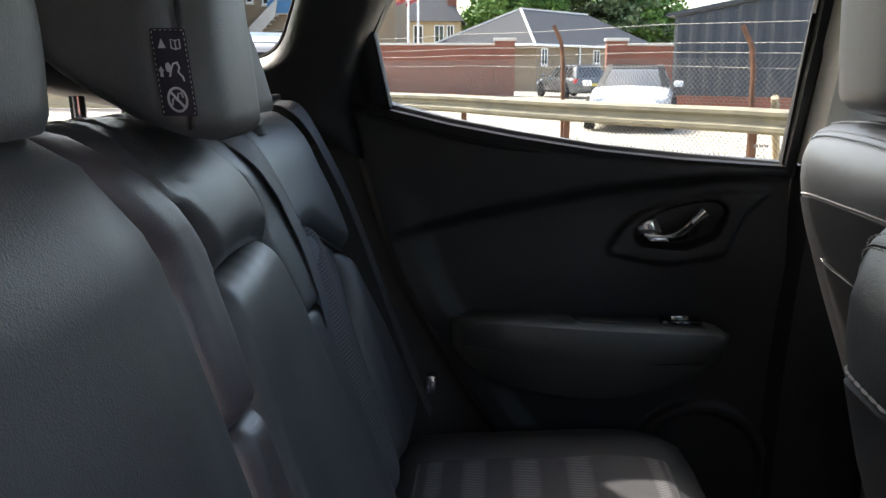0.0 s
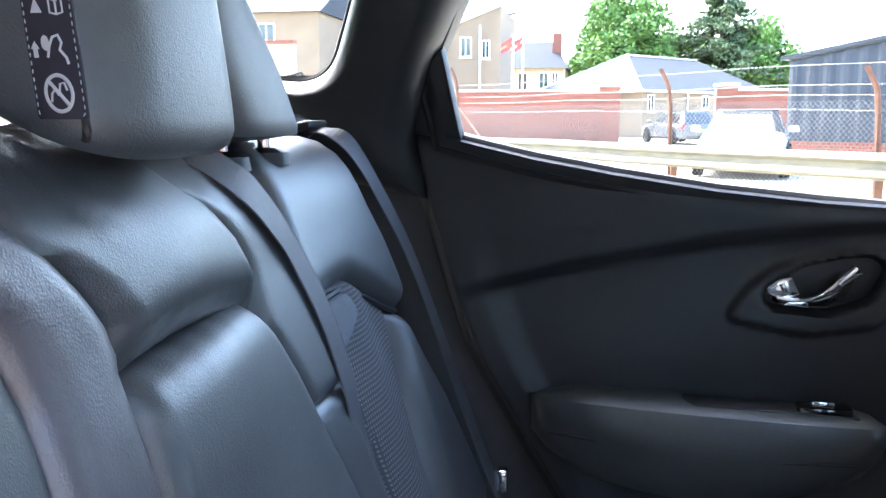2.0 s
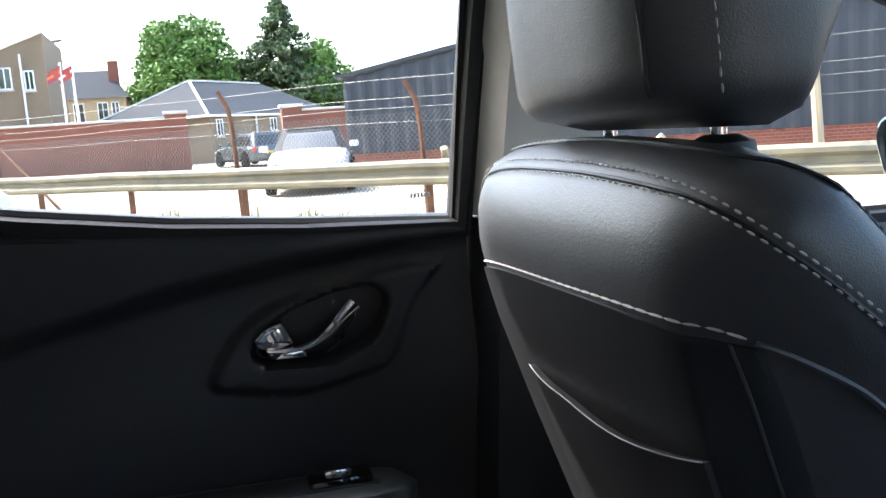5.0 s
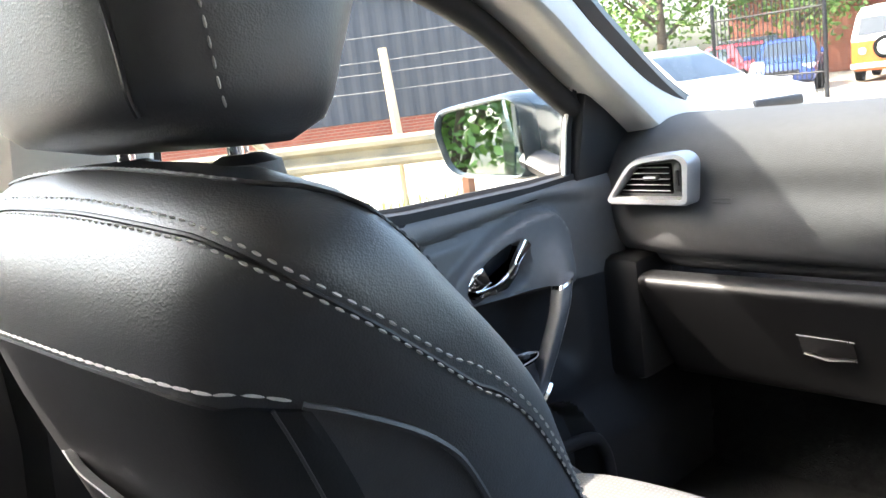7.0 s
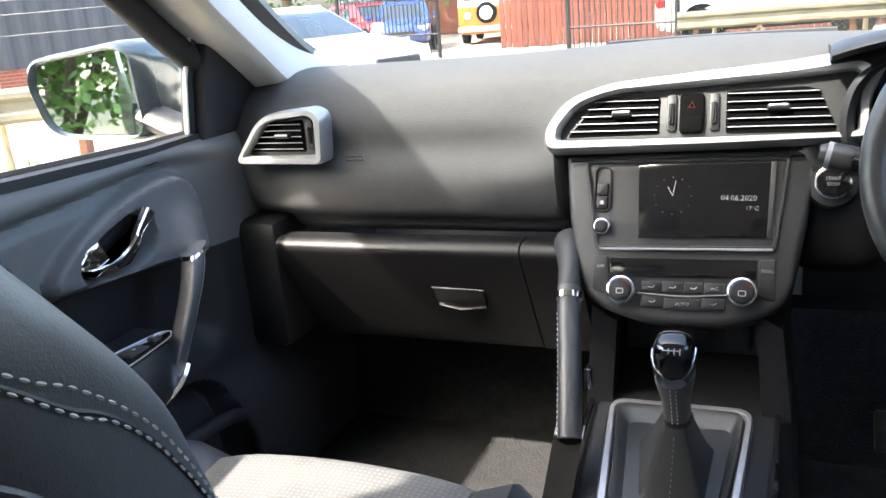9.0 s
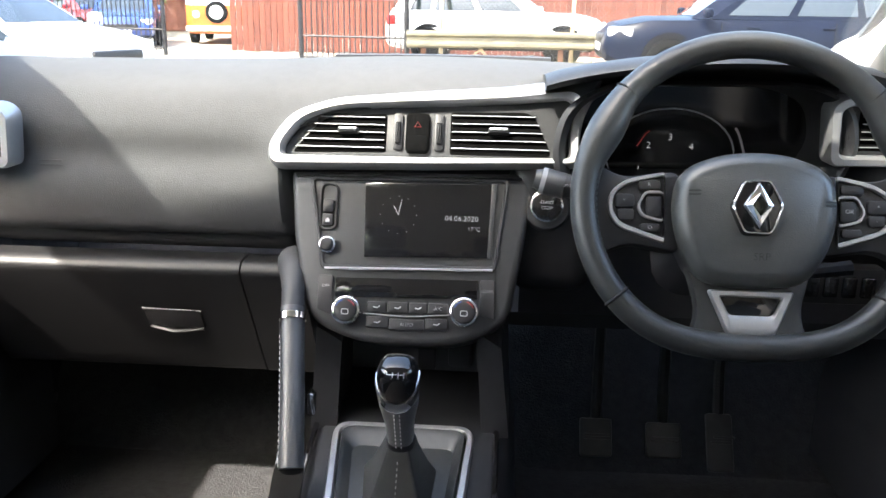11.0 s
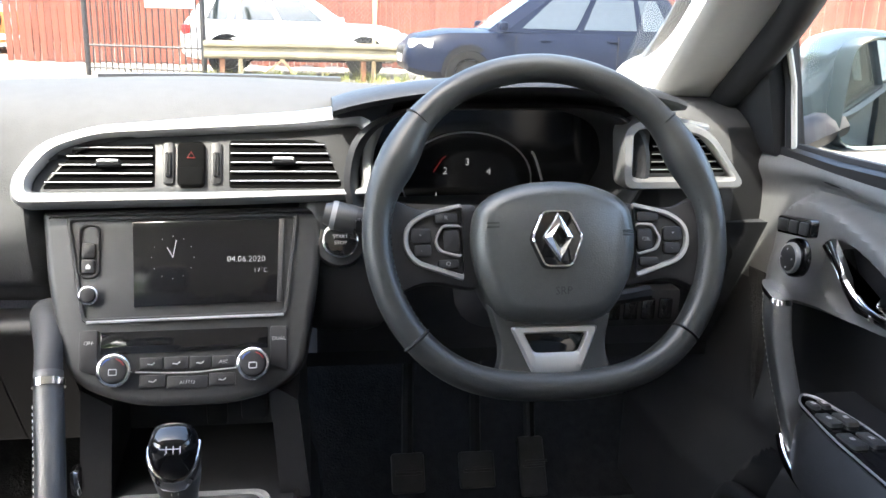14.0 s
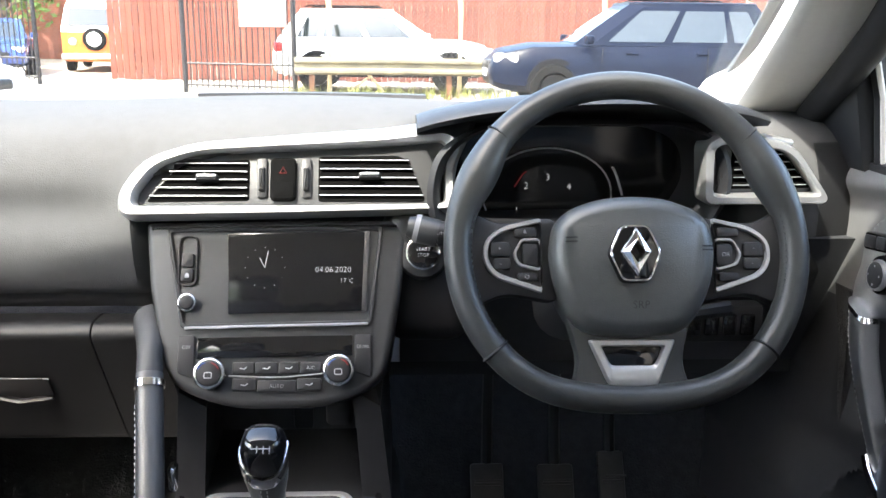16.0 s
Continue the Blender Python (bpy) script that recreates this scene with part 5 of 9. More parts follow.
    bm = B(); shell(bm, bp, 36, 20, (0, 0.012, 0)); panel = part("back_panel", bm, TRIM, back, "black seat back panel")
    def pk(u, v):
        a = -10 + 46 * u
        zt = 1.012 - 0.006 * (u if inner > 0 else 1 - u)
        z = 0.62 + (zt - 0.62) * v
        return P(ang(a), z) + nrm(ang(a), z) * (0.007 + 0.012 * math.sin(math.pi * u) * v)
    bm = B(); shell(bm, pk, 24, 14, (0, 0.006, 0)); pkt = part("map_pocket", bm, TRIM, panel, "black map pocket")
    bm = B(); tube(bm, [Vector(pk(k / 30, 1.0)) + Vector((0, -0.001, 0.0005)) for k in range(31)], 0.0006, 6); part("hem", bm, GREY_INK, pkt)
    for pth, rr in (([(51, 1.087, 0), (58, 1.077, 0), (70, 1.052, 0), (75, 1.02, 0), (78, 0.95, 0), (80, 0.85, 0), (81, 0.74, 0)], 0.0022), ([(46, 1.086, 0), (46, 1.0, 0), (47, 0.9, 0), (48, 0.75, 0)], 0.0012)):
        q_ = smooth_line(pth, 6)
        bm = B(); tube(bm, [P(ang(p.x), p.y) + nrm(ang(p.x), p.y) * 0.003 for p in q_], rr, 6); part("panel_seam", bm, LEATHER, back)
    # cushion
    rings = []
    for k in range(21):
        t = k / 20
        y = 0.24 + 0.56 * t
        zt = 0.640 + low_ + 0.035 * t - 0.05 * sstep(0.88, 1.0, t) ** 2 + 0.008
        W = 0.245 + 0.010 * math.sin(3.1 * t)
        prof = [(-W * 0.96, 0.46), (-W, 0.56), (-W * 0.99, zt), (-W * 0.90, zt + 0.022), (-W * 0.74, zt + 0.008), (-W * 0.68, zt - 0.004), (-W * 0.3, zt + 0.006), (0, zt + 0.008), (W * 0.3, zt + 0.006), (W * 0.68, zt - 0.004), (W * 0.74, zt + 0.008), (W * 0.90, zt + 0.022), (W * 0.99, zt), (W, 0.56), (W * 0.96, 0.46)]
        rings.append([(cx + a, y + 0.0, z) for a, z in prof])
    bm = B(); loft(bm, rings); cu = part("cushion", bm, LEATHER, s, "leather bolstered seat cushion")
    def cl(u, v):
        t = 0.12 + 0.885 * v
        x = (-0.172 + 0.344 * u)
        zt = 0.640 + low_ + 0.035 * min(1, t) - 0.05 * sstep(0.88, 1.0, t) ** 2 + 0.008
        return (cx + x, 0.24 + 0.56 * min(t, 1.003), zt + 0.014 - 0.010 * (abs(2 * u - 1)) ** 6 + 0.004 * math.cos(2.6 * x / 0.17))
    bm = B(); shell(bm, cl, 16, 26, (0, 0, -0.02)); part("cloth_panel", bm, WAVECLOTH, cu, "grey wave-patterned cloth panel")
    bm = B(); box(bm, (cx, 0.50, 0.45), (0.36, 0.42, 0.06), 0.01); part("seat_base", bm, HARD, s)
    # headrest
    headrest(s, cx + 0.036, 0.145, 1.208, 0.274, 0.185, 0.23, -0.08, 0.99, 0.88, 0.004, "black leather headrest with a stitched seam", soft=0.14, gz=1.200, sq=3.0, chin=0.62, seams=((-20 if sx < 0 else 200, False), (-50 if sx < 0 else 230, True)))
    s.location.y -= slid
    return s


front_seat(-1, "front_passenger_seat", "black leather front seat with pale twin stitching and grey cloth cushion")
front_seat(1, "driver_seat", "black leather driver's seat with pale twin stitching and grey cloth cushion", 0.25)

# ---- dashboard ----
UF = Vector((0, 0.407, 0.914))          # up along the sloping centre face
NF = Vector((0, -0.914, 0.407))         # out of that face


def S(x, u, n=0.0):
    """A point of the sloping centre face: x across, u up from the screen's top, n out of it."""
    return Vector((x, 1.052, 0.99)) + UF * u + NF * n


def slat_vent(parent, outline, to3, rows, x_tab, width_at, u0, u1):
    """A black recessed outlet with horizontal slats and a sliding tab."""
    bm = B(); prism(bm, outline, lambda a, b, h: to3(a, b, h - 0.012), 0.0125, 0.001)
    v = part("air_vent", bm, VENT_BLACK, parent, "black slatted air vent")
    for k in range(rows):
        u = u0 + (u1 - u0) * (k + 0.5) / rows
        a0, a1 = width_at(u)
        bm = B()
        ring = lambda a: [to3(a, u - 0.0012, 0.004), to3(a, u + 0.0016, 0.005), to3(a, u + 0.0040, -0.006), to3(a, u + 0.0014, -0.006)]
        loft(bm, [ring(a0), ring(a1)])
        part("slat", bm, VENT_BLACK, v, smooth=False)
        bm = B(); tube(bm, [to3(a0, u - 0.0002, 0.0048), to3(a1, u - 0.0002, 0.0048)], 0.0006, 4); part("slat_edge", bm, SATIN, v)
    bm = B(); um = (u0 + u1) / 2 + 0.002
    prism(bm, rrect(x_tab - 0.013, um - 0.004, x_tab + 0.013, um + 0.003, 0.002), lambda a, b, h: to3(a, b, h), 0.012, 0.003)
    part("slider_tab", bm, HARD, v)
    bm = B(); prism(bm, rrect(x_tab - 0.011, um - 0.001, x_tab + 0.011, um + 0.0025, 0.001), lambda a, b, h: to3(a, b, h), 0.0128, 0.001)
    part("tab_line", bm, SATIN, v)
    return v


def dashboard():
    d = thing("dashboard", "dark grey moulded car dashboard with silver trimmed air vents", "dashboard", at=(0, 1.2, 0.6))
    prof = smooth_line([(0, 1.555, 1.085), (0, 1.50, 1.110), (0, 1.40, 1.122), (0, 1.28, 1.130), (0, 1.17, 1.127), (0, 1.105, 1.106), (0, 1.072, 1.062), (0, 1.060, 1.010), (0, 1.066, 0.955), (0, 1.085, 0.918), (0, 1.13, 0.905), (0, 1.25, 0.905)], 10)
    n = len(prof) - 1

    def f(u, v):
        x = -0.735 + 1.47 * u
        p = prof[min(n, int(round(v * n)))]
        y, z = p.y, p.z
        y -= 0.105 * (x / 0.735) ** 2 * sstep(1.25, 1.55, y)
        front = sstep(1.3, 1.1, y)
        y += 0.035 * sstep(0.55, 0.735, abs(x)) * front
        # scoop under the soft upper pad, ahead of the passenger
        if x < -0.15:
            m_ = sstep(-0.15, -0.25, x) * sstep(-0.70, -0.55, x)
            y += 0.012 * m_ * math.exp(-((z - 1.02) / 0.03) ** 2)
        w = sstep(-0.176, -0.140, x) * sstep(0.225, 0.19, x)      # recess behind the middle vents
        zl = lerp_table([(-0.18, 1.038), (-0.15, 1.062), (-0.10, 1.078), (0.0, 1.090), (0.12, 1.100), (0.2, 1.110)], x)
        y += 0.07 * w * sstep(zl, zl - 0.020, z) * front
        if x > 0.14:                                # recess that takes the dials
            w = sstep(0.14, 0.20, x) * sstep(0.56, 0.50, x)
            y += 0.10 * w * sstep(1.125, 1.09, z) * front
        z += 0.010 * math.exp(-((x + 0.0) / 0.22) ** 2) * sstep(1.5, 1.3, y) * sstep(1.05, 1.1, z)
        return (x, y, z)
    bm = B(); shell(bm, f, 200, n, (0, 0.04, -0.03))
    pad_ = part("dash_pad", bm, [DASH, GLOVEBOX], d, "soft dark grey dash pad")
    for p_ in pad_.data.polygons:                    # end beside the driver's door blackened to stand for shade
        if p_.center.x > 0.662 and p_.center.z < 1.10 and p_.center.y < 1.2:
            p_.material_index = 1
    # windscreen outlet on top
    bm = B(); shell(bm, lambda u, v: (-0.16 + 0.34 * u, 1.40 + 0.03 * v - 0.03 * (2 * u - 1) ** 2, 1.135), 12, 2, (0, 0, -0.006)); part("demister_vent", bm, PLASTIC, d)
    # glovebox
    bm = B()
    pr = [(1.062, 0.849), (1.050, 0.872), (1.062, 0.884), (1.10, 0.884), (1.20, 0.847), (1.20, 0.69), (1.163, 0.678), (1.147, 0.702), (1.1036, 0.777)]
    pr = round_poly(pr, 0.012, 3)
    loft(bm, [[(x, y, z) for y, z in pr] for x in (-0.632, -0.62, -0.45, -0.25, -0.236, -0.232)])
    gb = part("glovebox", bm, GLOVEBOX, d, "closed black glovebox lid")
    bm = B(); prism(bm, rrect(-0.382, 0.765, -0.302, 0.802, 0.006), lambda a, b, h: (a, 1.0985 + 0.577 * (0.784 - b) - h, b), 0.003, 0.001); part("latch_recess", bm, RUBBER, gb)
    bm = B(); tube(bm, [(-0.378, 1.105, 0.770), (-0.342, 1.097, 0.766), (-0.304, 1.105, 0.768)], 0.006, 8, 0.6); part("latch", bm, HARD, gb, "pull latch")
    bm = B(); tube(bm, [(-0.384, 1.0865, 0.803), (-0.300, 1.0865, 0.801)], 0.0009, 6); part("latch_edge", bm, GREY_INK, gb)
    # lower dash ahead of the passenger's feet, and end piece by the console
    bm = B(); shell(bm, lambda u, v: (-0.72 + 0.56 * u, 1.17 + 0.35 * v, 0.71 - 0.07 * v), 8, 6, (0, 0, -0.02)); part("footwell_cover", bm, HARD, d)
    bm = B(); box(bm, (-0.685, 1.12, 0.80), (0.10, 0.12, 0.22), 0.02); part("end_panel", bm, GLOVEBOX, d)
    bm = B(); loft(bm, [[(x, y - 0.002, z) for y, z in pr] for x in (-0.229, -0.222, -0.17, -0.148)]); part("corner_piece", bm, GLOVEBOX, d)
    # passenger airbag mark
    bm = B()
    for k in range(2):
        box(bm, (-0.478, 1.0640, 1.012 - 0.006 * k), (0.030, 0.001, 0.0025))
    part("airbag_mark", bm, STACK, d, "small embossed mark", smooth=False)

    # --- silver surround of the middle vents
    outer = round_poly([(-0.183, 0.022), (-0.186, 0.050), (-0.160, 0.092), (-0.10, 0.112), (0.0, 0.121), (0.12, 0.132), (0.21, 0.150), (0.235, 0.150), (0.205, 0.085), (0.205, 0.032), (0.02, 0.026)], [0.02, 0.02, 0.03, 0.02, 0.01, 0.01, 0.01, 0.005, 0.03, 0.01, 0.01], 4)
    inner = round_poly([(-0.166, 0.037), (-0.166, 0.052), (-0.143, 0.084), (-0.095, 0.100), (0.0, 0.105), (0.12, 0.111), (0.19, 0.118), (0.197, 0.110), (0.190, 0.075), (0.193, 0.040), (0.02, 0.037)], [0.012, 0.012, 0.02, 0.02, 0.01, 0.01, 0.005, 0.003, 0.02, 0.008, 0.01], 4)
    F = lambda a, b, h: S(a, b, h - 0.006 - 0.02 * sstep(0.119, 0.16, b))
    bm = B(); frame_ring(bm, outer, inner, F, 0.030, 0.006)
    part("vent_surround", bm, SATIN, d, "satin silver vent surround")
    bm = B(); prism(bm, inner, lambda a, b, h: F(a, b, h), 0.012, 0.001); vp = part("vent_panel", bm, STACK, d, "charcoal panel between the vents")
    G = lambda a, b, h: F(a, b, h + 0.013)
    o1 = round_poly([(-0.157, 0.043), (-0.037, 0.045), (-0.037, 0.095), (-0.118, 0.090)], [0.006, 0.004, 0.005, 0.02], 4)
    slat_vent(vp, o1, G, 5, -0.085, lambda u: (-0.156 + 0.75 * max(0, u - 0.044), -0.039), 0.045, 0.094)
    o2 = round_poly([(0.044, 0.044), (0.172, 0.044), (0.147, 0.101), (0.044, 0.099)], [0.004, 0.008, 0.015, 0.005], 4)
    slat_vent(vp, o2, G, 5, 0.105, lambda u: (0.046, 0.170 - 0.40 * max(0, u - 0.046)), 0.046, 0.099)
    for x in (-0.022, 0.030):
        bm = B(); prism(bm, rrect(x - 0.006, 0.048, x + 0.006, 0.096, 0.004), G, 0.003, 0.001); tw = part("wheel_slot", bm, HARD, vp)
        bm = B(); prism(bm, rrect(x - 0.0035, 0.056, x + 0.0035, 0.084, 0.002), G, 0.008, 0.003); part("thumb_wheel", bm, RUBBER, tw)
    bm = B(); prism(bm, rrect(-0.012, 0.044, 0.018, 0.096, 0.006), G, 0.006, 0.002); hz = part("hazard_switch", bm, VENT_BLACK, vp, "hazard warning switch with a red triangle")
    H = lambda a, b, h: G(a, b, h + 0.0062)
    bm = B(); prism(bm, rrect(-0.010, 0.046, 0.016, 0.066, 0.004), H, 0.0012, 0.0005); part("lock_button", bm, VENT_BLACK, hz)
    bm = B(); tube(bm, [H(a, b, 0.0004) for a, b in ((-0.001, 0.077), (0.007, 0.077), (0.003, 0.084))], 0.0008, 6, closed=True); part("red_triangle", bm, RED_INK, hz)

    # --- centre stack
    body = round_poly([(-0.160, 0.022), (-0.152, -0.060), (-0.128, -0.168), (-0.06, -0.196), (0.06, -0.196), (0.124, -0.168), (0.142, -0.060), (0.150, 0.026)], [0.008, 0.02, 0.03, 0.05, 0.05, 0.03, 0.02, 0.008], 5)
    bm = B(); prism(bm, body, lambda a, b, h: S(a, b, h - 0.12), 0.114, 0.010, 3)
    st = part("centre_fascia", bm, STACK, d, "charcoal centre fascia")
    K = lambda a, b, h: S(a, b, h - 0.006)
    fr_o = round_poly([(-0.133, 0.014), (-0.113, -0.104), (0.107, -0.100), (0.121, 0.017)], 0.006, 4)
    fr_i = round_poly([(-0.128, 0.009), (-0.109, -0.099), (0.103, -0.095), (0.116, 0.012)], 0.005, 4)
    bm = B(); frame_ring(bm, fr_o, fr_i, K, 0.004, 0.0015); part("screen_bezel", bm, STACK, st)
    bm = B(); prism(bm, [(-0.062, 0.0075), (-0.059, -0.0875), (0.096, -0.084), (0.099, 0.0095)], K, 0.003, 0.001); sc = part("touch_screen", bm, SCREEN, st, "dark touch screen showing a clock and the date")
    bm = B(); prism(bm, [(0.0985, 0.010), (0.0955, -0.085), (0.101, -0.085), (0.1055, 0.010)], K, 0.004, 0.001); part("screen_edge", bm, STACK, sc)
    T = lambda a, b, h: K(a, b, h + 0.0031)
    text("date_print", "04.06.2020", T, 0.062, -0.036, 0.0096, LIT_INK, sc)
    text("temperature_print", "17°C", T, 0.078, -0.049, 0.0078, LIT_INK, sc)
    bm = B()
    for k in range(12):
        a = math.tau * k / 12
        prism(bm, circle(-0.018 + 0.023 * math.sin(a), -0.033 + 0.024 * math.cos(a), 0.0006, 6), T, 0.0003)
    part("clock_marks", bm, LIT_INK, sc, smooth=False)
    for a, l_, w in ((-0.50, 0.013, 0.0006), (0.18, 0.020, 0.0005)):
        bm = B(); tube(bm, [T(-0.018, -0.033, 0.0002), T(-0.018 + l_ * math.sin(a), -0.033 + l_ * math.cos(a), 0.0002)], w, 4); part("clock_needle", bm, LIT_INK, sc)
    bm = B(); tube(bm, [K(-0.108, -0.1035, 0.004), K(0.103, -0.0995, 0.004)], 0.0018, 8); part("chrome_line", bm, SATIN, st)
    bm = B(); frame_ring(bm, rrect(-0.119, -0.055, -0.096, 0.006, 0.009), rrect(-0.1165, -0.0525, -0.0985, 0.0035, 0.007), K, 0.0035, 0.001); pl = part("button_pill", bm, HARD, st)
    for b0, b1 in ((-0.033, -0.016), (-0.050, -0.034)):
        bm = B(); prism(bm, rrect(-0.1145, b0, -0.1005, b1, 0.003), K, 0.005, 0.0015); part("button", bm, HARD, pl)
    bm = B(); prism(bm, [(-0.110, -0.045), (-0.105, -0.045), (-0.105, -0.0415), (-0.1075, -0.039), (-0.110, -0.0415)], K, 0.0054); part("home_symbol", bm, WHITE_INK, pl, smooth=False)

    def knob(x, u, r, h, name, label=""):
        bm = B(); prism(bm, circle(x, u, r), K, h, 0.003, 3); k_ = part(name, bm, CHROME, st, label)
        bm = B(); prism(bm, circle(x, u, r * 0.80), K, h + 0.0025, 0.003, 3); part("knob_face", bm, HARD, k_)
        return k_
    knob(-0.106, -0.074, 0.0112, 0.010, "power_knob", "small power knob with a chrome rim")
    # climate unit
    for a0, a1 in ((-0.115, -0.096), (0.088, 0.107)):
        bm = B(); prism(bm, round_poly([(a0, -0.165 + 0.01), (a1, -0.172 + 0.01), (a1, -0.112), (a0, -0.112)], 0.003, 3), K, 0.003, 0.001); part("side_button", bm, HARD, st)
    bm = B(); prism(bm, [(-0.093, -0.139), (0.085, -0.136), (0.085, -0.1125), (-0.093, -0.1145)], K, 0.0025, 0.0008); part("climate_display", bm, GLOSS, st, "dark climate display strip")
    text("off_print", "OFF", lambda a, b, h: K(a, b, h + 0.0032), -0.105, -0.126, 0.0058, WHITE_INK, st)
    text("dual_print", "DUAL", lambda a, b, h: K(a, b, h + 0.0032), 0.0975, -0.126, 0.0058, WHITE_INK, st)
    for r_, (u0, u1) in enumerate(((-0.157, -0.143), (-0.174, -0.160))):
        for c_, (a0, a1) in enumerate(((-0.052, -0.027), (-0.026, 0.0), (0.001, 0.024), (0.025, 0.050)) if r_ == 0 else ((-0.052, -0.024), (-0.023, 0.021), (0.022, 0.050))):
            bm = B(); dd = -0.004 * (1 - ((a0 + a1) / 0.1) ** 2) * r_
            prism(bm, rrect(a0, u0 + dd, a1, u1 + dd, 0.002), K, 0.004, 0.0012); part("climate_button", bm, HARD, st)
            wds = {(0, 3): "A/C", (1, 1): "AUTO"}.get((r_, c_))
            KK = lambda a, b, h: K(a, b, h + 0.0042)
            if wds:
                text("button_print", wds, KK, (a0 + a1) / 2, (u0 + u1) / 2 + dd, 0.006, WHITE_INK, st)
            else:
                bm = B(); m0 = (a0 + a1) / 2
                tube(bm, [KK(m0 - 0.004, (u0 + u1) / 2 + dd, 0), KK(m0 + 0.001, (u0 + u1) / 2 + dd - 0.001, 0), KK(m0 + 0.004, (u0 + u1) / 2 + dd + 0.0015, 0)], 0.0007, 5); part("button_symbol", bm, WHITE_INK, st)
    bm = B(); tube(bm, smooth_line([K(-0.056, -0.1585, 0.003), K(0, -0.1605, 0.003), K(0.052, -0.1565, 0.003)], 6), 0.0009, 6); part("chrome_line", bm, SATIN, st)
    for x, u in ((-0.0765, -0.156), (0.070, -0.153)):
        k_ = knob(x, u, 0.0185, 0.016, "climate_knob", "round climate knob with a chrome rim")
        bm = B(); tube(bm, [K(x + 0.0125 * math.sin(a), u + 0.0125 * math.cos(a), 0.0187) for a in [0.25 + 0.10 * i for i in range(10)]], 0.0008, 5); part("red_arc", bm, RED_INK, k_)
        bm = B(); tube(bm, [K(x - 0.0125 * math.sin(a), u + 0.0125 * math.cos(a), 0.0187) for a in [0.25 + 0.10 * i for i in range(10)]], 0.0008, 5); part("blue_arc", bm, BLUE_INK, k_)
        bm = B(); tube(bm, [K(x + a, u + b, 0.0187) for a, b in rrect(-0.004, -0.005, 0.004, 0.001, 0.001)], 0.0006, 5, closed=True); part("heat_symbol", bm, WHITE_INK, k_)

    # --- side vents
    def side_vent(sx, cx, dz):
        V = lambda a, b, h: (cx + a * (-sx), 1.066 - h + 0.10 * max(0, -a), 1.045 + b + dz)
        o = round_poly([(-0.090, -0.040), (0.072, -0.040), (0.078, 0.032), (0.060, 0.044), (-0.030, 0.036)], [0.018, 0.012, 0.014, 0.016, 0.03], 5)
        i = round_poly([(-0.072, -0.028), (0.060, -0.028), (0.062, 0.026), (0.052, 0.032), (-0.024, 0.025)], [0.010, 0.008, 0.010, 0.010, 0.02], 5)
        bm = B(); frame_ring(bm, o, i, V, 0.034, 0.006); sv = part("side_vent_surround", bm, SATIN, d, "satin silver side vent surround")
        bm = B(); prism(bm, i, V, 0.014, 0.001); part("side_vent_panel", bm, STACK, sv)
        W = lambda a, b, h: V(a, b, h + 0.015)
        o1 = round_poly([(-0.066, -0.023), (0.036, -0.023), (0.036, 0.025), (-0.022, 0.022)], [0.004, 0.003, 0.004, 0.012], 4)
        slat_vent(sv, o1, W, 5, 0.002, lambda u: (-0.062 + 0.9 * max(0, u + 0.022), 0.034), -0.022, 0.024)
        bm = B(); prism(bm, rrect(0.041, -0.020, 0.053, 0.024, 0.004), W, 0.003, 0.001); part("wheel_slot", bm, HARD, sv)
        bm = B(); prism(bm, rrect(0.044, -0.010, 0.050, 0.014, 0.002), W, 0.007, 0.003); part("thumb_wheel", bm, RUBBER, sv)
    side_vent(-1, -0.588, 0.0)
    side_vent(1, 0.568, 0.030)
    # --- start button
    P = lambda a, b, h: S(0.168 + a, -0.015 + b, h - 0.030)
    bm = B(); prism(bm, circle(0, 0, 0.030), P, 0.020, 0.006); part("start_button_boss", bm, HARD, d)
    bm = B(); prism(bm, circle(0, 0, 0.0215), P, 0.026, 0.003); sb = part("start_button", bm, CHROME, d, "round engine start button with a chrome rim")
    bm = B(); prism(bm, circle(0, 0, 0.0192), P, 0.028, 0.003); part("button_face", bm, GLOSS, sb)
    text("start_print", "START", lambda a, b, h: P(a, b, h + 0.0282), 0, 0.0032, 0.0060, WHITE_INK, sb)
    text("stop_print", "STOP", lambda a, b, h: P(a, b, h + 0.0282), 0, -0.0040, 0.0060, WHITE_INK, sb)
    bm = B(); box(bm, (0.175, 1.10, 0.94), (0.11, 0.08, 0.18), 0.03, seg=3); part("fascia_side", bm, HARD, d)

    # --- dials: hood, bowl, face
    rings = []
    for k in range(25):
        t = k / 24
        x = 0.160 + 0.405 * t
        hgt = math.sin(math.pi * (0.04 + 0.92 * t)) ** 0.55
        yf, zf = 1.055 - 0.060 * hgt, 1.112 + 0.040 * hgt + 0.010 * t
        rings.append([(x, yf, zf - 0.006), (x, yf - 0.006, zf - 0.001), (x, yf, zf + 0.004), (x, yf + 0.05, zf + 0.008), (x, yf + 0.15, zf + 0.000), (x, yf + 0.24, zf - 0.030), (x, yf + 0.22, zf - 0.045), (x, yf + 0.10, zf - 0.020)])
    bm = B(); loft(bm, rings); part("dial_hood", bm, REAR_PLASTIC, d, "dark visor over the dials")
    o = round_poly([(0.180, 1.045), (0.190, 1.00), (0.50, 1.005), (0.525, 1.05), (0.515, 1.105), (0.46, 1.128), (0.24, 1.125), (0.19, 1.095)], [0.02, 0.02, 0.02, 0.02, 0.03, 0.03, 0.03, 0.03], 5)
    c = (0.355, 1.06)
    sc_ = lambda k: [(c[0] + (a - c[0]) * k, c[1] + (b - c[1]) * k) for a, b in o]
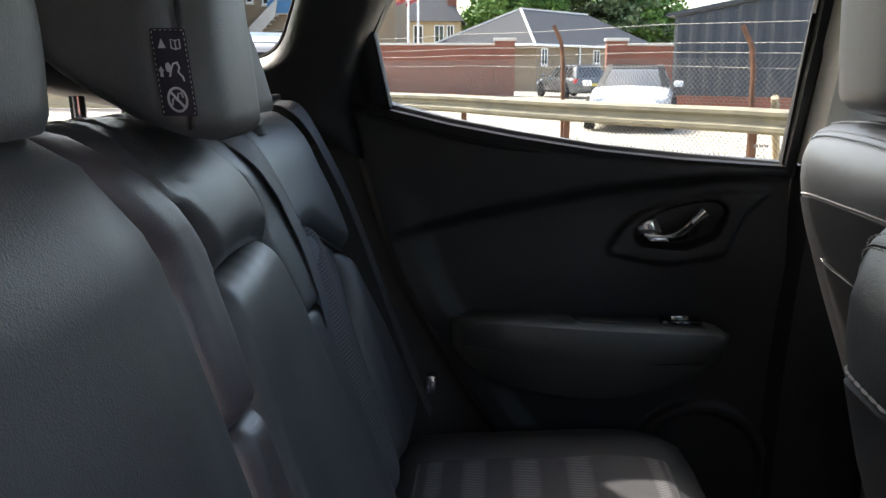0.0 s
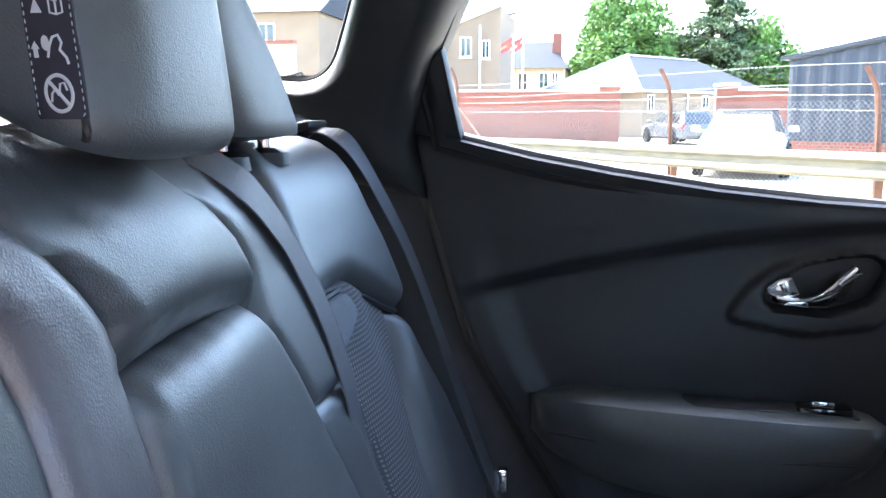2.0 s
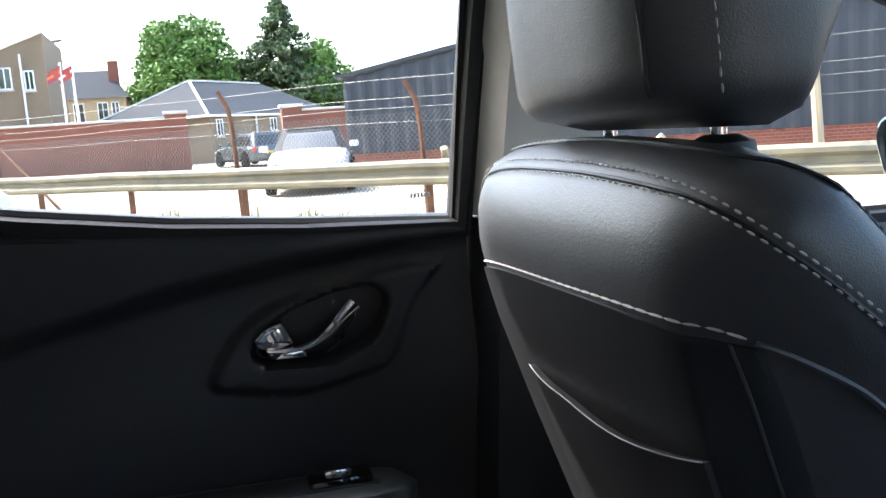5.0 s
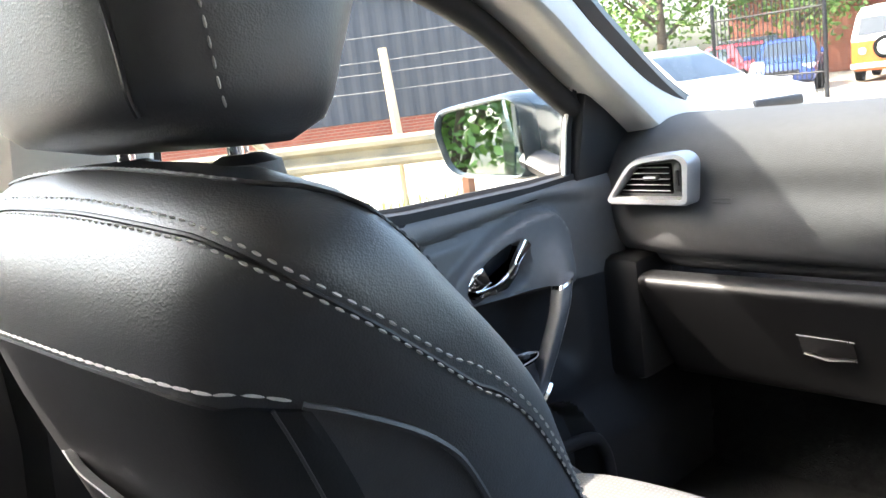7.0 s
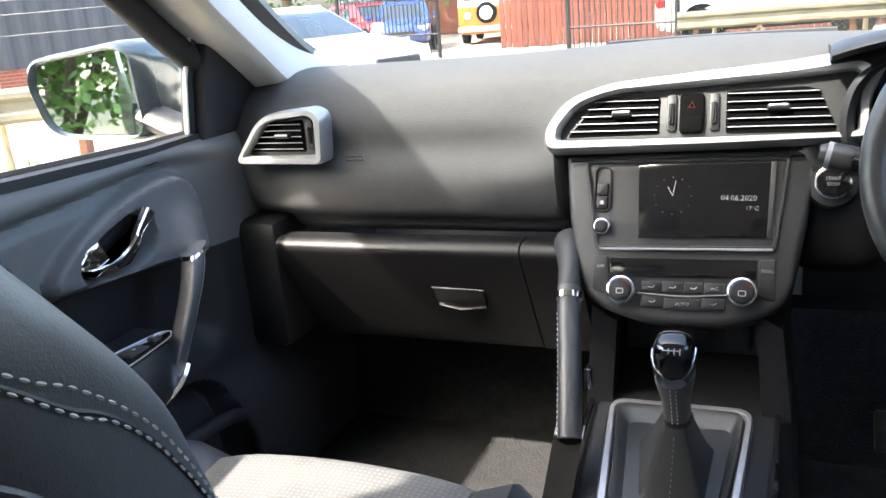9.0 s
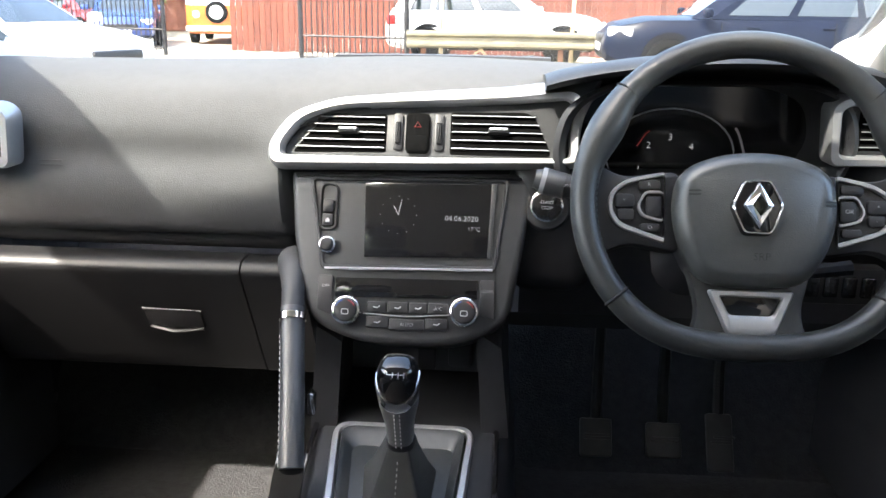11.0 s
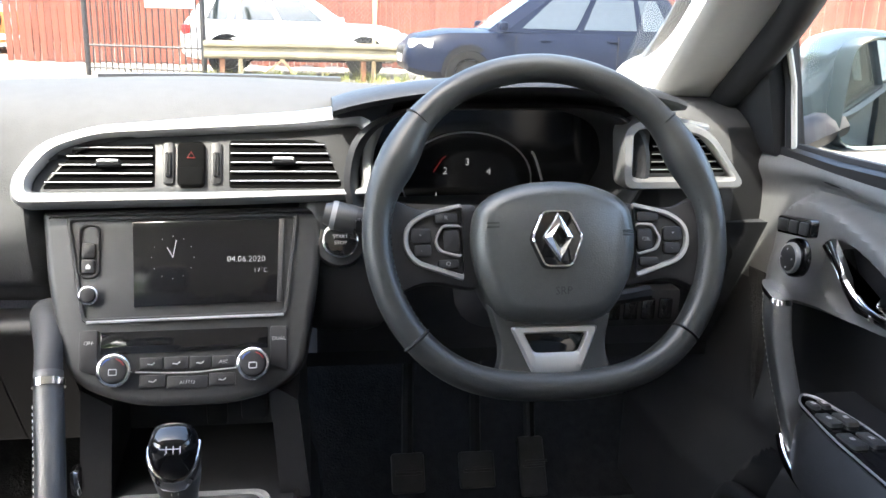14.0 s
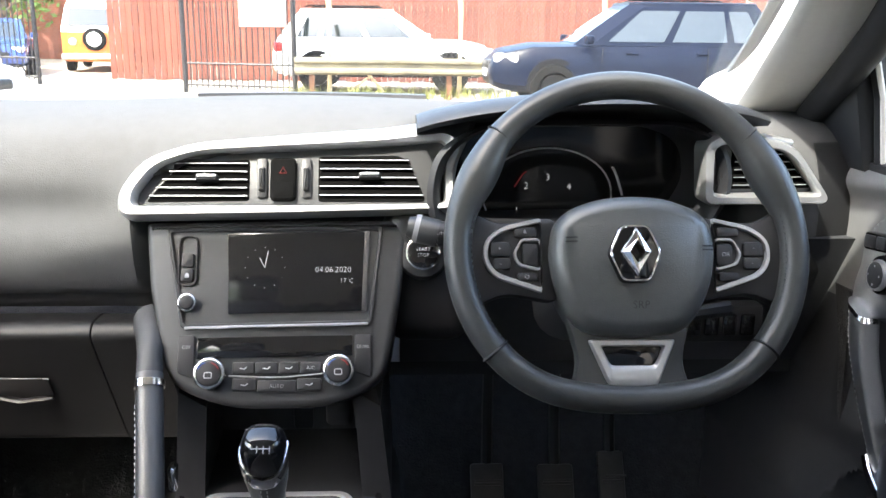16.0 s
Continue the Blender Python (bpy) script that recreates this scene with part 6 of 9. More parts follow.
    bm = B(); loft(bm, [[(a, 1.045, b) for a, b in sc_(1.06)], [(a, 1.040, b) for a, b in sc_(1.02)], [(a, 1.046, b) for a, b in sc_(0.98)], [(a, 1.13, b) for a, b in sc_(0.86)], [(a, 1.16, b) for a, b in sc_(0.86)]], True, False)
    part("dial_bowl", bm, HARD, d, "black bowl round the dials")
    bm = B(); loft(bm, [[(a, 1.130, b) for a, b in sc_(0.90)], [(a, 1.134, b) for a, b in sc_(0.90)]]); dp = part("dial_face", bm, SCREEN, d, "dark instrument display with a rev counter")
    bm = B(); tube(bm, [(0.327 + 0.082 * math.cos(a), 1.124, 1.030 + 0.060 * math.sin(a)) for a in [radians(-20 + 220 * k / 24) for k in range(25)]], 0.0012, 6); part("dial_rim", bm, GREY_INK, dp)
    # silver sliver drawn for a highlight on the dial
    bm = B(); tube(bm, [(0.408 + 0.015 * k / 10, 1.124, 1.066 - 0.036 * (k / 10) ** 1.4) for k in range(11)], 0.0016, 6); part("dial_highlight", bm, SATIN, dp)
    D = lambda a, b, h: (a, 1.128 - h, b)
    for w_, a, b in (("1", 0.289, 1.009), ("2", 0.300, 1.041), ("3", 0.3275, 1.052), ("4", 0.355, 1.040)):
        text("dial_digit", w_, D, a, b, 0.0125, LIT_INK, dp)
    bm = B(); tube(bm, [(0.300, 1.126, 1.060), (0.295, 1.126, 1.056), (0.285, 1.126, 1.040)], 0.0008, 5); part("red_zone", bm, RED_INK, dp)
    # --- lower panels on the driver's side
    bm = B(); shell(bm, lambda u, v: (0.14 + 0.58 * u, 1.075 + 0.10 * v, 0.985 - 0.20 * v), 14, 8, (0, 0.03, 0)); part("knee_panel", bm, PLASTIC, d)
    bm = B(); shell(bm, lambda u, v: (0.12 + 0.60 * u, 1.175 + 0.30 * v, 0.785 - 0.03 * v), 8, 6, (0, 0, -0.02)); part("footwell_cover", bm, HARD, d)
    bm = B(); box(bm, (0.545, 1.083, 0.875), (0.11, 0.03, 0.05), 0.006); lp = part("switch_panel", bm, HARD, d)
    for k in range(4):
        bm = B(); box(bm, (0.510 + 0.023 * k, 1.068, 0.875), (0.018, 0.008, 0.028), 0.003); part("switch", bm, GLOSS, lp)
    # silver fillet running on to the right-hand vent
    bm = B(); tube(bm, smooth_line([(0.505, 1.05, 1.125), (0.55, 1.048, 1.118), (0.60, 1.05, 1.108)], 5), 0.007, 8, 0.5); part("silver_fillet", bm, SATIN, d)
    return d


dashboard()


# ---- steering wheel and column ----
WU, WNV, WC = Vector((0, 0.39, 0.92)), Vector((0, -0.92, 0.39)), Vector((0.370, 0.893, 1.020))


def Wp(a, b, h=0.0):
    return WC + Vector((a, 0, 0)) + WU * b + WNV * h


def steering_wheel():
    w = thing("steering_wheel", "black leather steering wheel with a flattened bottom and silver trim", "steering wheel", at=tuple(WC))
    R = 0.172

    def rim(t):
        a, b = R * math.sin(t), R * math.cos(t)
        flat = -0.163
        k = 0.035
        b = (b + flat) / 2 + math.sqrt(((b - flat) / 2) ** 2 + k * k / 4) - 0.0015
        return a, b
    def grip(t):
        return sum(math.exp(-((t - c) / 12) ** 2) for c in (63, 297))
    pts = []
    for k in range(96):
        a, b = rim(math.tau * k / 96)
        q = 1 - 0.026 * grip(360 * k / 96)
        pts.append(Wp(a * q, b * q))
    rad = []
    for k in range(96):
        t = 360 * k / 96
        rad.append(0.0143 + 0.0052 * grip(t))
    bm = B(); tube(bm, pts, rad, 16, 1.12, up=WNV, closed=True)
    r = part("rim", bm, RIM_LEATHER, w, "black leather rim")
    for deg in (48, 128, 232, 312):
        a = radians(deg)
        p = [Wp(*rim(a + e)) for e in (-0.012, 0, 0.012)]
        bm = B(); tube(bm, p, [0.0140, 0.0162, 0.0140], 16, 1.12, up=WNV); part("joint", bm, RUBBER, r)
    for s0, s1 in ((50, 128), (232, 310)):
        bm = B(); stitches(bm, [Wp(*[c * 0.925 for c in rim(radians(s0 + (s1 - s0) * k / 30))], h=0.010) for k in range(31)], tuple(WNV), 0.003, 0.003, 0.0006); part("stitching", bm, HARD, r)
    # hub
    hub = round_poly([(-0.076, 0.024), (-0.062, 0.037), (-0.032, 0.048), (0.003, 0.051), (0.038, 0.048), (0.068, 0.037), (0.082, 0.024), (0.087, -0.005), (0.080, -0.045), (0.055, -0.085), (0.02, -0.090), (-0.02, -0.090), (-0.055, -0.085), (-0.076, -0.045), (-0.082, -0.005)], 0.02, 3)
    bm = B(); prism(bm, hub, lambda a, b, h: Wp(a, b, h - 0.035 + 0.014 * (1 - (a / 0.1) ** 2 - (b / 0.11) ** 2)), 0.052, 0.016, 4)
    hb = part("airbag_cover", bm, WHEEL_LEATHER, w, "grained black airbag cover")
    # spokes
    for sx in (-1, 1):
        sp = round_poly([(0.070, 0.034), (0.130, 0.026), (0.152, 0.036), (0.168, 0.045), (0.168, -0.070), (0.152, -0.058), (0.125, -0.046), (0.070, -0.056)], 0.014, 4)
        bm = B(); prism(bm, [(a * sx, b) for a, b in sp], lambda a, b, h: Wp(a, b, h - 0.020), 0.018, 0.006); s_ = part("side_spoke", bm, HARD, w)
        so = round_poly([(0.088, 0.031), (0.128, 0.022), (0.146, 0.008), (0.147, -0.014), (0.136, -0.030), (0.088, -0.046)], [0.003, 0.02, 0.012, 0.012, 0.015, 0.003], 4)
        si = round_poly([(0.088, 0.026), (0.126, 0.017), (0.141, 0.006), (0.142, -0.012), (0.133, -0.025), (0.088, -0.040)], [0.003, 0.018, 0.010, 0.010, 0.012, 0.003], 4)
        fl = lambda L: [(a * sx, b) for a, b in L]
        bm = B(); frame_ring(bm, fl(so), fl(si), lambda a, b, h: Wp(a, b, h - 0.004), 0.007, 0.002); part("silver_bezel", bm, SATIN, s_, "bright silver control bezel")
        bm = B(); frame_ring(bm, fl(round_poly([(0.089, 0.010), (0.108, 0.010), (0.117, -0.006), (0.112, -0.018), (0.089, -0.024)], 0.005, 3)), fl(round_poly([(0.089, 0.007), (0.107, 0.007), (0.114, -0.006), (0.110, -0.0155), (0.089, -0.021)], 0.004, 3)), lambda a, b, h: Wp(a, b, h - 0.002), 0.005, 0.001); part("silver_loop", bm, SATIN, s_)
        for a0, b0, a1, b1 in ((0.119, -0.009, 0.139, 0.006), (0.119, -0.022, 0.136, -0.010), (0.092, 0.011, 0.115, 0.021), (0.092, -0.034, 0.113, -0.025), (0.091, -0.018, 0.107, 0.004)):
            bm = B(); prism(bm, fl(rrect(a0, b0, a1, b1, 0.003))[::sx], lambda a, b, h: Wp(a, b, h - 0.003), 0.005, 0.0015); part("control_button", bm, HARD, s_)
        T = lambda a, b, h: Wp(a, b, 0.0023 + h)
        marks = (("+", -0.130, -0.001), ("-", -0.129, -0.016), ("R", -0.104, 0.016), ("O", -0.103, -0.0295)) if sx < 0 else (("OK", 0.100, -0.007), ("-", 0.127, -0.016), ("+", 0.129, -0.001))
        for t_, a, b in marks:
            text("button_print", t_, T, a, b, 0.0062, WHITE_INK, s_)
    # lower spoke with silver blade
    ls = round_poly([(-0.066, -0.060), (0.066, -0.060), (0.052, -0.112), (0.058, -0.138), (0.085, -0.152), (-0.085, -0.152), (-0.058, -0.138), (-0.052, -0.112)], [0.01, 0.01, 0.02, 0.02, 0.003, 0.003, 0.02, 0.02], 4)
    bm = B(); prism(bm, ls, lambda a, b, h: Wp(a, b, h - 0.020), 0.018, 0.005); lo = part("lower_spoke", bm, RIM_LEATHER, w)
    so = round_poly([(-0.044, -0.092), (0.044, -0.092), (0.023, -0.140), (-0.023, -0.140)], [0.004, 0.004, 0.008, 0.008], 4)
    si = round_poly([(-0.031, -0.099), (0.031, -0.099), (0.022, -0.118), (-0.022, -0.118)], [0.003, 0.003, 0.005, 0.005], 4)
    bm = B(); frame_ring(bm, so, si, lambda a, b, h: Wp(a, b, h - 0.003), 0.009, 0.003); part("silver_blade", bm, SATIN, lo, "satin silver blade on the lower spoke")
    bm = B(); prism(bm, si, lambda a, b, h: Wp(a, b, h - 0.003), 0.005, 0.001); part("gloss_insert", bm, GLOSS, lo)
    # badge: a plain lozenge in a dark shield
    hexo = round_poly([(-0.015, 0.030), (0.015, 0.030), (0.029, 0.0), (0.015, -0.032), (-0.015, -0.032), (-0.029, 0.0)], 0.006, 3)
    B0 = lambda a, b, h: Wp(a * 0.92 - 0.001, b * 0.92 - 0.009, h + 0.0265)
    bm = B(); prism(bm, hexo, lambda a, b, h: B0(a, b, h - 0.012), 0.018, 0.003); bd = part("badge", bm, GLOSS, w, "chrome lozenge badge on a black shield")
    bm = B(); tube(bm, [B0(a * 0.93, b * 0.93, 0.0065) for a, b in hexo], 0.0012, 6, closed=True); part("badge_rim", bm, CHROME, bd)
    bm = B()
    o = [(0, 0.026), (0.017, 0), (0, -0.026), (-0.017, 0)]
    i = [(0, 0.010), (0.0065, 0), (0, -0.010), (-0.0065, 0)]
    frame_ring(bm, o, i, lambda a, b, h: B0(a, b, h + 0.005 + 0.004 * (abs(a) < 0.012) * (h > 0.001)), 0.006, 0.003); part("lozenge", bm, CHROME, bd, smooth=False)
    # embossed marks
    bm = B()
    for a0, b0, wd in ((-0.062, 0.006, 0.012), (0.074, -0.002, 0.012)):
        for k in range(2):
            prism(bm, rrect(a0 - wd / 2, b0 - 0.004 * k, a0 + wd / 2, b0 + 0.0016 - 0.004 * k, 0.0005, 1), lambda a, b, h: Wp(a, b, h + 0.0172 + 0.014 * (1 - (a / 0.1) ** 2 - (b / 0.11) ** 2)), 0.0006)
    text("embossed_letters", "SRP", lambda a, b, h: Wp(a, b, h + 0.0180 + 0.014 * (1 - (a / 0.1) ** 2 - (b / 0.11) ** 2)), 0.004, -0.060, 0.011, HARD, hb)
    em = part("embossed_mark", bm, HARD, hb, smooth=False)
    em["kind"] = "stuff"
    return w


steering_wheel()


def column():
    c = thing("steering_column", "black plastic steering column shroud with two stalks", "steering column", at=(0.37, 1.0, 0.95))
    rings = []
    for k in range(7):
        t = k / 6
        p = WC - WNV * (0.055 + 0.16 * t) - WU * (0.01 + 0.02 * t)
        rings.append([p + Vector((0.065 * math.copysign(abs(math.cos(a)) ** 0.7, math.cos(a)), 0, 0)) + WU * (0.055 * math.copysign(abs(math.sin(a)) ** 0.7, math.sin(a))) for a in [math.tau * i / 20 for i in range(20)]])
    bm = B(); loft(bm, rings); part("shroud", bm, HARD, c)
    for sx, nm in ((-1, "lamp_stalk"), (1, "wiper_stalk")):
        a = Wp(sx * 0.06, 0.020, -0.075); b = Wp(sx * (0.188 if sx < 0 else 0.178), 0.028, -0.078); e = Wp(sx * (0.221 if sx < 0 else 0.205), 0.036, -0.078)
        bm = B(); tube(bm, [a, a.lerp(b, 0.5), b], [0.008, 0.011, 0.0145], 10, 0.9, up=WNV); s_ = part(nm, bm, HARD, c, "black control stalk")
        bm = B(); tube(bm, [b, b.lerp(e, 0.6), e], [0.0155, 0.0155, 0.011], 12, 0.95, up=WNV); part("stalk_end", bm, STACK, s_)
        bm = B(); tube(bm, [b.lerp(e, 0.62), b.lerp(e, 0.78)], 0.0158, 12, 0.95, up=WNV); part("pale_ring", bm, GREY_INK, s_)
        text("stalk_print", "AUTO", lambda p_, q, h: Wp(p_, q, h - 0.0655), sx * 0.186, 0.026, 0.0045, WHITE_INK, s_)
    bm = B(); tube(bm, [Wp(0.03, -0.07, -0.08), Wp(0.135, -0.055, -0.085)], [0.006, 0.009], 8); part("audio_stalk", bm, HARD, c)


column()


# ---- centre console ----
def console():
    c = thing("centre_console", "black centre console with a silver framed gear lever gaiter", "console", at=(0, 0.8, 0.5))
    zt = lambda y: 0.655 + 0.26 * (y - 0.90)
    rings = []
    for y in (0.20, 0.45, 0.70, 0.80, 0.90, 1.00, 1.06, 1.12):
        z = zt(y) if y > 0.75 else 0.62
        W = 0.115 + 0.012 * sstep(0.8, 1.1, y)
        rings.append([(-W - 0.02, y, 0.44), (-W - 0.012, y, z - 0.05), (-W, y, z - 0.012), (-W + 0.014, y, z), (W - 0.014, y, z), (W, y, z - 0.012), (W + 0.012, y, z - 0.05), (W + 0.02, y, 0.44)])
    bm = B(); loft(bm, rings); part("console_body", bm, REAR_PLASTIC, c)
    # cubby below the stack
    bm = B(); shell(bm, lambda u, v: (-0.115 + 0.225 * u, 1.12, 0.70 + 0.13 * v), 4, 4, (0, 0.02, 0)); part("cubby_back", bm, STACK, c)
    for x0, x1 in ((-0.130, -0.095), (0.095, 0.130)):
        bm = B(); loft(bm, [[(x0, 1.00, 0.675), (x1, 1.00, 0.675), (x1 * 0.9, 1.00, 0.80), (x0 * 0.9, 1.00, 0.82)], [(x0, 1.13, 0.70), (x1, 1.13, 0.70), (x1 * 0.95, 1.13, 0.84), (x0 * 0.95, 1.13, 0.84)]]); part("cubby_cheek", bm, REAR_PLASTIC, c)
    bm = B(); prism(bm, rrect(0.043, 0.722, 0.076, 0.768, 0.008), lambda a, b, h: (a, 1.118 - h, b), 0.012, 0.005); part("socket_cap", bm, PLASTIC, c, "rubber socket cover")
    bm = B(); prism(bm, rrect(0.000, 0.716, 0.026, 0.748, 0.004), lambda a, b, h: (a, 1.118 - h, b), 0.006, 0.003); part("port_cover", bm, HARD, c)
    # gaiter frame
    G = lambda a, b, h: Vector((-0.006 + a, 0.915 + b * 0.966, zt(0.915 + b * 0.966) + h))
    o = round_poly([(-0.091, 0.087), (0.093, 0.087), (0.081, -0.120), (-0.075, -0.120)], 0.024, 5)
    i = round_poly([(-0.082, 0.079), (0.084, 0.079), (0.069, -0.104), (-0.063, -0.104)], 0.018, 5)
    bm = B(); frame_ring(bm, o, i, G, 0.010, 0.003); part("gaiter_frame", bm, SATIN, c, "satin silver gaiter frame")
    rings = []
    for k, (q, h) in enumerate(((1.0, 0.003), (0.96, 0.013), (0.88, 0.011), (0.77, 0.002), (0.66, -0.005), (0.60, -0.003), (0.53, 0.010), (0.44, 0.027), (0.35, 0.047), (0.27, 0.066), (0.21, 0.081), (0.17, 0.090))):
        cx, cy = 0.012 * (1 - q), -0.049 * (1 - q)
        ring = []
        for j, (a, b) in enumerate(i):
            an = math.atan2(b, a)
            rip = 1 + (0.11 * (1 - q) * math.cos(4 * an + 0.6) + 0.04 * math.cos(9 * an + 5 * q)) * (q > 0.25) * (q < 0.66)
            ring.append(G(cx + a * q * rip, cy + b * q * rip, h))
        rings.append(ring)
    bm = B(); loft(bm, rings, True, True); gt = part("gaiter", bm, RIM_LEATHER, c, "soft black leather gaiter")
    bm = B(); stitches(bm, [G(0.012 * (1 - q) + 0.001, (-0.049) * (1 - q) - 0.104 * q - 0.0006, h + 0.001) for q, h in ((0.58, 0.0), (0.53, 0.010), (0.44, 0.027), (0.35, 0.047), (0.27, 0.066), (0.22, 0.079))], (0, -0.8, 0.5), 0.004, 0.003, 0.0006); part("stitching", bm, GREY_INK, gt)
    for sx in (-1, 1):
        bm = B(); tube(bm, [(sx * 0.118 - 0.004, 0.72 + 0.40 * k / 10, zt(0.72 + 0.40 * k / 10) + 0.001 if k > 1 else zt(0.80) - 0.0) for k in range(11)], 0.004, 6); part("side_strip", bm, GLOSS, c)
    # slanting grab handle on the passenger's side
    line = smooth_line([(-0.160, 1.062, 0.886), (-0.152, 1.030, 0.880), (-0.146, 0.998, 0.860), (-0.140, 0.965, 0.820), (-0.132, 0.925, 0.770), (-0.125, 0.885, 0.717), (-0.122, 0.868, 0.694)], 6)
    bm = B(); tube(bm, line[14:], 0.0142, 14, 1.1, up=(0, 0.6, 0.6)); gh = part("grab_handle", bm, LEATHER, c, "padded leather console grab handle with a pale seam")
    bm = B(); tube(bm, line[:16], [0.021 - 0.0075 * sstep(0, 0.9, k / 15) for k in range(16)], 14, 1.1, up=(0, 0.6, 0.6)); part("handle_root", bm, PLASTIC, gh, "plain black plastic root")
    bm = B(); tube(bm, [line[15], line[15].lerp(line[16], 0.9)], 0.0160, 14, 1.1, up=(0, 0.6, 0.6)); part("collar", bm, CHROME, gh)
    bm = B(); stitches(bm, [p + Vector((-0.0124, -0.0106, 0.0053)) for p in line[18:]], (-0.6, -0.6, 0.3), 0.004, 0.003, 0.0006); part("stitching", bm, STITCH, gh)
    bm = B(); loft(bm, [[(-0.142, 0.885, 0.705), (-0.106, 0.885, 0.705), (-0.106, 0.86, 0.69), (-0.142, 0.86, 0.69)], [(-0.150, 0.82, 0.60), (-0.115, 0.82, 0.60), (-0.115, 0.74, 0.56), (-0.150, 0.74, 0.56)]]); part("handle_foot", bm, GLOSS, c)
    bm = B(); box(bm, (-0.112, 0.94, 0.745), (0.010, 0.022, 0.030), 0.004); part("usb_cover", bm, CHROME, c)
    return c


console()


def gear_lever():
    g = thing("gear_lever", "gear lever with a glossy black knob and chrome collar", "gear lever", at=(0.006, 0.87, 0.70))
    p0, p1 = Vector((0.006, 0.872, 0.735)), Vector((0.008, 0.824, 0.853))
    ax = (p1 - p0).normalized()
    L = lambda t: p0.lerp(p1, t)
    fw = Vector((0, 1, 0)); fw = (fw - ax * fw.dot(ax)).normalized()
    def ring(t, w, d, dx=0.0, e=0.75):
        w, d = w * 0.87, d * 0.87
        return [L(t) + Vector((w * math.copysign(abs(math.cos(a)) ** e, math.cos(a)), 0, 0)) + fw * (d * math.copysign(abs(math.sin(a)) ** e, math.sin(a)) + dx) for a in [math.tau * i / 20 for i in range(20)]]
    bm = B(); loft(bm, [ring(-0.05, 0.016, 0.016), ring(0.05, 0.017, 0.017), ring(0.3, 0.019, 0.019), ring(0.52, 0.0245, 0.0225), ring(0.62, 0.0255, 0.0235)]); st = part("lower_grip", bm, WHEEL_LEATHER, g)
    bm = B(); loft(bm, [ring(-0.02, 0.018, 0.018), ring(0.02, 0.0195, 0.0195), ring(0.06, 0.018, 0.018)]); part("grip_ring", bm, HARD, g)
    def saddle(t, w, d):                            # dips at the front and back, rises at the sides
        return [p + ax * (0.024 * abs(math.cos(math.tau * i / 20)) ** 2) for i, p in enumerate(ring(t, w, d))]
    bm = B(); loft(bm, [saddle(0.555, 0.0250, 0.0235), saddle(0.57, 0.0275, 0.026), saddle(0.66, 0.0282, 0.0268), saddle(0.675, 0.0270, 0.0255)]); part("collar", bm, CHROME, g, "chrome collar")
    bm = B(); loft(bm, [ring(0.70, 0.0255, 0.024), ring(0.80, 0.0265, 0.025), ring(0.90, 0.0255, 0.024), ring(0.97, 0.022, 0.021), ring(1.01, 0.015, 0.014), ring(1.02, 0.005, 0.005)]); kb = part("knob", bm, GLOSS, g, "glossy black knob with a white shift pattern")
    for dx in (-0.003, 0.003):
        bm = B(); stitches(bm, [L(t) + Vector((dx, 0, 0)) - fw * (0.0175 + 0.006 * t) for t in (0.08, 0.2, 0.35, 0.5, 0.57)], tuple(-fw), 0.004, 0.003, 0.0006, 0.001); part("stitching", bm, STITCH, st)
    front = [(0.70, 0.024), (0.80, 0.025), (0.90, 0.024), (0.97, 0.021), (1.01, 0.014)]
    T = lambda a, b, h: L(0.982 + b * 2.2) + Vector((a, 0, 0)) - fw * (0.87 * lerp_table(front, 0.982 + b * 2.2) + 0.0006)
    for x in (-0.009, -0.003, 0.003, 0.009):
        bm = B(); tube(bm, [T(x, -0.005 if x > -0.005 else 0.003, 0), T(x, 0.009, 0)], 0.0005, 4); part("pattern_line", bm, WHITE_INK, kb)
    bm = B(); tube(bm, [T(-0.009, 0.003, 0), T(0.009, 0.003, 0)], 0.0005, 4); part("pattern_line", bm, WHITE_INK, kb)
    for w_, x in (("2", -0.004), ("4", 0.003), ("6", 0.009)):
        text("gear_digit", w_, T, x, -0.0085, 0.0055, WHITE_INK, kb)


gear_lever()


PEDAL_RUBBER = mat("worn_pedal_rubber", (0.055, 0.055, 0.055), 0.40, 0, 0.3, 30, 0.3, 300)


def pedal(name, x, y, z, w, h):
    p = thing(name, "black rubber faced foot pedal", "pedal", "pedals", at=(x, y, z))
    bm = B(); box(bm, (x, y, z), (w, 0.014, h), 0.005, Matrix.Rotation(radians(-35), 3, "X")); part("pad", bm, PEDAL_RUBBER, p)
    for k in range(4):
        bm = B(); dz = (k - 1.5) * h * 0.2
        box(bm, (x, y - 0.008 - dz * 0.6, z + dz * 0.8), (w * 0.8, 0.004, 0.004), 0.001, Matrix.Rotation(radians(-35), 3, "X")); part("rib", bm, PEDAL_RUBBER, p)
    bm = B(); tube(bm, smooth_line([(x, y + 0.01, z), (x + 0.004, y + 0.06, z + 0.10), (x + 0.008, y + 0.09, z + 0.26)], 5), 0.010, 8); part("arm", bm, HARD, p)


pedal("clutch_pedal", 0.285, 1.34, 0.50, 0.055, 0.065)
pedal("brake_pedal", 0.400, 1.34, 0.50, 0.060, 0.060)
pedal("accelerator_pedal", 0.500, 1.36, 0.49, 0.045, 0.10)

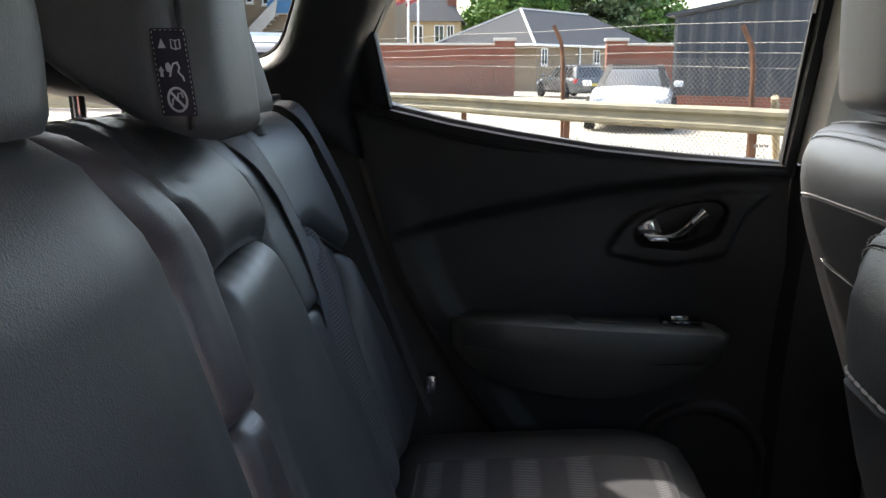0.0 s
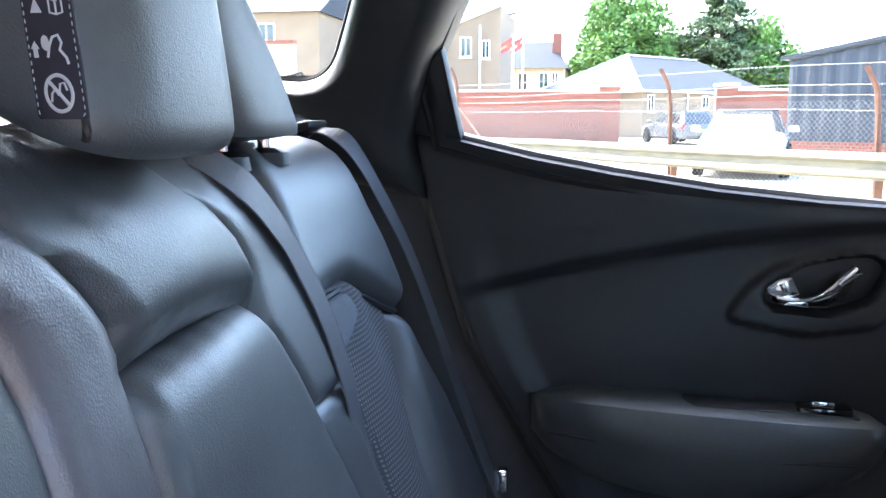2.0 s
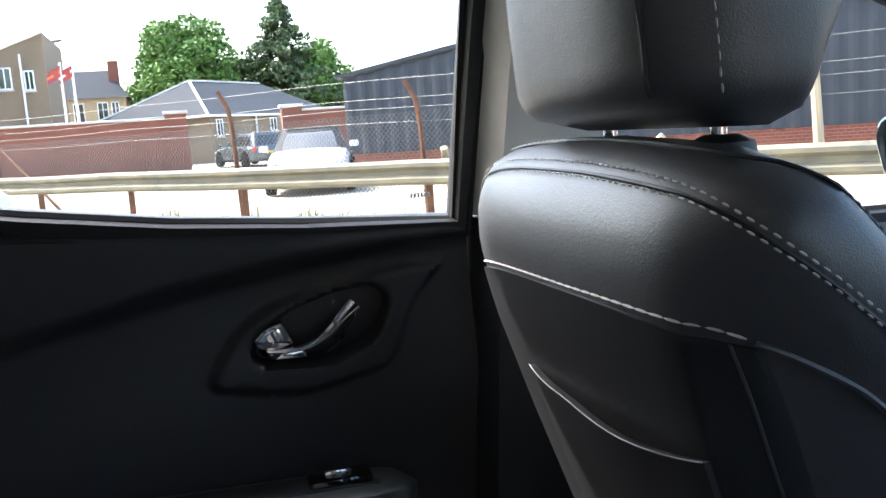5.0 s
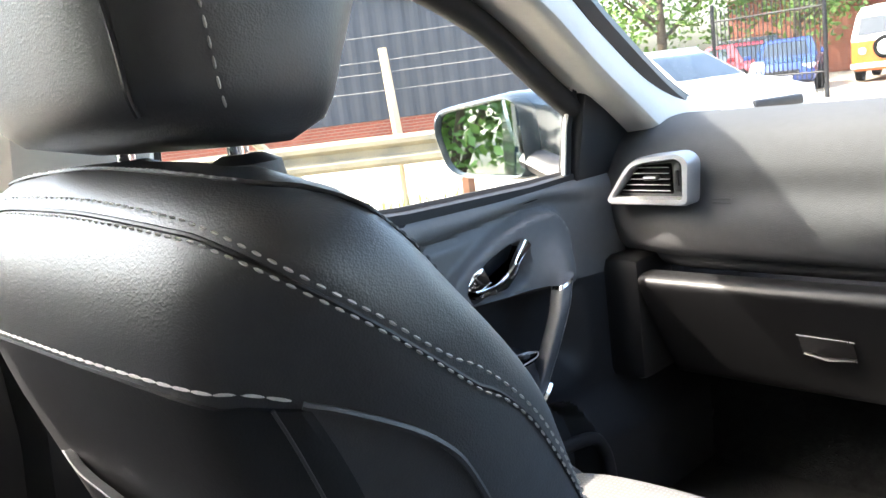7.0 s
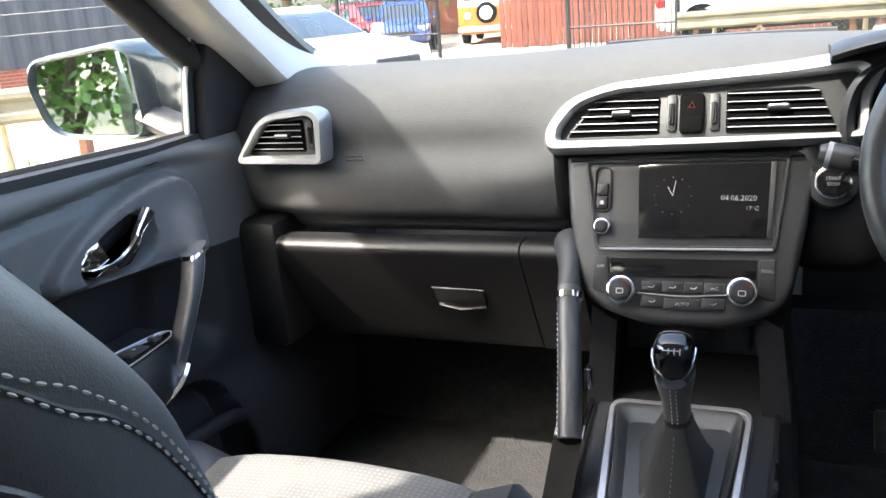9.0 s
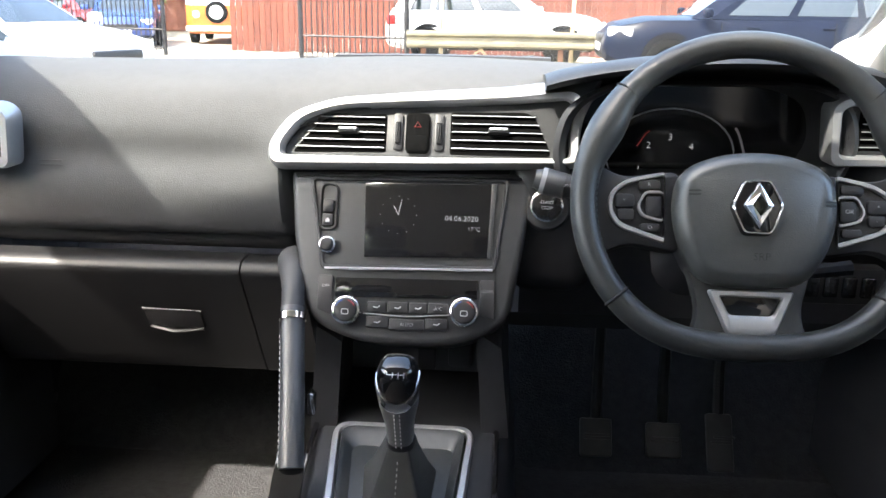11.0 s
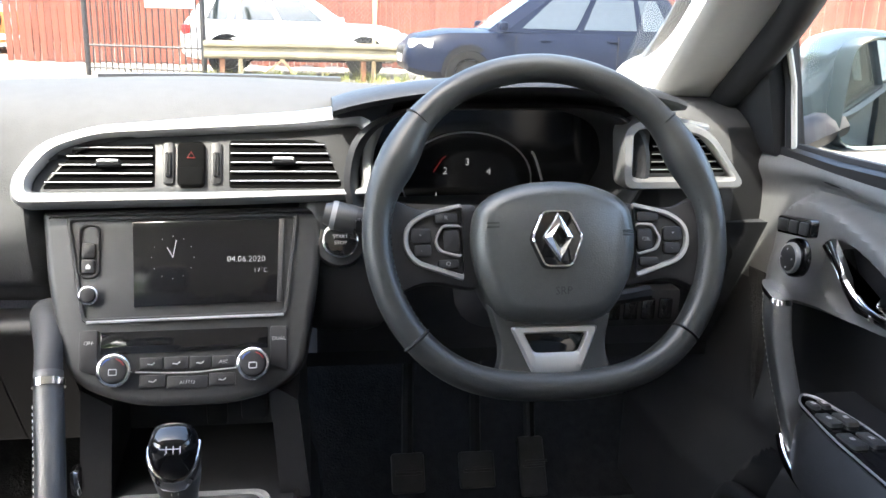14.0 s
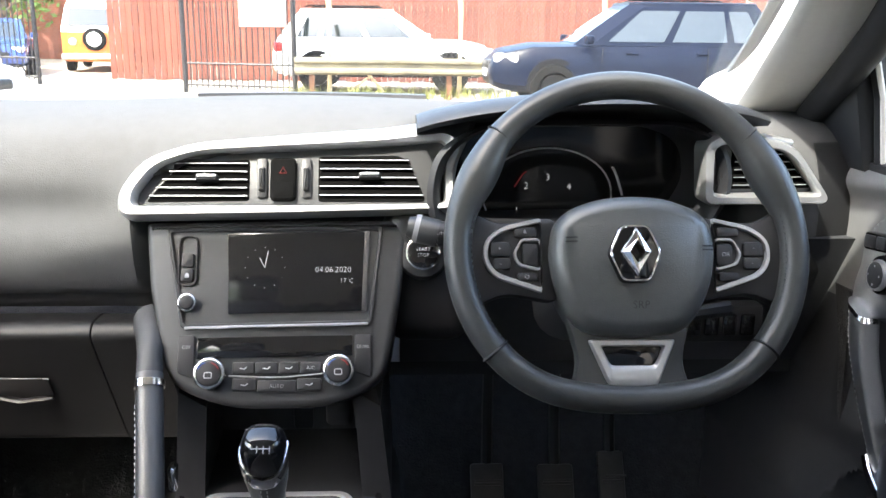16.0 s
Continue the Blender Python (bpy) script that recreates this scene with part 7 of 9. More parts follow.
# ---- outside: materials ----
def brick_mat(name, a, b_, mortar, scale=1.0):
    m = bpy.data.materials.new(name)
    m.use_nodes = True
    n, l = m.node_tree.nodes, m.node_tree.links.new
    bs = n["Principled BSDF"]
    co = n.new("ShaderNodeTexCoord")
    sep, cmb, ad = n.new("ShaderNodeSeparateXYZ"), n.new("ShaderNodeCombineXYZ"), n.new("ShaderNodeMath")
    l(co.outputs["Object"], sep.inputs[0]); l(sep.outputs[0], ad.inputs[0]); l(sep.outputs[1], ad.inputs[1])
    l(ad.outputs[0], cmb.inputs[0]); l(sep.outputs[2], cmb.inputs[1])
    bt = n.new("ShaderNodeTexBrick")
    bt.inputs["Color1"].default_value, bt.inputs["Color2"].default_value, bt.inputs["Mortar"].default_value = (*a, 1), (*b_, 1), (*mortar, 1)
    bt.inputs["Scale"].default_value = 1.0 / scale
    bt.inputs["Brick Width"].default_value, bt.inputs["Row Height"].default_value, bt.inputs["Mortar Size"].default_value = 0.225, 0.075, 0.008
    l(cmb.outputs[0], bt.inputs["Vector"])
    no = n.new("ShaderNodeTexNoise"); no.inputs["Scale"].default_value = 0.8; no.inputs["Detail"].default_value = 6
    l(co.outputs["Object"], no.inputs["Vector"])
    mr = n.new("ShaderNodeMapRange"); mr.inputs["To Min"].default_value, mr.inputs["To Max"].default_value = 0.75, 1.2
    l(no.outputs["Fac"], mr.inputs["Value"])
    hs = n.new("ShaderNodeHueSaturation"); l(bt.outputs["Color"], hs.inputs["Color"]); l(mr.outputs[0], hs.inputs["Value"])
    l(hs.outputs["Color"], bs.inputs["Base Color"])
    bp = n.new("ShaderNodeBump"); bp.inputs["Distance"].default_value = 0.004; l(bt.outputs["Fac"], bp.inputs["Height"]); bp.invert = True
    l(bp.outputs[0], bs.inputs["Normal"])
    bs.inputs["Roughness"].default_value = 0.9
    return m


BRICK_RED = brick_mat("red_brick", (0.235, 0.062, 0.034), (0.185, 0.048, 0.028), (0.23, 0.15, 0.11))
BRICK_BUFF = brick_mat("buff_brick", (0.25, 0.18, 0.11), (0.21, 0.15, 0.092), (0.24, 0.20, 0.15))
BRICK_YELLOW = brick_mat("yellow_brick", (0.45, 0.34, 0.17), (0.40, 0.28, 0.14), (0.4, 0.36, 0.3))
COPING = mat("pale_stone", (0.5, 0.47, 0.42), 0.85, 0, 0.15, 2, 0.3, 60)
SLATE = mat("grey_slate", (0.040, 0.043, 0.050), 0.8, 0, 0.25, 1.5, 0.5, 9, rvar=0.2, spec=0.15)
TILE = mat("brown_roof_tile", (0.12, 0.10, 0.09), 0.8, 0, 0.2, 2, 0.5, 8)
CLAD = mat("dark_blue_grey_cladding", (0.024, 0.029, 0.038), 0.55, 0.0, 0.2, 0.7, 0.2, 20, rvar=0.2)
STEEL = mat("weathered_galvanised_steel", (0.125, 0.125, 0.105), 0.7, 0.15, 0.35, 3, 0.3, 50, alt=(0.23, 0.20, 0.13))
RUST = mat("rusted_steel", (0.14, 0.065, 0.035), 0.85, 0.1, 0.4, 8, 0.4, 80)
WIRE = mat("fence_wire", (0.13, 0.13, 0.13), 0.6, 0.5, 0.2, 20)
TIMBER = mat("pale_fence_timber", (0.42, 0.34, 0.22), 0.85, 0, 0.25, 5, 0.4, 60)
REDWOOD = mat("red_brown_fence_boards", (0.135, 0.038, 0.023), 0.8, 0, 0.3, 2.5, 0.4, 60, random_tint=0.22)
IRON = mat("black_iron", (0.02, 0.02, 0.022), 0.5, 0.3, 0.2, 10)
WHITE_PAINT = mat("white_paint", (0.75, 0.75, 0.74), 0.6, 0, 0.06, 3)
BARK = mat("bark", (0.10, 0.075, 0.05), 0.95, 0, 0.3, 5, 0.8, 20)
LEAF = mat("bright_leaves", (0.075, 0.175, 0.028), 0.7, 0, 0.45, 0.6, alt=(0.17, 0.29, 0.055))
LEAF_DARK = mat("dark_needles", (0.055, 0.10, 0.035), 0.8, 0, 0.4, 0.6, alt=(0.11, 0.15, 0.06))
GRASS = mat("dry_grass", (0.16, 0.17, 0.05), 0.9, 0, 0.4, 2)
BLUE_PAINT = mat("blue_paint", (0.05, 0.16, 0.30), 0.5, 0, 0.1, 3)
TYRE = mat("tyre_rubber", (0.012, 0.012, 0.012), 0.9, 0, 0.2, 20, spec=0.05)
ARCH = mat("black_arch_plastic", (0.010, 0.010, 0.011), 0.8, 0, 0.2, 8, spec=0.05)
ALLOY = mat("silver_alloy", (0.5, 0.5, 0.52), 0.4, 0.25, 0.05, 10)
CARGLASS = mat("tinted_car_glass", (0.020, 0.026, 0.028), 0.04, 0, 0.1, 3, spec=0.8, coat=0.6)
LAMP_RED = mat("red_lamp_lens", (0.5, 0.03, 0.03), 0.15, 0, 0.1, 20)
LAMP_CLEAR = mat("clear_lamp_lens", (0.6, 0.62, 0.65), 0.1, 0.2, 0.05, 20)
PLATE = mat("yellow_plate", (0.65, 0.50, 0.06), 0.5, 0, 0.05, 20)
P_WHITE = mat("white_car_paint", (0.72, 0.72, 0.72), 0.25, 0, 0.04, 2, coat=0.6)
P_NAVY = mat("navy_car_paint", (0.006, 0.009, 0.020), 0.3, 0.0, 0.1, 2, coat=0.0, spec=0.12)
P_BLUE = mat("blue_car_paint", (0.03, 0.07, 0.28), 0.25, 0.3, 0.1, 2, coat=0.8)
P_RED = mat("red_car_paint", (0.30, 0.02, 0.025), 0.25, 0.1, 0.1, 2, coat=0.8)
P_ORANGE = mat("orange_van_paint", (0.62, 0.16, 0.03), 0.3, 0, 0.08, 2, coat=0.6)
P_GREY = mat("grey_car_paint", (0.10, 0.11, 0.12), 0.25, 0.4, 0.1, 2, coat=0.8)


# ---- ground ----
bm = B()
shell(bm, lambda u, v: ((u - 0.5) * abs(u - 0.5) * 3200, (v - 0.5) * abs(v - 0.5) * 3200, 0.015 * math.sin(40 * u) * math.sin(31 * v) * (1 - min(1, abs(u - 0.5) * 4)) - 0.02), 60, 60, (0, 0, -0.3))
tagged(obj("ground", bm, ASPHALT), "pale dusty sunlit concrete car park ground", "ground", kind="structure")


def box_part(name, c, s, m, parent, bev=0.0, rot=None, label=""):
    bm = B(); box(bm, c, s, bev, rot); return part(name, bm, m, parent, label, smooth=bev > 0)


def window_unit(parent, P, a0, b0, a1, b1, bars=1):
    """A white framed window on a wall face that P(a, b, h) sets out."""
    bm = B(); frame_ring(bm, [(a0, b0), (a1, b0), (a1, b1), (a0, b1)], [(a0 + 0.08, b0 + 0.08), (a1 - 0.08, b0 + 0.08), (a1 - 0.08, b1 - 0.08), (a0 + 0.08, b1 - 0.08)], P, 0.05, 0.01)
    w = part("window", bm, WHITE_PAINT, parent, "white framed window", smooth=False)
    bm = B(); prism(bm, [(a0 + 0.05, b0 + 0.05), (a1 - 0.05, b0 + 0.05), (a1 - 0.05, b1 - 0.05), (a0 + 0.05, b1 - 0.05)], P, 0.02); part("pane", bm, CARGLASS, w, smooth=False)
    for k in range(bars):
        a = a0 + (a1 - a0) * (k + 1) / (bars + 1)
        bm = B(); prism(bm, [(a - 0.03, b0), (a + 0.03, b0), (a + 0.03, b1), (a - 0.03, b1)], P, 0.045); part("mullion", bm, WHITE_PAINT, w, smooth=False)
    bm = B(); prism(bm, [(a0 - 0.06, b0 - 0.09), (a1 + 0.06, b0 - 0.09), (a1 + 0.06, b0), (a0 - 0.06, b0)], P, 0.09); part("sill", bm, COPING, w, smooth=False)
    return w


def solid(bm, pts_bottom, pts_top):
    loft(bm, [pts_bottom, pts_top])


# ---- red brick boundary walls ----
def brick_wall(y0, y1, pier_at, x=-41.0, h=2.36):
    w = thing("brick_wall", "red brick boundary wall with pale stone coping", "wall", "boundary walls", at=(x, (y0 + y1) / 2, 0))
    box_part("wall_body", (x - 0.15, (y0 + y1) / 2, h / 2), (0.3, y1 - y0, h), BRICK_RED, w)
    box_part("coping", (x - 0.15, (y0 + y1) / 2, h + 0.05), (0.42, y1 - y0, 0.11), COPING, w, 0.02)
    box_part("pier", (x - 0.1, pier_at, (h + 0.2) / 2), (0.62, 0.95, h + 0.2), BRICK_RED, w)
    box_part("pier_cap", (x - 0.1, pier_at, h + 0.27), (0.78, 1.10, 0.14), COPING, w, 0.03)


brick_wall(-9.6, 0.55, 0.08)
brick_wall(4.9, 16.0, 5.35)


# ---- low house with a hipped slate roof ----
def low_house():
    h = thing("low_house", "single storey buff brick building with a hipped grey slate roof", "building", at=(-54, 2, 0))
    C, D, E = Vector((-50.0, 2.0)), Vector((-62.0, 11.2)), Vector((-54.0, -4.0))
    Fp = D + (E - C)
    q = [C, D, Fp, E]
    bm = B(); solid(bm, [(p.x, p.y, 0) for p in q], [(p.x, p.y, 2.75) for p in q]); part("wall", bm, BRICK_BUFF, h, smooth=False)
    cen = (C + D + E + Fp) / 4
    eave = [(p + (p - cen).normalized() * 0.5) for p in q]
    along = (D - C).normalized()
    r0, r1 = (C + E) / 2 + along * 3.6, (D + Fp) / 2 - along * 3.6
    R0, R1 = (r0.x, r0.y, 4.95), (r1.x, r1.y, 4.95)
    e = [(p.x, p.y, 2.68) for p in eave]
    bm = B()
    vs = [bm.verts.new(p) for p in e + [R0, R1]]
    for f_ in ((0, 1, 5, 4), (2, 3, 4, 5), (3, 0, 4), (1, 2, 5), (0, 3, 2, 1)):
        bm.faces.new([vs[k] for k in f_])
    part("roof", bm, SLATE, h, "grey slate hipped roof", smooth=False)
    bm = B()
    for a, b in ((R0, R1), (e[0], R0), (e[3], R0)):
        tube(bm, [a, b], 0.09, 6)
    part("ridge_tiles", bm, COPING, h)
    bm = B()
    for i in range(4):
        a, b = Vector(e[i]), Vector(e[(i + 1) % 4])
        tube(bm, [a + Vector((0, 0, -0.05)), b + Vector((0, 0, -0.05))], 0.08, 6)
    part("gutter", bm, WHITE_PAINT, h)
    dv = (E - C).normalized()
    P = lambda a, b, hh: Vector((C.x, C.y, 0)) + Vector((along.x, along.y, 0)) * a + Vector((0, 0, b)) + Vector((-dv.x, -dv.y, 0)) * hh
    window_unit(h, P, 0.5, 1.45, 1.15, 2.45, 1)
    window_unit(h, P, 6.3, 1.6, 7.1, 2.45, 1)
    bm = B(); tube(bm, [P(4.6, 0, 0.08), P(4.6, 2.7, 0.08)], 0.06, 6); part("downpipe", bm, WHITE_PAINT, h)


low_house()


# ---- two storey brown building with outside stairs ----
def brown_building():
    h = thing("brown_building", "two storey brown brick building with pitched tile roof and outside stairs", "building", at=(-54, -12, 0))
    x = -52.0
    bm = B(); solid(bm, [(x, -9.55, 0), (x, -6.4, 0), (x - 9, -6.4, 0), (x - 9, -9.55, 0)], [(x, -9.55, 6.55), (x, -6.4, 7.80), (x - 9, -6.4, 7.80), (x - 9, -9.55, 6.55)]); part("wall", bm, BRICK_BUFF, h, smooth=False)
    bm = B(); solid(bm, [(x - 1.5, -12.6, 0), (x - 1.5, -9.55, 0), (x - 9, -9.55, 0), (x - 9, -12.6, 0)], [(x - 1.5, -12.6, 6.2), (x - 1.5, -9.55, 6.4), (x - 9, -9.55, 6.4), (x - 9, -12.6, 6.2)]); part("wall", bm, BRICK_BUFF, h, smooth=False)
    bm = B(); solid(bm, [(x, -27, 0), (x, -12.6, 0), (x - 9, -12.6, 0), (x - 9, -27, 0)], [(x, -27, 6.95), (x, -12.6, 6.95), (x - 9, -12.6, 6.95), (x - 9, -27, 6.95)]); part("wall", bm, BRICK_BUFF, h, smooth=False)
    bm = B(); solid(bm, [(x - 1.1, -17.2, 6.35), (x - 1.1, -9.5, 6.45), (x - 9.2, -6.3, 8.3), (x - 9.2, -17.2, 8.0)], [(x - 1.1, -17.2, 6.50), (x - 1.1, -9.5, 6.62), (x - 9.2, -6.3, 8.45), (x - 9.2, -17.2, 8.15)]); part("roof", bm, TILE, h, "brown tiled roof", smooth=False)
    bm = B(); tube(bm, [(x + 0.06, -9.7, 6.56), (x + 0.06, -6.3, 7.86)], 0.12, 6); part("verge_board", bm, WHITE_PAINT, h)
    box_part("parapet", (x - 0.1, -19.8, 7.0), (0.3, 14.4, 0.12), COPING, h)
    P = lambda a, b, hh: (x + hh, a, b)
    for a0, b0, a1, b1 in ((-8.87, 4.75, -8.15, 5.95), (-7.55, 4.65, -7.02, 5.75), (-15.85, 5.1, -15.05, 6.2), (-14.5, 5.0, -13.7, 6.1), (-20.5, 5.0, -19.5, 6.0), (-23.5, 5.0, -22.5, 6.0), (-18.5, 1.6, -17.2, 2.8), (-22, 1.6, -20.7, 2.8)):
        window_unit(h, P, a0, b0, a1, b1, 1)
    P2 = lambda a, b, hh: (x - 1.5 + hh, a, b)
    window_unit(h, P2, -12.5, 4.8, -11.9, 6.0, 1)
    for yy, z0, z1 in ((-11.3, 2.5, 7.6), (-10.4, 2.5, 6.2), (-7.6, 2.8, 6.6)):
        bm = B(); tube(bm, [(x + 0.3, yy, z0), (x + 0.3, yy, z1)], 0.06, 6); part("pipe", bm, WHITE_PAINT, h)
    # stair
    st = box_part("stair_landing", (x - 0.5, -12.9, 4.5), (1.6, 1.6, 0.15), COPING, h)
    bm = B(); solid(bm, [(x + 0.5, -13.6, 4.3), (x + 0.6, -13.6, 4.3), (x + 0.6, -15.9, 1.9), (x + 0.5, -15.9, 1.9)], [(x + 0.5, -13.4, 5.4), (x + 0.6, -13.4, 5.4), (x + 0.6, -15.9, 3.0), (x + 0.5, -15.9, 3.0)]); part("stair_rail", bm, COPING, h, smooth=False)
    for k in range(10):
        box_part("step", (x, -13.6 - 0.24 * k, 4.35 - 0.24 * k), (1.0, 0.28, 0.06), COPING, h)
    bm = B(); solid(bm, [(x + 0.35, -14.1, 4.5), (x + 0.4, -14.1, 4.5), (x + 0.4, -12.6, 4.5), (x + 0.35, -12.6, 4.5)], [(x + 0.35, -14.1, 5.2), (x + 0.4, -14.1, 5.2), (x + 0.4, -12.6, 5.5), (x + 0.35, -12.6, 5.5)]); part("blue_screen", bm, BLUE_PAINT, h, "blue stair screen", smooth=False)


brown_building()


# ---- terrace seen through the quarter window ----
def terrace():
    h = thing("terrace_house", "pale brick terrace with slate roof, chimney and white windows", "building", at=(-45, -27, 0))
    x = -45.0
    bm = B(); solid(bm, [(x, -40, 0), (x, -15.5, 0), (x - 8, -15.5, 0), (x - 8, -40, 0)], [(x, -40, 6.9), (x, -15.5, 6.9), (x - 8, -15.5, 6.9), (x - 8, -40, 6.9)]); part("wall", bm, BRICK_BUFF, h, smooth=False)
    bm = B(); solid(bm, [(x + 0.3, -40, 6.8), (x + 0.3, -15.3, 6.8), (x - 8.3, -15.3, 6.8), (x - 8.3, -40, 6.8)], [(x - 3.5, -40, 8.5), (x - 3.5, -15.3, 8.5), (x - 4.5, -15.3, 8.5), (x - 4.5, -40, 8.5)]); part("roof", bm, SLATE, h, smooth=False)
    for y in (-25.4, -33):
        bm = B(); box(bm, (x - 3.8, y, 7.9), (0.8, 1.0, 2.8)); c = part("chimney", bm, BRICK_BUFF, h, smooth=False)
        for k in (-0.25, 0.25):
            bm = B(); tube(bm, [(x - 3.8, y + k, 9.2), (x - 3.8, y + k, 9.7)], 0.13, 8); part("chimney_pot", bm, RUST, c)
    P = lambda a, b, hh: (x + hh, a, b)
    for a0, a1 in ((-30.2, -28.4), (-25.7, -24.4), (-24.0, -23.3), (-21.5, -20.9), (-19, -18)):
        window_unit(h, P, a0, 5.25, a1, 6.25, 1)
    w = thing("brick_wall", "low weathered brick yard wall with red coping", "wall", "boundary walls", at=(-26, -19, 0))
    box_part("wall_body", (-26, -19, 1.75), (0.3, 18, 3.5), BRICK_YELLOW, w)
    box_part("coping", (-26, -19, 3.55), (0.4, 18, 0.12), BRICK_RED, w)


terrace()


# ---- old house with bay windows and chimney ----
def old_house():
    h = thing("old_house", "old yellow brick house with slate roof and tall chimney", "building", at=(-70, -6, 0))
    x = -70.0
    bm = B(); solid(bm, [(x, -12, 0), (x, -3.2, 0), (x - 7, -3.2, 0), (x - 7, -12, 0)], [(x, -12, 5.1), (x, -3.2, 5.1), (x - 7, -3.2, 5.1), (x - 7, -12, 5.1)]); part("wall", bm, BRICK_YELLOW, h, smooth=False)
    bm = B(); solid(bm, [(x + 0.3, -12.3, 5.0), (x + 0.3, -2.9, 5.0), (x - 7.3, -2.9, 5.0), (x - 7.3, -12.3, 5.0)], [(x - 3, -12.3, 7.3), (x - 3, -4.4, 7.3), (x - 4, -4.4, 7.3), (x - 4, -12.3, 7.3)]); part("roof", bm, SLATE, h, smooth=False)
    box_part("chimney", (x - 2, -3.95, 6.6), (0.8, 0.75, 2.6), BRICK_RED, h)
    P = lambda a, b, hh: (x + hh, a, b)
    for a0, a1 in ((-8.4, -7.6), (-7.0, -6.2), (-5.3, -4.5), (-4.3, -3.7), (-10.5, -9.7)):
        window_unit(h, P, a0, 3.0, a1, 4.7, 1)


old_house()


def flag_pole(y, colours):
    f_ = thing("flag_pole", "white flag pole with a small hanging flag", "flag pole", "flag poles", at=(-45, y, 0))
    bm = B(); tube(bm, [(-45, y, 0), (-45, y, 5.45)], 0.06, 8); part("pole", bm, WHITE_PAINT, f_)
    bm = B(); shell(bm, lambda u, v: (-44.95 + 0.08 * math.sin(5 * u + 2 * v), y - 0.62 * u, 5.3 - 0.55 * v - 0.35 * u), 8, 6, (0.01, 0, 0)); fl = part("flag", bm, colours[0], f_, "plain coloured flag")
    bm = B(); shell(bm, lambda u, v: (-44.92 + 0.08 * math.sin(5 * u + 2), y - 0.62 * u, 5.08 - 0.12 * v - 0.35 * u), 8, 2, (0.02, 0, 0)); part("flag_band", bm, colours[1], fl)


flag_pole(-4.93, (P_RED, P_ORANGE))
flag_pole(-4.41, (P_RED, WHITE_PAINT))


# ---- trees ----
def leaf_cloud(bm, blobs, n, size, rng, squash=1.0):
    for c, r in blobs:
        k = max(20, int(n * r * r))
        for _ in range(k):
            d = Vector((rng.gauss(0, 1), rng.gauss(0, 1), rng.gauss(0, 1))).normalized()
            p = Vector(c) + Vector((d.x * r, d.y * r, d.z * r * squash)) * (0.55 + 0.5 * rng.random() ** 0.5)
            s = size * (0.6 + 0.8 * rng.random())
            a = Vector((rng.gauss(0, 1), rng.gauss(0, 1), rng.gauss(0, 0.7))).normalized()
            b = a.cross(Vector((rng.gauss(0, 1), rng.gauss(0, 1), rng.gauss(0, 1)))).normalized()
            v = [bm.verts.new(p + a * s * q + b * s * w) for q, w in ((-0.5, 0), (0, -0.28), (0.5, 0), (0, 0.28))]
            bm.faces.new(v)


def broad_tree(x, y, h, w, seed, size=0.40, density=85, label="broad leafy green tree in full summer leaf"):
    rng = random.Random(seed)
    t = thing("tree", label, "tree", "trees", at=(x, y, 0))
    bm = B(); tube(bm, [(x, y, 0), (x + 0.1, y, h * 0.25), (x, y + 0.2, h * 0.55)], [0.035 * h, 0.025 * h, 0.012 * h], 9)
    for k in range(7):
        a = rng.random() * 6.28
        z = h * (0.25 + 0.05 * k)
        tube(bm, [(x, y, z), (x + w * 0.2 * math.cos(a), y + w * 0.2 * math.sin(a), z + h * 0.14), (x + w * 0.36 * math.cos(a), y + w * 0.36 * math.sin(a), z + h * 0.24)], [0.012 * h, 0.007 * h, 0.003 * h], 6)
    part("trunk", bm, BARK, t)
    blobs = []
    for _ in range(46):
        a, v = rng.random() * 6.28, rng.random()
        z = h * (0.30 + 0.64 * v)
        rad = w * 0.5 * math.sin(math.pi * (0.15 + 0.80 * v)) ** 0.7 * (0.35 + 0.65 * rng.random())
        blobs.append(((x + rad * math.cos(a), y + rad * math.sin(a), z), w * (0.10 + 0.09 * rng.random())))
    bm = B(); leaf_cloud(bm, blobs, density, size, rng, 0.85); part("crown", bm, LEAF, t, smooth=False)


def conifer(x, y, h, w, seed):
    rng = random.Random(seed)
    t = thing("tree", "tall dark green conifer with drooping branches", "tree", "trees", at=(x, y, 0))
    bm = B(); tube(bm, [(x, y, 0), (x, y, h * 0.97)], [0.03 * h, 0.004 * h], 8)
    blobs = []
    for k in range(30):
        v = k / 29
        z = h * (0.22 + 0.76 * v)
        for _ in range(5):
            a = rng.random() * 6.28
            L = w * 0.5 * (1 - v) ** 0.75 * (0.55 + 0.55 * rng.random())
            e = (x + L * math.cos(a), y + L * math.sin(a), z - 0.12 * L)
            tube(bm, [(x, y, z), e], [0.05, 0.02], 4)
            for q in (0.45, 0.75, 1.0):
                blobs.append(((x + (e[0] - x) * q, y + (e[1] - y) * q, z + (e[2] - z) * q), 0.35 + 0.55 * (1 - v)))
    part("trunk", bm, BARK, t)
    bm = B(); leaf_cloud(bm, blobs, 110, 0.36, rng, 0.5); part("crown", bm, LEAF_DARK, t, smooth=False)


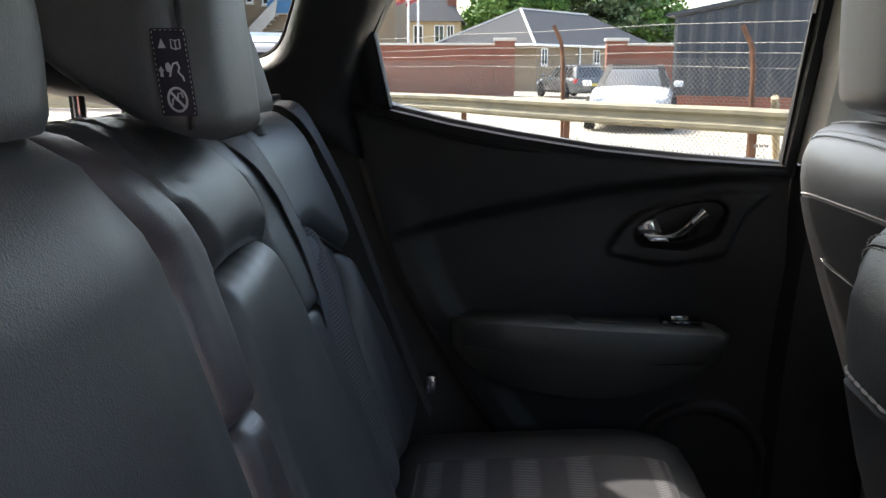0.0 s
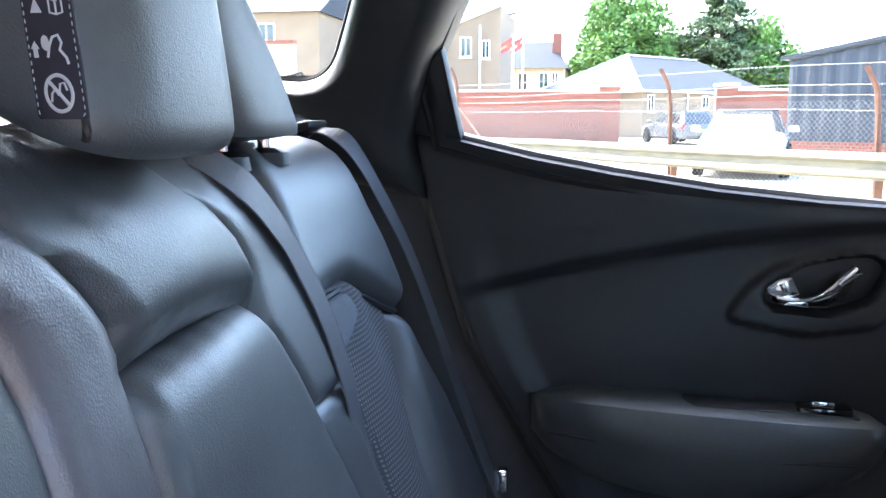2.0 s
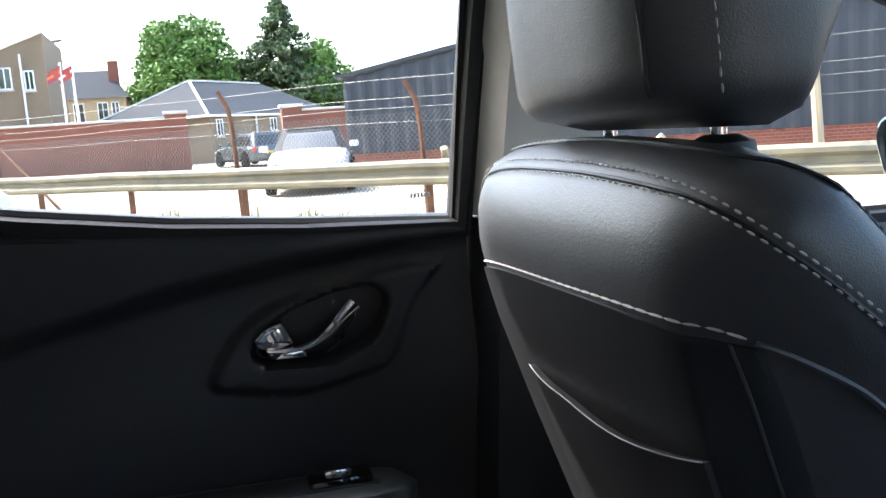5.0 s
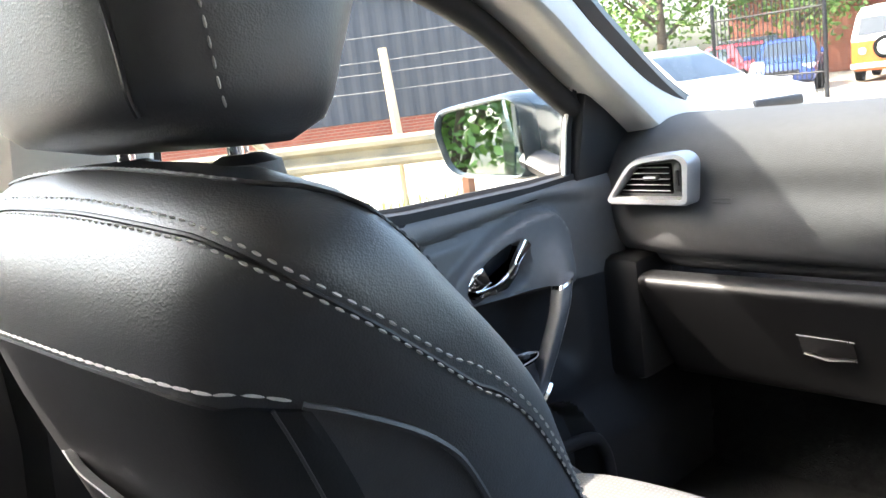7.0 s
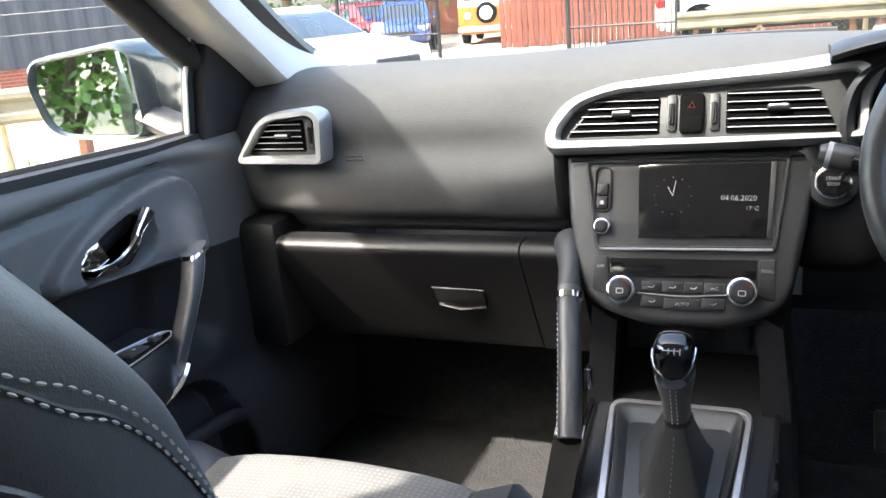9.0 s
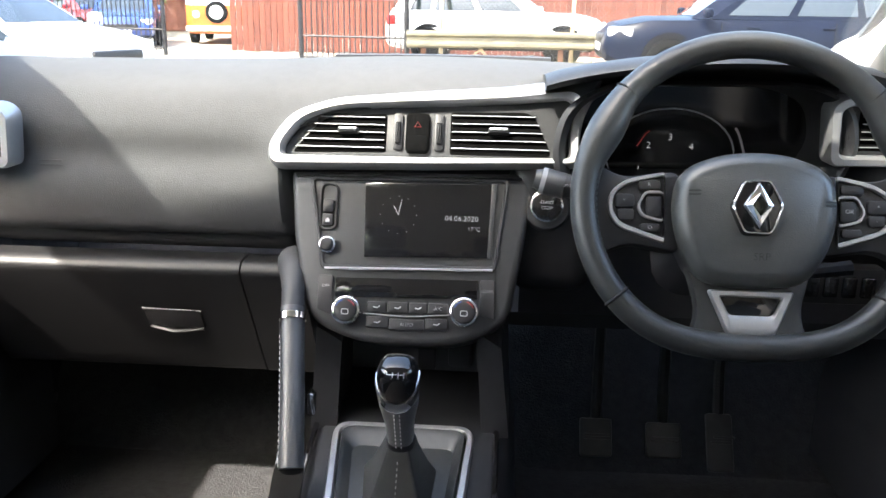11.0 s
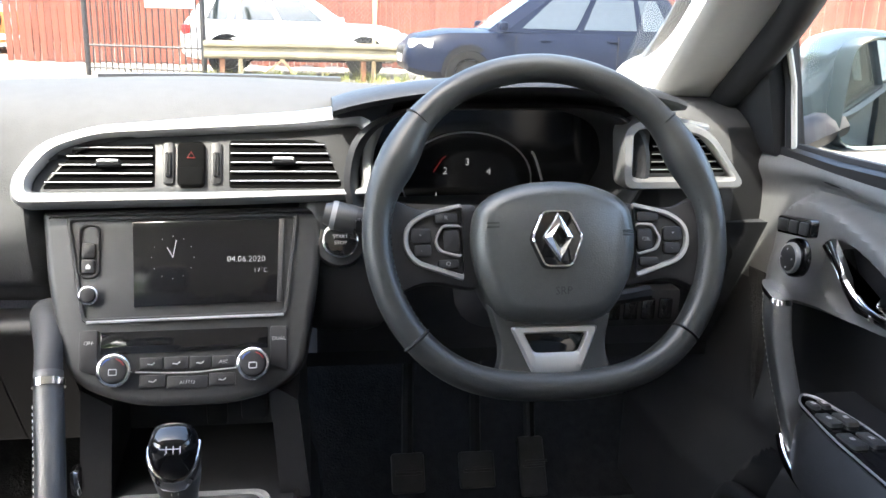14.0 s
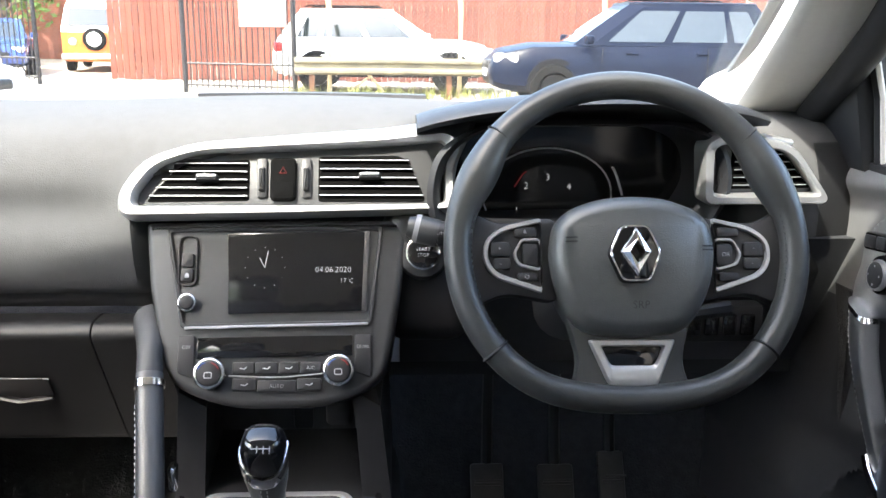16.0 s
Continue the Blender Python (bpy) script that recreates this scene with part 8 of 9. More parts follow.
broad_tree(-75, 1.0, 11.3, 9.6, 3, 0.42, 190)
conifer(-76, 9.6, 13.2, 11.0, 5)
broad_tree(-78, 13.0, 9.0, 8.0, 8, 0.42, 170)
broad_tree(-80, 5.8, 8.8, 7.0, 9, 0.42, 170)
broad_tree(-92, -2.5, 7.0, 9.0, 11, label="smaller leafy tree behind the houses")
broad_tree(-16.5, 27.0, 7.0, 6.0, 21, 0.22, 90)
broad_tree(-13.0, 30.0, 6.0, 6.0, 22, 0.22, 90)
broad_tree(-9.0, -13.0, 9.0, 8.0, 31, 0.30, 70, "leafy green tree at the edge of the car park")
broad_tree(-1.6, -15.0, 7.5, 7.0, 33, 0.26, 80, "leafy green tree at the edge of the car park")
broad_tree(-3.5, -19.0, 9.5, 9.0, 32, 0.30, 70, "leafy green tree at the edge of the car park")


def bush(x, y, h, w, seed):
    rng = random.Random(seed)
    t = thing("bush", "tall dense leafy green bush at the car park's edge", "bush", "bushes", at=(x, y, 0))
    bm = B()
    for k in range(6):
        a = k * 1.05
        tube(bm, [(x, y, 0), (x + w * 0.2 * math.cos(a), y + w * 0.2 * math.sin(a), h * 0.4), (x + w * 0.36 * math.cos(a), y + w * 0.36 * math.sin(a), h * 0.8)], [0.06, 0.04, 0.01], 6)
    part("stems", bm, BARK, t)
    blobs = [((x + w * 0.42 * rng.uniform(-1, 1), y + w * 0.42 * rng.uniform(-1, 1), h * rng.uniform(0.12, 0.95)), w * rng.uniform(0.10, 0.2)) for _ in range(30)]
    bm = B(); leaf_cloud(bm, blobs, 620, 0.12, rng, 0.9); part("leaves", bm, LEAF, t, smooth=False)


bush(-1.3, -6.2, 3.4, 3.2, 41)
bush(-3.6, -7.0, 3.8, 3.4, 42)
bush(1.2, -7.2, 3.6, 3.2, 43)
bush(-0.2, -8.8, 6.4, 4.4, 44)
bush(-2.8, -9.2, 6.8, 4.6, 45)
bush(-5.8, -9.4, 6.2, 4.4, 46)
bush(2.8, -9.2, 6.4, 4.4, 47)


# ---- dark clad shed ----
def shed():
    s = thing("shed", "dark blue-grey corrugated shed on a red brick plinth", "shed", at=(-20, 8, 0))
    A, Dv = Vector((-22.0, 4.2)), Vector((5.5, 8.3)).normalized()
    Nv = Vector((Dv.y, -Dv.x))                                        # towards the car park
    P = lambda a, z, h=0.0: (A.x + Dv.x * a + Nv.x * h, A.y + Dv.y * a + Nv.y * h, z)
    top = lambda a: lerp_table([(0, 2.62), (8.2, 3.95), (16.5, 2.75)], a)
    L = 16.5
    bm = B(); loft(bm, [[P(0, 0, 0.03), P(L, 0, 0.03), P(L, 0, -0.25), P(0, 0, -0.25)], [P(0, 0.66, 0.03), P(L, 0.66, 0.03), P(L, 0.66, -0.25), P(0, 0.66, -0.25)]]); part("brick_plinth", bm, BRICK_RED, s, smooth=False)
    bm = B()
    n = int(L / 0.10)
    lo, hi = [], []
    for k in range(n + 1):
        a = L * k / n
        h = (0.0, 0.035, 0.035, 0.0)[k % 4]
        lo.append(bm.verts.new(P(a, 0.62, h + 0.04))); hi.append(bm.verts.new(P(a, top(a), h + 0.04)))
    for k in range(n):
        bm.faces.new((lo[k], lo[k + 1], hi[k + 1], hi[k]))
    part("cladding", bm, CLAD, s, "dark corrugated cladding", smooth=False)
    bm = B(); loft(bm, [[P(0, 0), P(0, 2.62), P(0, 2.62, -14), P(0, 0, -14)], [P(L, 0), P(L, 2.7), P(L, 2.7, -14), P(L, 0, -14)]]); part("shed_body", bm, CLAD, s, smooth=False)
    bm = B(); tube(bm, [P(0, 2.62, 0.08), P(8.2, 3.95, 0.08), P(16.5, 2.75, 0.08)], 0.07, 6); part("verge_trim", bm, CLAD, s)
    bm = B(); solid(bm, [P(-0.2, 2.58, 0.15), P(8.2, 3.92, 0.15), P(8.2, 3.92, -14), P(-0.2, 2.58, -14)], [P(-0.2, 2.66, 0.15), P(8.2, 4.0, 0.15), P(8.2, 4.0, -14), P(-0.2, 2.66, -14)]); part("roof", bm, CLAD, s, smooth=False)
    bm = B(); solid(bm, [P(8.2, 3.92, 0.15), P(16.6, 2.72, 0.15), P(16.6, 2.72, -14), P(8.2, 3.92, -14)], [P(8.2, 4.0, 0.15), P(16.6, 2.8, 0.15), P(16.6, 2.8, -14), P(8.2, 4.0, -14)]); part("roof", bm, CLAD, s, smooth=False)


shed()


# ---- fence and guard rail along the left boundary ----
FA, FB = Vector((-24.0, -8.5)), Vector((-5.0, 6.85))
FD = (FB - FA).normalized()
FN = Vector((FD.y, -FD.x))


def guard_rail(name, A, D, L, z, posts, label):
    g = thing(name, label, "guard rail", "guard rails", at=(A.x, A.y, 0))
    N = Vector((D.y, -D.x))
    prof = [(0.0, -0.155), (0.035, -0.14), (0.075, -0.115), (0.075, -0.07), (0.02, -0.03), (0.02, 0.03), (0.075, 0.07), (0.075, 0.115), (0.035, 0.14), (0.0, 0.155)]
    prof = prof + [(a - 0.006, b) for a, b in reversed(prof)]
    bm = B()
    rings = []
    for k in range(int(L / 2) + 1):
        a = min(L, 2.0 * k)
        j = 0.01 * math.sin(3.7 * k)
        rings.append([(A.x + D.x * a + N.x * (h + j), A.y + D.y * a + N.y * (h + j), z + zz + 0.01 * math.sin(2.3 * k)) for h, zz in prof])
    loft(bm, rings); part("rail_beam", bm, STEEL, g, "weathered steel beam", smooth=False)
    for a in posts:
        bm = B(); box(bm, (A.x + D.x * a - N.x * 0.06, A.y + D.y * a - N.y * 0.06, z / 2), (0.09, 0.09, z + 0.15)); part("post", bm, RUST, g, smooth=False)


guard_rail("guard_rail", FA + FN * 0.25, FD, 24.4, 0.665, [1.2, 4.6, 6.9, 9.76, 12.3, 14.88, 18.1, 20.9, 23.2], "weathered steel guard rail along the fence")


def boundary_fence():
    f_ = thing("boundary_fence", "chain-link boundary fence with wire strands on posts", "fence", at=(FA.x, FA.y, 0))
    P = lambda a, z, h=0.0: Vector((FA.x + FD.x * a + FN.x * h, FA.y + FD.y * a + FN.y * h, z))
    for a, hgt in ((2.6, 2.2), (8.12, 2.24), (14.51, 1.92), (17.86, 1.80)):
        bm = B(); tube(bm, [P(a + 0.10, 0), P(a + 0.05, hgt - 0.55), P(a + 0.03, hgt - 0.25, 0.03), P(a - 0.07, hgt, 0.10)], 0.035, 6); part("steel_post", bm, RUST, f_, "rusty cranked steel post")
    bm = B(); tube(bm, [P(8.25, 1.39), P(10.1, 0.12)], 0.028, 6); part("brace", bm, RUST, f_)
    for a, hgt in ((22.5, 1.68), (23.97, 1.62)):
        bm = B(); tube(bm, [P(a, 0), P(a + 0.02, 0.8, 0.01), P(a - 0.03, hgt)], [0.055, 0.05, 0.045], 8); part("timber_post", bm, TIMBER, f_, "pale round timber post")
    for a0, a1, z in ((17.95, 18.24, 0.75), (20.9, 20.4, 0.55), (21.6, 20.95, 0.75)):
        bm = B(); tube(bm, [P(a0, 0, -0.6), P(a1, z + 0.2, 0)], 0.05, 6); part("leaning_stake", bm, TIMBER, f_)
    for z, h in ((1.32, 0), (1.50, 0), (1.62, 0.0), (1.86, 0.03)):
        bm = B(); tube(bm, [P(24.4 * k / 40, z - 0.02 * math.sin(math.pi * ((k / 40 * 6) % 1)) - 0.04 * sstep(17.0, 20.0, 24.4 * k / 40), h) for k in range(41)], 0.004, 4); part("strand_wire", bm, WIRE, f_)
    bm = B()
    s, hh = 0.075, 1.42
    k = 0
    a = -hh
    while a < 18.0:
        for sg in (1, -1):
            a0, a1, z0, z1 = (a, a + hh, 0.02, hh) if sg > 0 else (a + hh, a, 0.02, hh)
            if min(a0, a1) > 0:
                v = [bm.verts.new(P(a0 - 0.003, z0)), bm.verts.new(P(a0 + 0.003, z0)), bm.verts.new(P(a1 + 0.003, z1)), bm.verts.new(P(a1 - 0.003, z1))]
                w = [bm.verts.new(x.co + Vector((FN.x, FN.y, 0)) * 0.004) for x in v]
                bm.faces.new(v); bm.faces.new(w)
        a += s
    ob = part("chain_link", bm, WIRE, f_, "chain-link mesh", smooth=False)
    ob["kind"] = "stuff"


boundary_fence()


# ---- front boundary: rail, gate, red timber fence ----
guard_rail("guard_rail", Vector((-1.75, 15.9)), Vector((1, 0)), 14.0, 0.56, [0.3, 2.8, 5.4, 8.0, 10.6], "weathered steel guard rail at the end of the car park")


def front_fence():
    f_ = thing("wire_fence", "pale posts with a chain-link fence behind the guard rail", "fence", at=(0, 16.2, 0))
    for x in (-1.15, 1.25, 3.9, 6.6):
        bm = B(); tube(bm, [(x, 16.15, 0), (x + 0.02, 16.15, 1.6), (x - 0.05, 16.1, 2.2)], 0.05, 8); part("pale_post", bm, TIMBER, f_)
    bm = B(); tube(bm, [(-0.9, 16.1, 0.0), (0.2, 16.15, 0.85)], 0.02, 6); part("brace_wire", bm, TIMBER, f_)
    bm = B(); tube(bm, [(-0.6, 16.1, 0.6), (-0.15, 16.1, 0.1)], 0.03, 6); part("stake", bm, TIMBER, f_)
    bm = B()
    hh, a = 1.9, -1.75 - 1.9
    while a < 9.5:
        for a0, a1 in ((a, a + hh), (a + hh, a)):
            v = [bm.verts.new((max(-1.75, q), 16.2, z)) for q, z in ((a0 - 0.003, 0.1), (a0 + 0.003, 0.1), (a1 + 0.003, hh + 0.1), (a1 - 0.003, hh + 0.1))]
            if min(a0, a1) >= -1.75:
                bm.faces.new(v)
        a += 0.08
    ob = part("chain_link", bm, WIRE, f_, "chain-link mesh", smooth=False); ob["kind"] = "stuff"


front_fence()


def iron_gate(x0, x1, y0, y1, hgt=2.2):
    g = thing("iron_gate", "tall black iron bar gate leaf", "gate", "gate leaves", at=(x0, y0, 0))
    P = lambda t, z: (x0 + (x1 - x0) * t, y0 + (y1 - y0) * t, z)
    for t in (0, 1):
        bm = B(); tube(bm, [P(t, 0), P(t, hgt + 0.15)], 0.05, 8); part("gate_post", bm, IRON, g)
    for z in (0.15, 0.55, hgt - 0.25):
        bm = B(); tube(bm, [P(0, z), P(1, z)], 0.022, 6); part("cross_bar", bm, IRON, g)
    n = int(math.hypot(x1 - x0, y1 - y0) / 0.115)
    for k in range(1, n):
        bm = B(); tube(bm, [P(k / n, 0.08), P(k / n, hgt), P(k / n, hgt + 0.10)], [0.013, 0.013, 0.002], 6); part("bar", bm, IRON, g)
    return g


iron_gate(-3.95, -1.80, 16.9, 16.3)
iron_gate(-10.4, -7.5, 19.5, 18.9)
sg_ = thing("gate_sign", "blank white rectangular sign board fixed to the gate", "sign", at=(-2.8, 16.4, 1.6))
box_part("board", (-2.36, 16.35, 1.60), (0.85, 0.03, 0.72), WHITE_PAINT, sg_, 0.008)

bw_ = thing("timber_fence", "tall red-brown vertical board fence", "fence", at=(1, 21, 0))
bm = B(); box(bm, (0, 0, 0), (0.135, 0.03, 2.05)); bmesh.ops.bevel(bm, geom=list(bm.edges), offset=0.006, segments=1, affect="EDGES")
_bd = bpy.data.meshes.new("board"); bm.to_mesh(_bd); bm.free(); _bd.materials.append(REDWOOD)
def fence_board(x, y, rz, j):
    o = new("board", _bd); o.parent = bw_; o.matrix_parent_inverse = Matrix.Translation((-1, -21, 0))
    o.location, o.rotation_euler = (x, y, 1.02 + 0.02 * math.sin(j * 7.7)), (0, 0, rz)
for k in range(118):
    fence_board(-6.6 + 0.145 * k, 21 + 0.012 * ((k * 7) % 3), 0, k)
for k in range(110):
    fence_board(10.55 + 0.012 * ((k * 5) % 3), 20.9 - 0.145 * k, math.pi / 2, k)
for z in (0.35, 1.7):
    box_part("fence_rail", (1.9, 21.05, z), (17.0, 0.05, 0.09), TIMBER, bw_)
    box_part("fence_rail", (10.62, 13.0, z), (0.05, 16.0, 0.09), TIMBER, bw_)
box_part("cap_rail", (1.9, 21.0, 2.08), (17.1, 0.09, 0.05), REDWOOD, bw_)
wh_ = thing("white_unit", "long white roofed industrial unit beyond the fence", "building", at=(-6, 34, 0))
box_part("wall", (-4, 36, 1.6), (26, 6, 3.2), BRICK_RED, wh_)
box_part("roof", (-4, 35.8, 3.4), (26.6, 7, 0.5), WHITE_PAINT, wh_, 0.1)
gt_ = thing("grass_tufts", "dry grass tufts along fence and rail", "grass", kind="stuff")
rng_ = random.Random(77)
bm = B()
for k in range(900):
    if k % 2:
        a = rng_.random() * 24
        c = Vector((FA.x + FD.x * a, FA.y + FD.y * a, 0)) + Vector((FN.x, FN.y, 0)) * rng_.gauss(0.0, 0.25)
        if (k * 13) % 7 < 4 and a < 17:
            continue
    else:
        c = Vector((-2 + 14 * rng_.random(), 16.0 + rng_.gauss(0, 0.35), 0))
    for _ in range(4):
        d = Vector((rng_.gauss(0, 0.09), rng_.gauss(0, 0.09), 0.12 + 0.16 * rng_.random()))
        o = Vector((rng_.gauss(0, 0.05), rng_.gauss(0, 0.05), 0))
        s_ = Vector((d.y, -d.x, 0)).normalized() * 0.012
        bm.faces.new([bm.verts.new(c + o - s_), bm.verts.new(c + o + s_), bm.verts.new(c + o + d)])
part("blades", bm, GRASS, gt_, smooth=False)
gt_.children[0]["kind"] = "stuff"


# ---- plain unseen wall, added to block light beside the open rear door ----
bm = B(); box(bm, (1.75, -3.6, 2.6), (0.2, 7.6, 5.2), 0.02)
tagged(obj("wall_east", bm, mat("shade_wall_grey", (0.10, 0.097, 0.092), 0.9, 0, 0.2, 1.5, 0.4, 60)), "plain unseen grey wall added beside the car to block light", "wall", kind="structure")


# ---- parked vehicles ----
def wheel(parent, x, y, r, out, w=0.21):
    Wp_ = lambda a, b, h: (x + a, y + out * h, r + b)
    bm = B()
    n = 28
    rings = []
    for rr, h in ((0.62, -0.10), (0.96, -0.10), (1.0, -0.07), (1.0, 0.07), (0.96, 0.10), (0.68, 0.105), (0.66, 0.09)):
        rings.append([Wp_(r * rr * math.cos(math.tau * k / n), r * rr * math.sin(math.tau * k / n), h * w / 0.21) for k in range(n)])
    loft(bm, rings); t = part("wheel", bm, TYRE, parent, "black tyre on an alloy rim")
    bm = B(); frame_ring(bm, circle(0, 0, r * 0.66, n), circle(0, 0, r * 0.58, n), lambda a, b, h: Wp_(a, b, 0.06 + h), 0.03, 0.006); part("rim", bm, ALLOY, t)
    for k in range(5):
        a = math.tau * k / 5 + 0.3
        c, s = math.cos(a), math.sin(a)
        bm = B(); prism(bm, [(c * 0.05 - s * 0.035, s * 0.05 + c * 0.035), (c * 0.05 + s * 0.035, s * 0.05 - c * 0.035), (c * r * 0.62 + s * 0.05, s * r * 0.62 - c * 0.05), (c * r * 0.62 - s * 0.05, s * r * 0.62 + c * 0.05)], lambda p, q, h: Wp_(p, q, 0.055 + h), 0.025, 0.005); part("spoke", bm, ALLOY, t)


def vehicle(name, label, paint, at, turn, L=4.4, W=1.8, H=1.48, kind="hatch", roof=None, group="parked cars"):
    """A parked car: nose to local +x. kind: hatch, estate, suv, soft (folding hood)."""
    v = thing(name, label, "car", group)
    h = L / 2
    r = 0.36 if kind == "suv" else 0.315
    belt, sill, nose = (1.02, 0.30, 0.92) if kind == "suv" else (0.90, 0.22, 0.74)
    hw = W / 2
    st = [(-h, 0.78, sill + 0.14, belt - 0.16), (-h + 0.07, 0.90, sill + 0.06, belt - 0.04), (-h + 0.35, 0.97, sill, belt), (-h * 0.3, 1.0, sill, belt), (0.16 * L, 1.0, sill, belt - 0.01), (0.23 * L, 0.99, sill, belt - 0.02), (0.36 * L, 0.96, sill, nose + 0.07), (h - 0.20, 0.90, sill + 0.03, nose - 0.02), (h - 0.05, 0.80, sill + 0.08, nose - 0.16), (h, 0.70, sill + 0.14, nose - 0.26)]
    rings = []
    for x, k, zb, zt in st:
        w = hw * k
        rings.append([(x, -w * 0.86, zb), (x, -w * 0.97, zb + 0.08), (x, -w, zb + 0.5 * (zt - zb)), (x, -w * 0.975, zb + 0.82 * (zt - zb)), (x, -w * 0.90, zt - 0.02), (x, -w * 0.70, zt + 0.015), (x, 0, zt + 0.04), (x, w * 0.70, zt + 0.015), (x, w * 0.90, zt - 0.02), (x, w * 0.975, zb + 0.82 * (zt - zb)), (x, w, zb + 0.5 * (zt - zb)), (x, w * 0.97, zb + 0.08), (x, w * 0.86, zb)])
    bm = B(); loft(bm, rings)
    body = part("body", bm, paint, v, angle=30)
    # cabin
    xr0, xr1, xf1, xf0 = {"hatch": (-h + 0.12, -h + 0.62, 0.02 * L, 0.22 * L), "estate": (-h + 0.10, -h + 0.45, 0.04 * L, 0.23 * L), "suv": (-h + 0.10, -h + 0.55, 0.04 * L, 0.23 * L), "soft": (-h + 0.55, -h + 1.1, 0.0, 0.17 * L)}[kind]
    def ring(t, grow=0.0):
        z = belt - 0.02 + (H - 0.04 - belt) * t
        w = hw * (0.90 - 0.20 * t) + grow
        a, b = xr0 + (xr1 - xr0) * t - grow, xf0 + (xf1 - xf0) * t + grow
        return [(a, -w * 0.90, z), (a + 0.12, -w, z), (b - 0.25, -w, z), (b, -w * 0.80, z), (b + 0.05 * (1 - t), 0, z), (b, w * 0.80, z), (b - 0.25, w, z), (a + 0.12, w, z), (a, w * 0.90, z), (a - 0.03, 0, z)]
    bm = B(); loft(bm, [ring(0), ring(0.35, 0.012), ring(0.7, 0.012), ring(1)]); part("cabin", bm, roof or paint, v, angle=25)
    top = [(x, y * 0.94, z + 0.035) for x, y, z in ring(1)]
    bm = B(); loft(bm, [[(x, y, z - 0.05) for x, y, z in ring(0.99, 0.012)], [(x, y, z + 0.015) for x, y, z in ring(1, 0.006)], top]); part("roof", bm, roof or paint, v)
    bow = lambda t: 0.012 * sstep(0, 0.35, t) * sstep(1, 0.7, t) + 0.006
    def side_pane(f0, f1, s):
        def at_s(u, t_):
            t = 0.10 + 0.74 * t_
            q = f0 + (f1 - f0) * u
            a, b = xr0 + (xr1 - xr0) * t, xf0 + (xf1 - xf0) * t
            return (a + (b - a) * q, s * (hw * (0.90 - 0.20 * t) + bow(t) + 0.002), belt - 0.02 + (H - 0.04 - belt) * t)
        bm = B(); shell(bm, at_s, 6, 6, (0, -s * 0.02, 0)); part("side_window", bm, CARGLASS, v, "dark window glass")
    for s in (-1, 1):
        for f0, f1 in ((0.595, 0.865), (0.285, 0.555), (0.115, 0.250)):
            side_pane(f0, f1, s)
    for nose_, nm in ((1, "windscreen"), (-1, "rear_window")):
        def at_e(u, t_):
            t = 0.08 + 0.80 * t_
            w = hw * (0.90 - 0.20 * t) * 0.78
            y = w * (2 * u - 1)
            x = (xf0 + (xf1 - xf0) * t + 0.05 * (1 - t) * (1 - abs(2 * u - 1)) + 0.006 + bow(t)) if nose_ > 0 else (xr0 + (xr1 - xr0) * t - 0.03 * (1 - abs(2 * u - 1)) - 0.006 - bow(t))
            return (x, y, belt - 0.02 + (H - 0.04 - belt) * t)
        bm = B(); shell(bm, at_e, 8, 6, (-0.02 * nose_, 0, 0)); part(nm, bm, CARGLASS, v, "dark window glass")
    if kind == "suv":
        for s in (-1, 1):
            bm = B(); tube(bm, [(xr1 + 0.10, s * hw * 0.66, H), (xr1 + 0.16, s * hw * 0.66, H + 0.035), (xf1 - 0.30, s * hw * 0.66, H + 0.035), (xf1 - 0.22, s * hw * 0.66, H - 0.005)], 0.016, 6); part("roof_rail", bm, ARCH, v)
    for s in (-1, 1):
        for x in (-0.30 * L, 0.295 * L):
            bm = B(); prism(bm, circle(x, r + 0.03, r * 1.16, 24), lambda a, b, hh: (a, s * (hw * 0.955 + hh * 1.0), max(sill + 0.02, b)), 0.022, 0.008); part("wheel_arch", bm, ARCH, v)
            wheel(v, x, s * (hw * 0.92 + 0.02), r, s)
        bm = B(); box(bm, (0.19 * L, s * (hw + 0.08), belt + 0.07), (0.12, 0.20, 0.13), 0.04); part("door_mirror", bm, paint, v)
        bm = B(); box(bm, (-h + 0.13, s * hw * 0.80, belt - 0.16), (0.20, 0.24, 0.20), 0.05); part("tail_lamp", bm, LAMP_RED, v, "red tail lamp")
        bm = B(); box(bm, (h - 0.27, s * hw * 0.72, nose - 0.12), (0.40, 0.30, 0.15), 0.05, Matrix.Rotation(-s * 0.35, 3, "Z")); part("head_lamp", bm, LAMP_CLEAR, v, "clear head lamp")
        for x in (0.07 * L, -0.16 * L):
            bm = B(); box(bm, (x - 0.13, s * (hw * 0.985), belt - 0.13), (0.18, 0.03, 0.03), 0.01); part("door_handle", bm, paint, v)
            bm = B(); box(bm, (x + 0.33 if x > 0 else x - 0.22, s * hw * 0.992, (belt + sill) / 2 + 0.02), (0.008, 0.02, (belt - sill) * 0.8)); part("door_gap", bm, RUBBER, v, smooth=False)
        bm = B(); box(bm, (0, s * hw * 0.985, sill + 0.05), (L * 0.42, 0.04, 0.10), 0.02); part("sill_trim", bm, ARCH, v)
    bm = B(); box(bm, (h - 0.03, 0, nose - 0.22), (0.10, 0.85, 0.14), 0.04); part("grille", bm, HARD, v)
    bm = B(); box(bm, (-h - 0.005, 0, belt - 0.30), (0.02, 0.52, 0.11), 0.005); part("rear_plate", bm, PLATE, v)
    bm = B(); box(bm, (h + 0.012, 0, nose - 0.36), (0.02, 0.52, 0.11), 0.005); part("front_plate", bm, WHITE_PAINT, v)
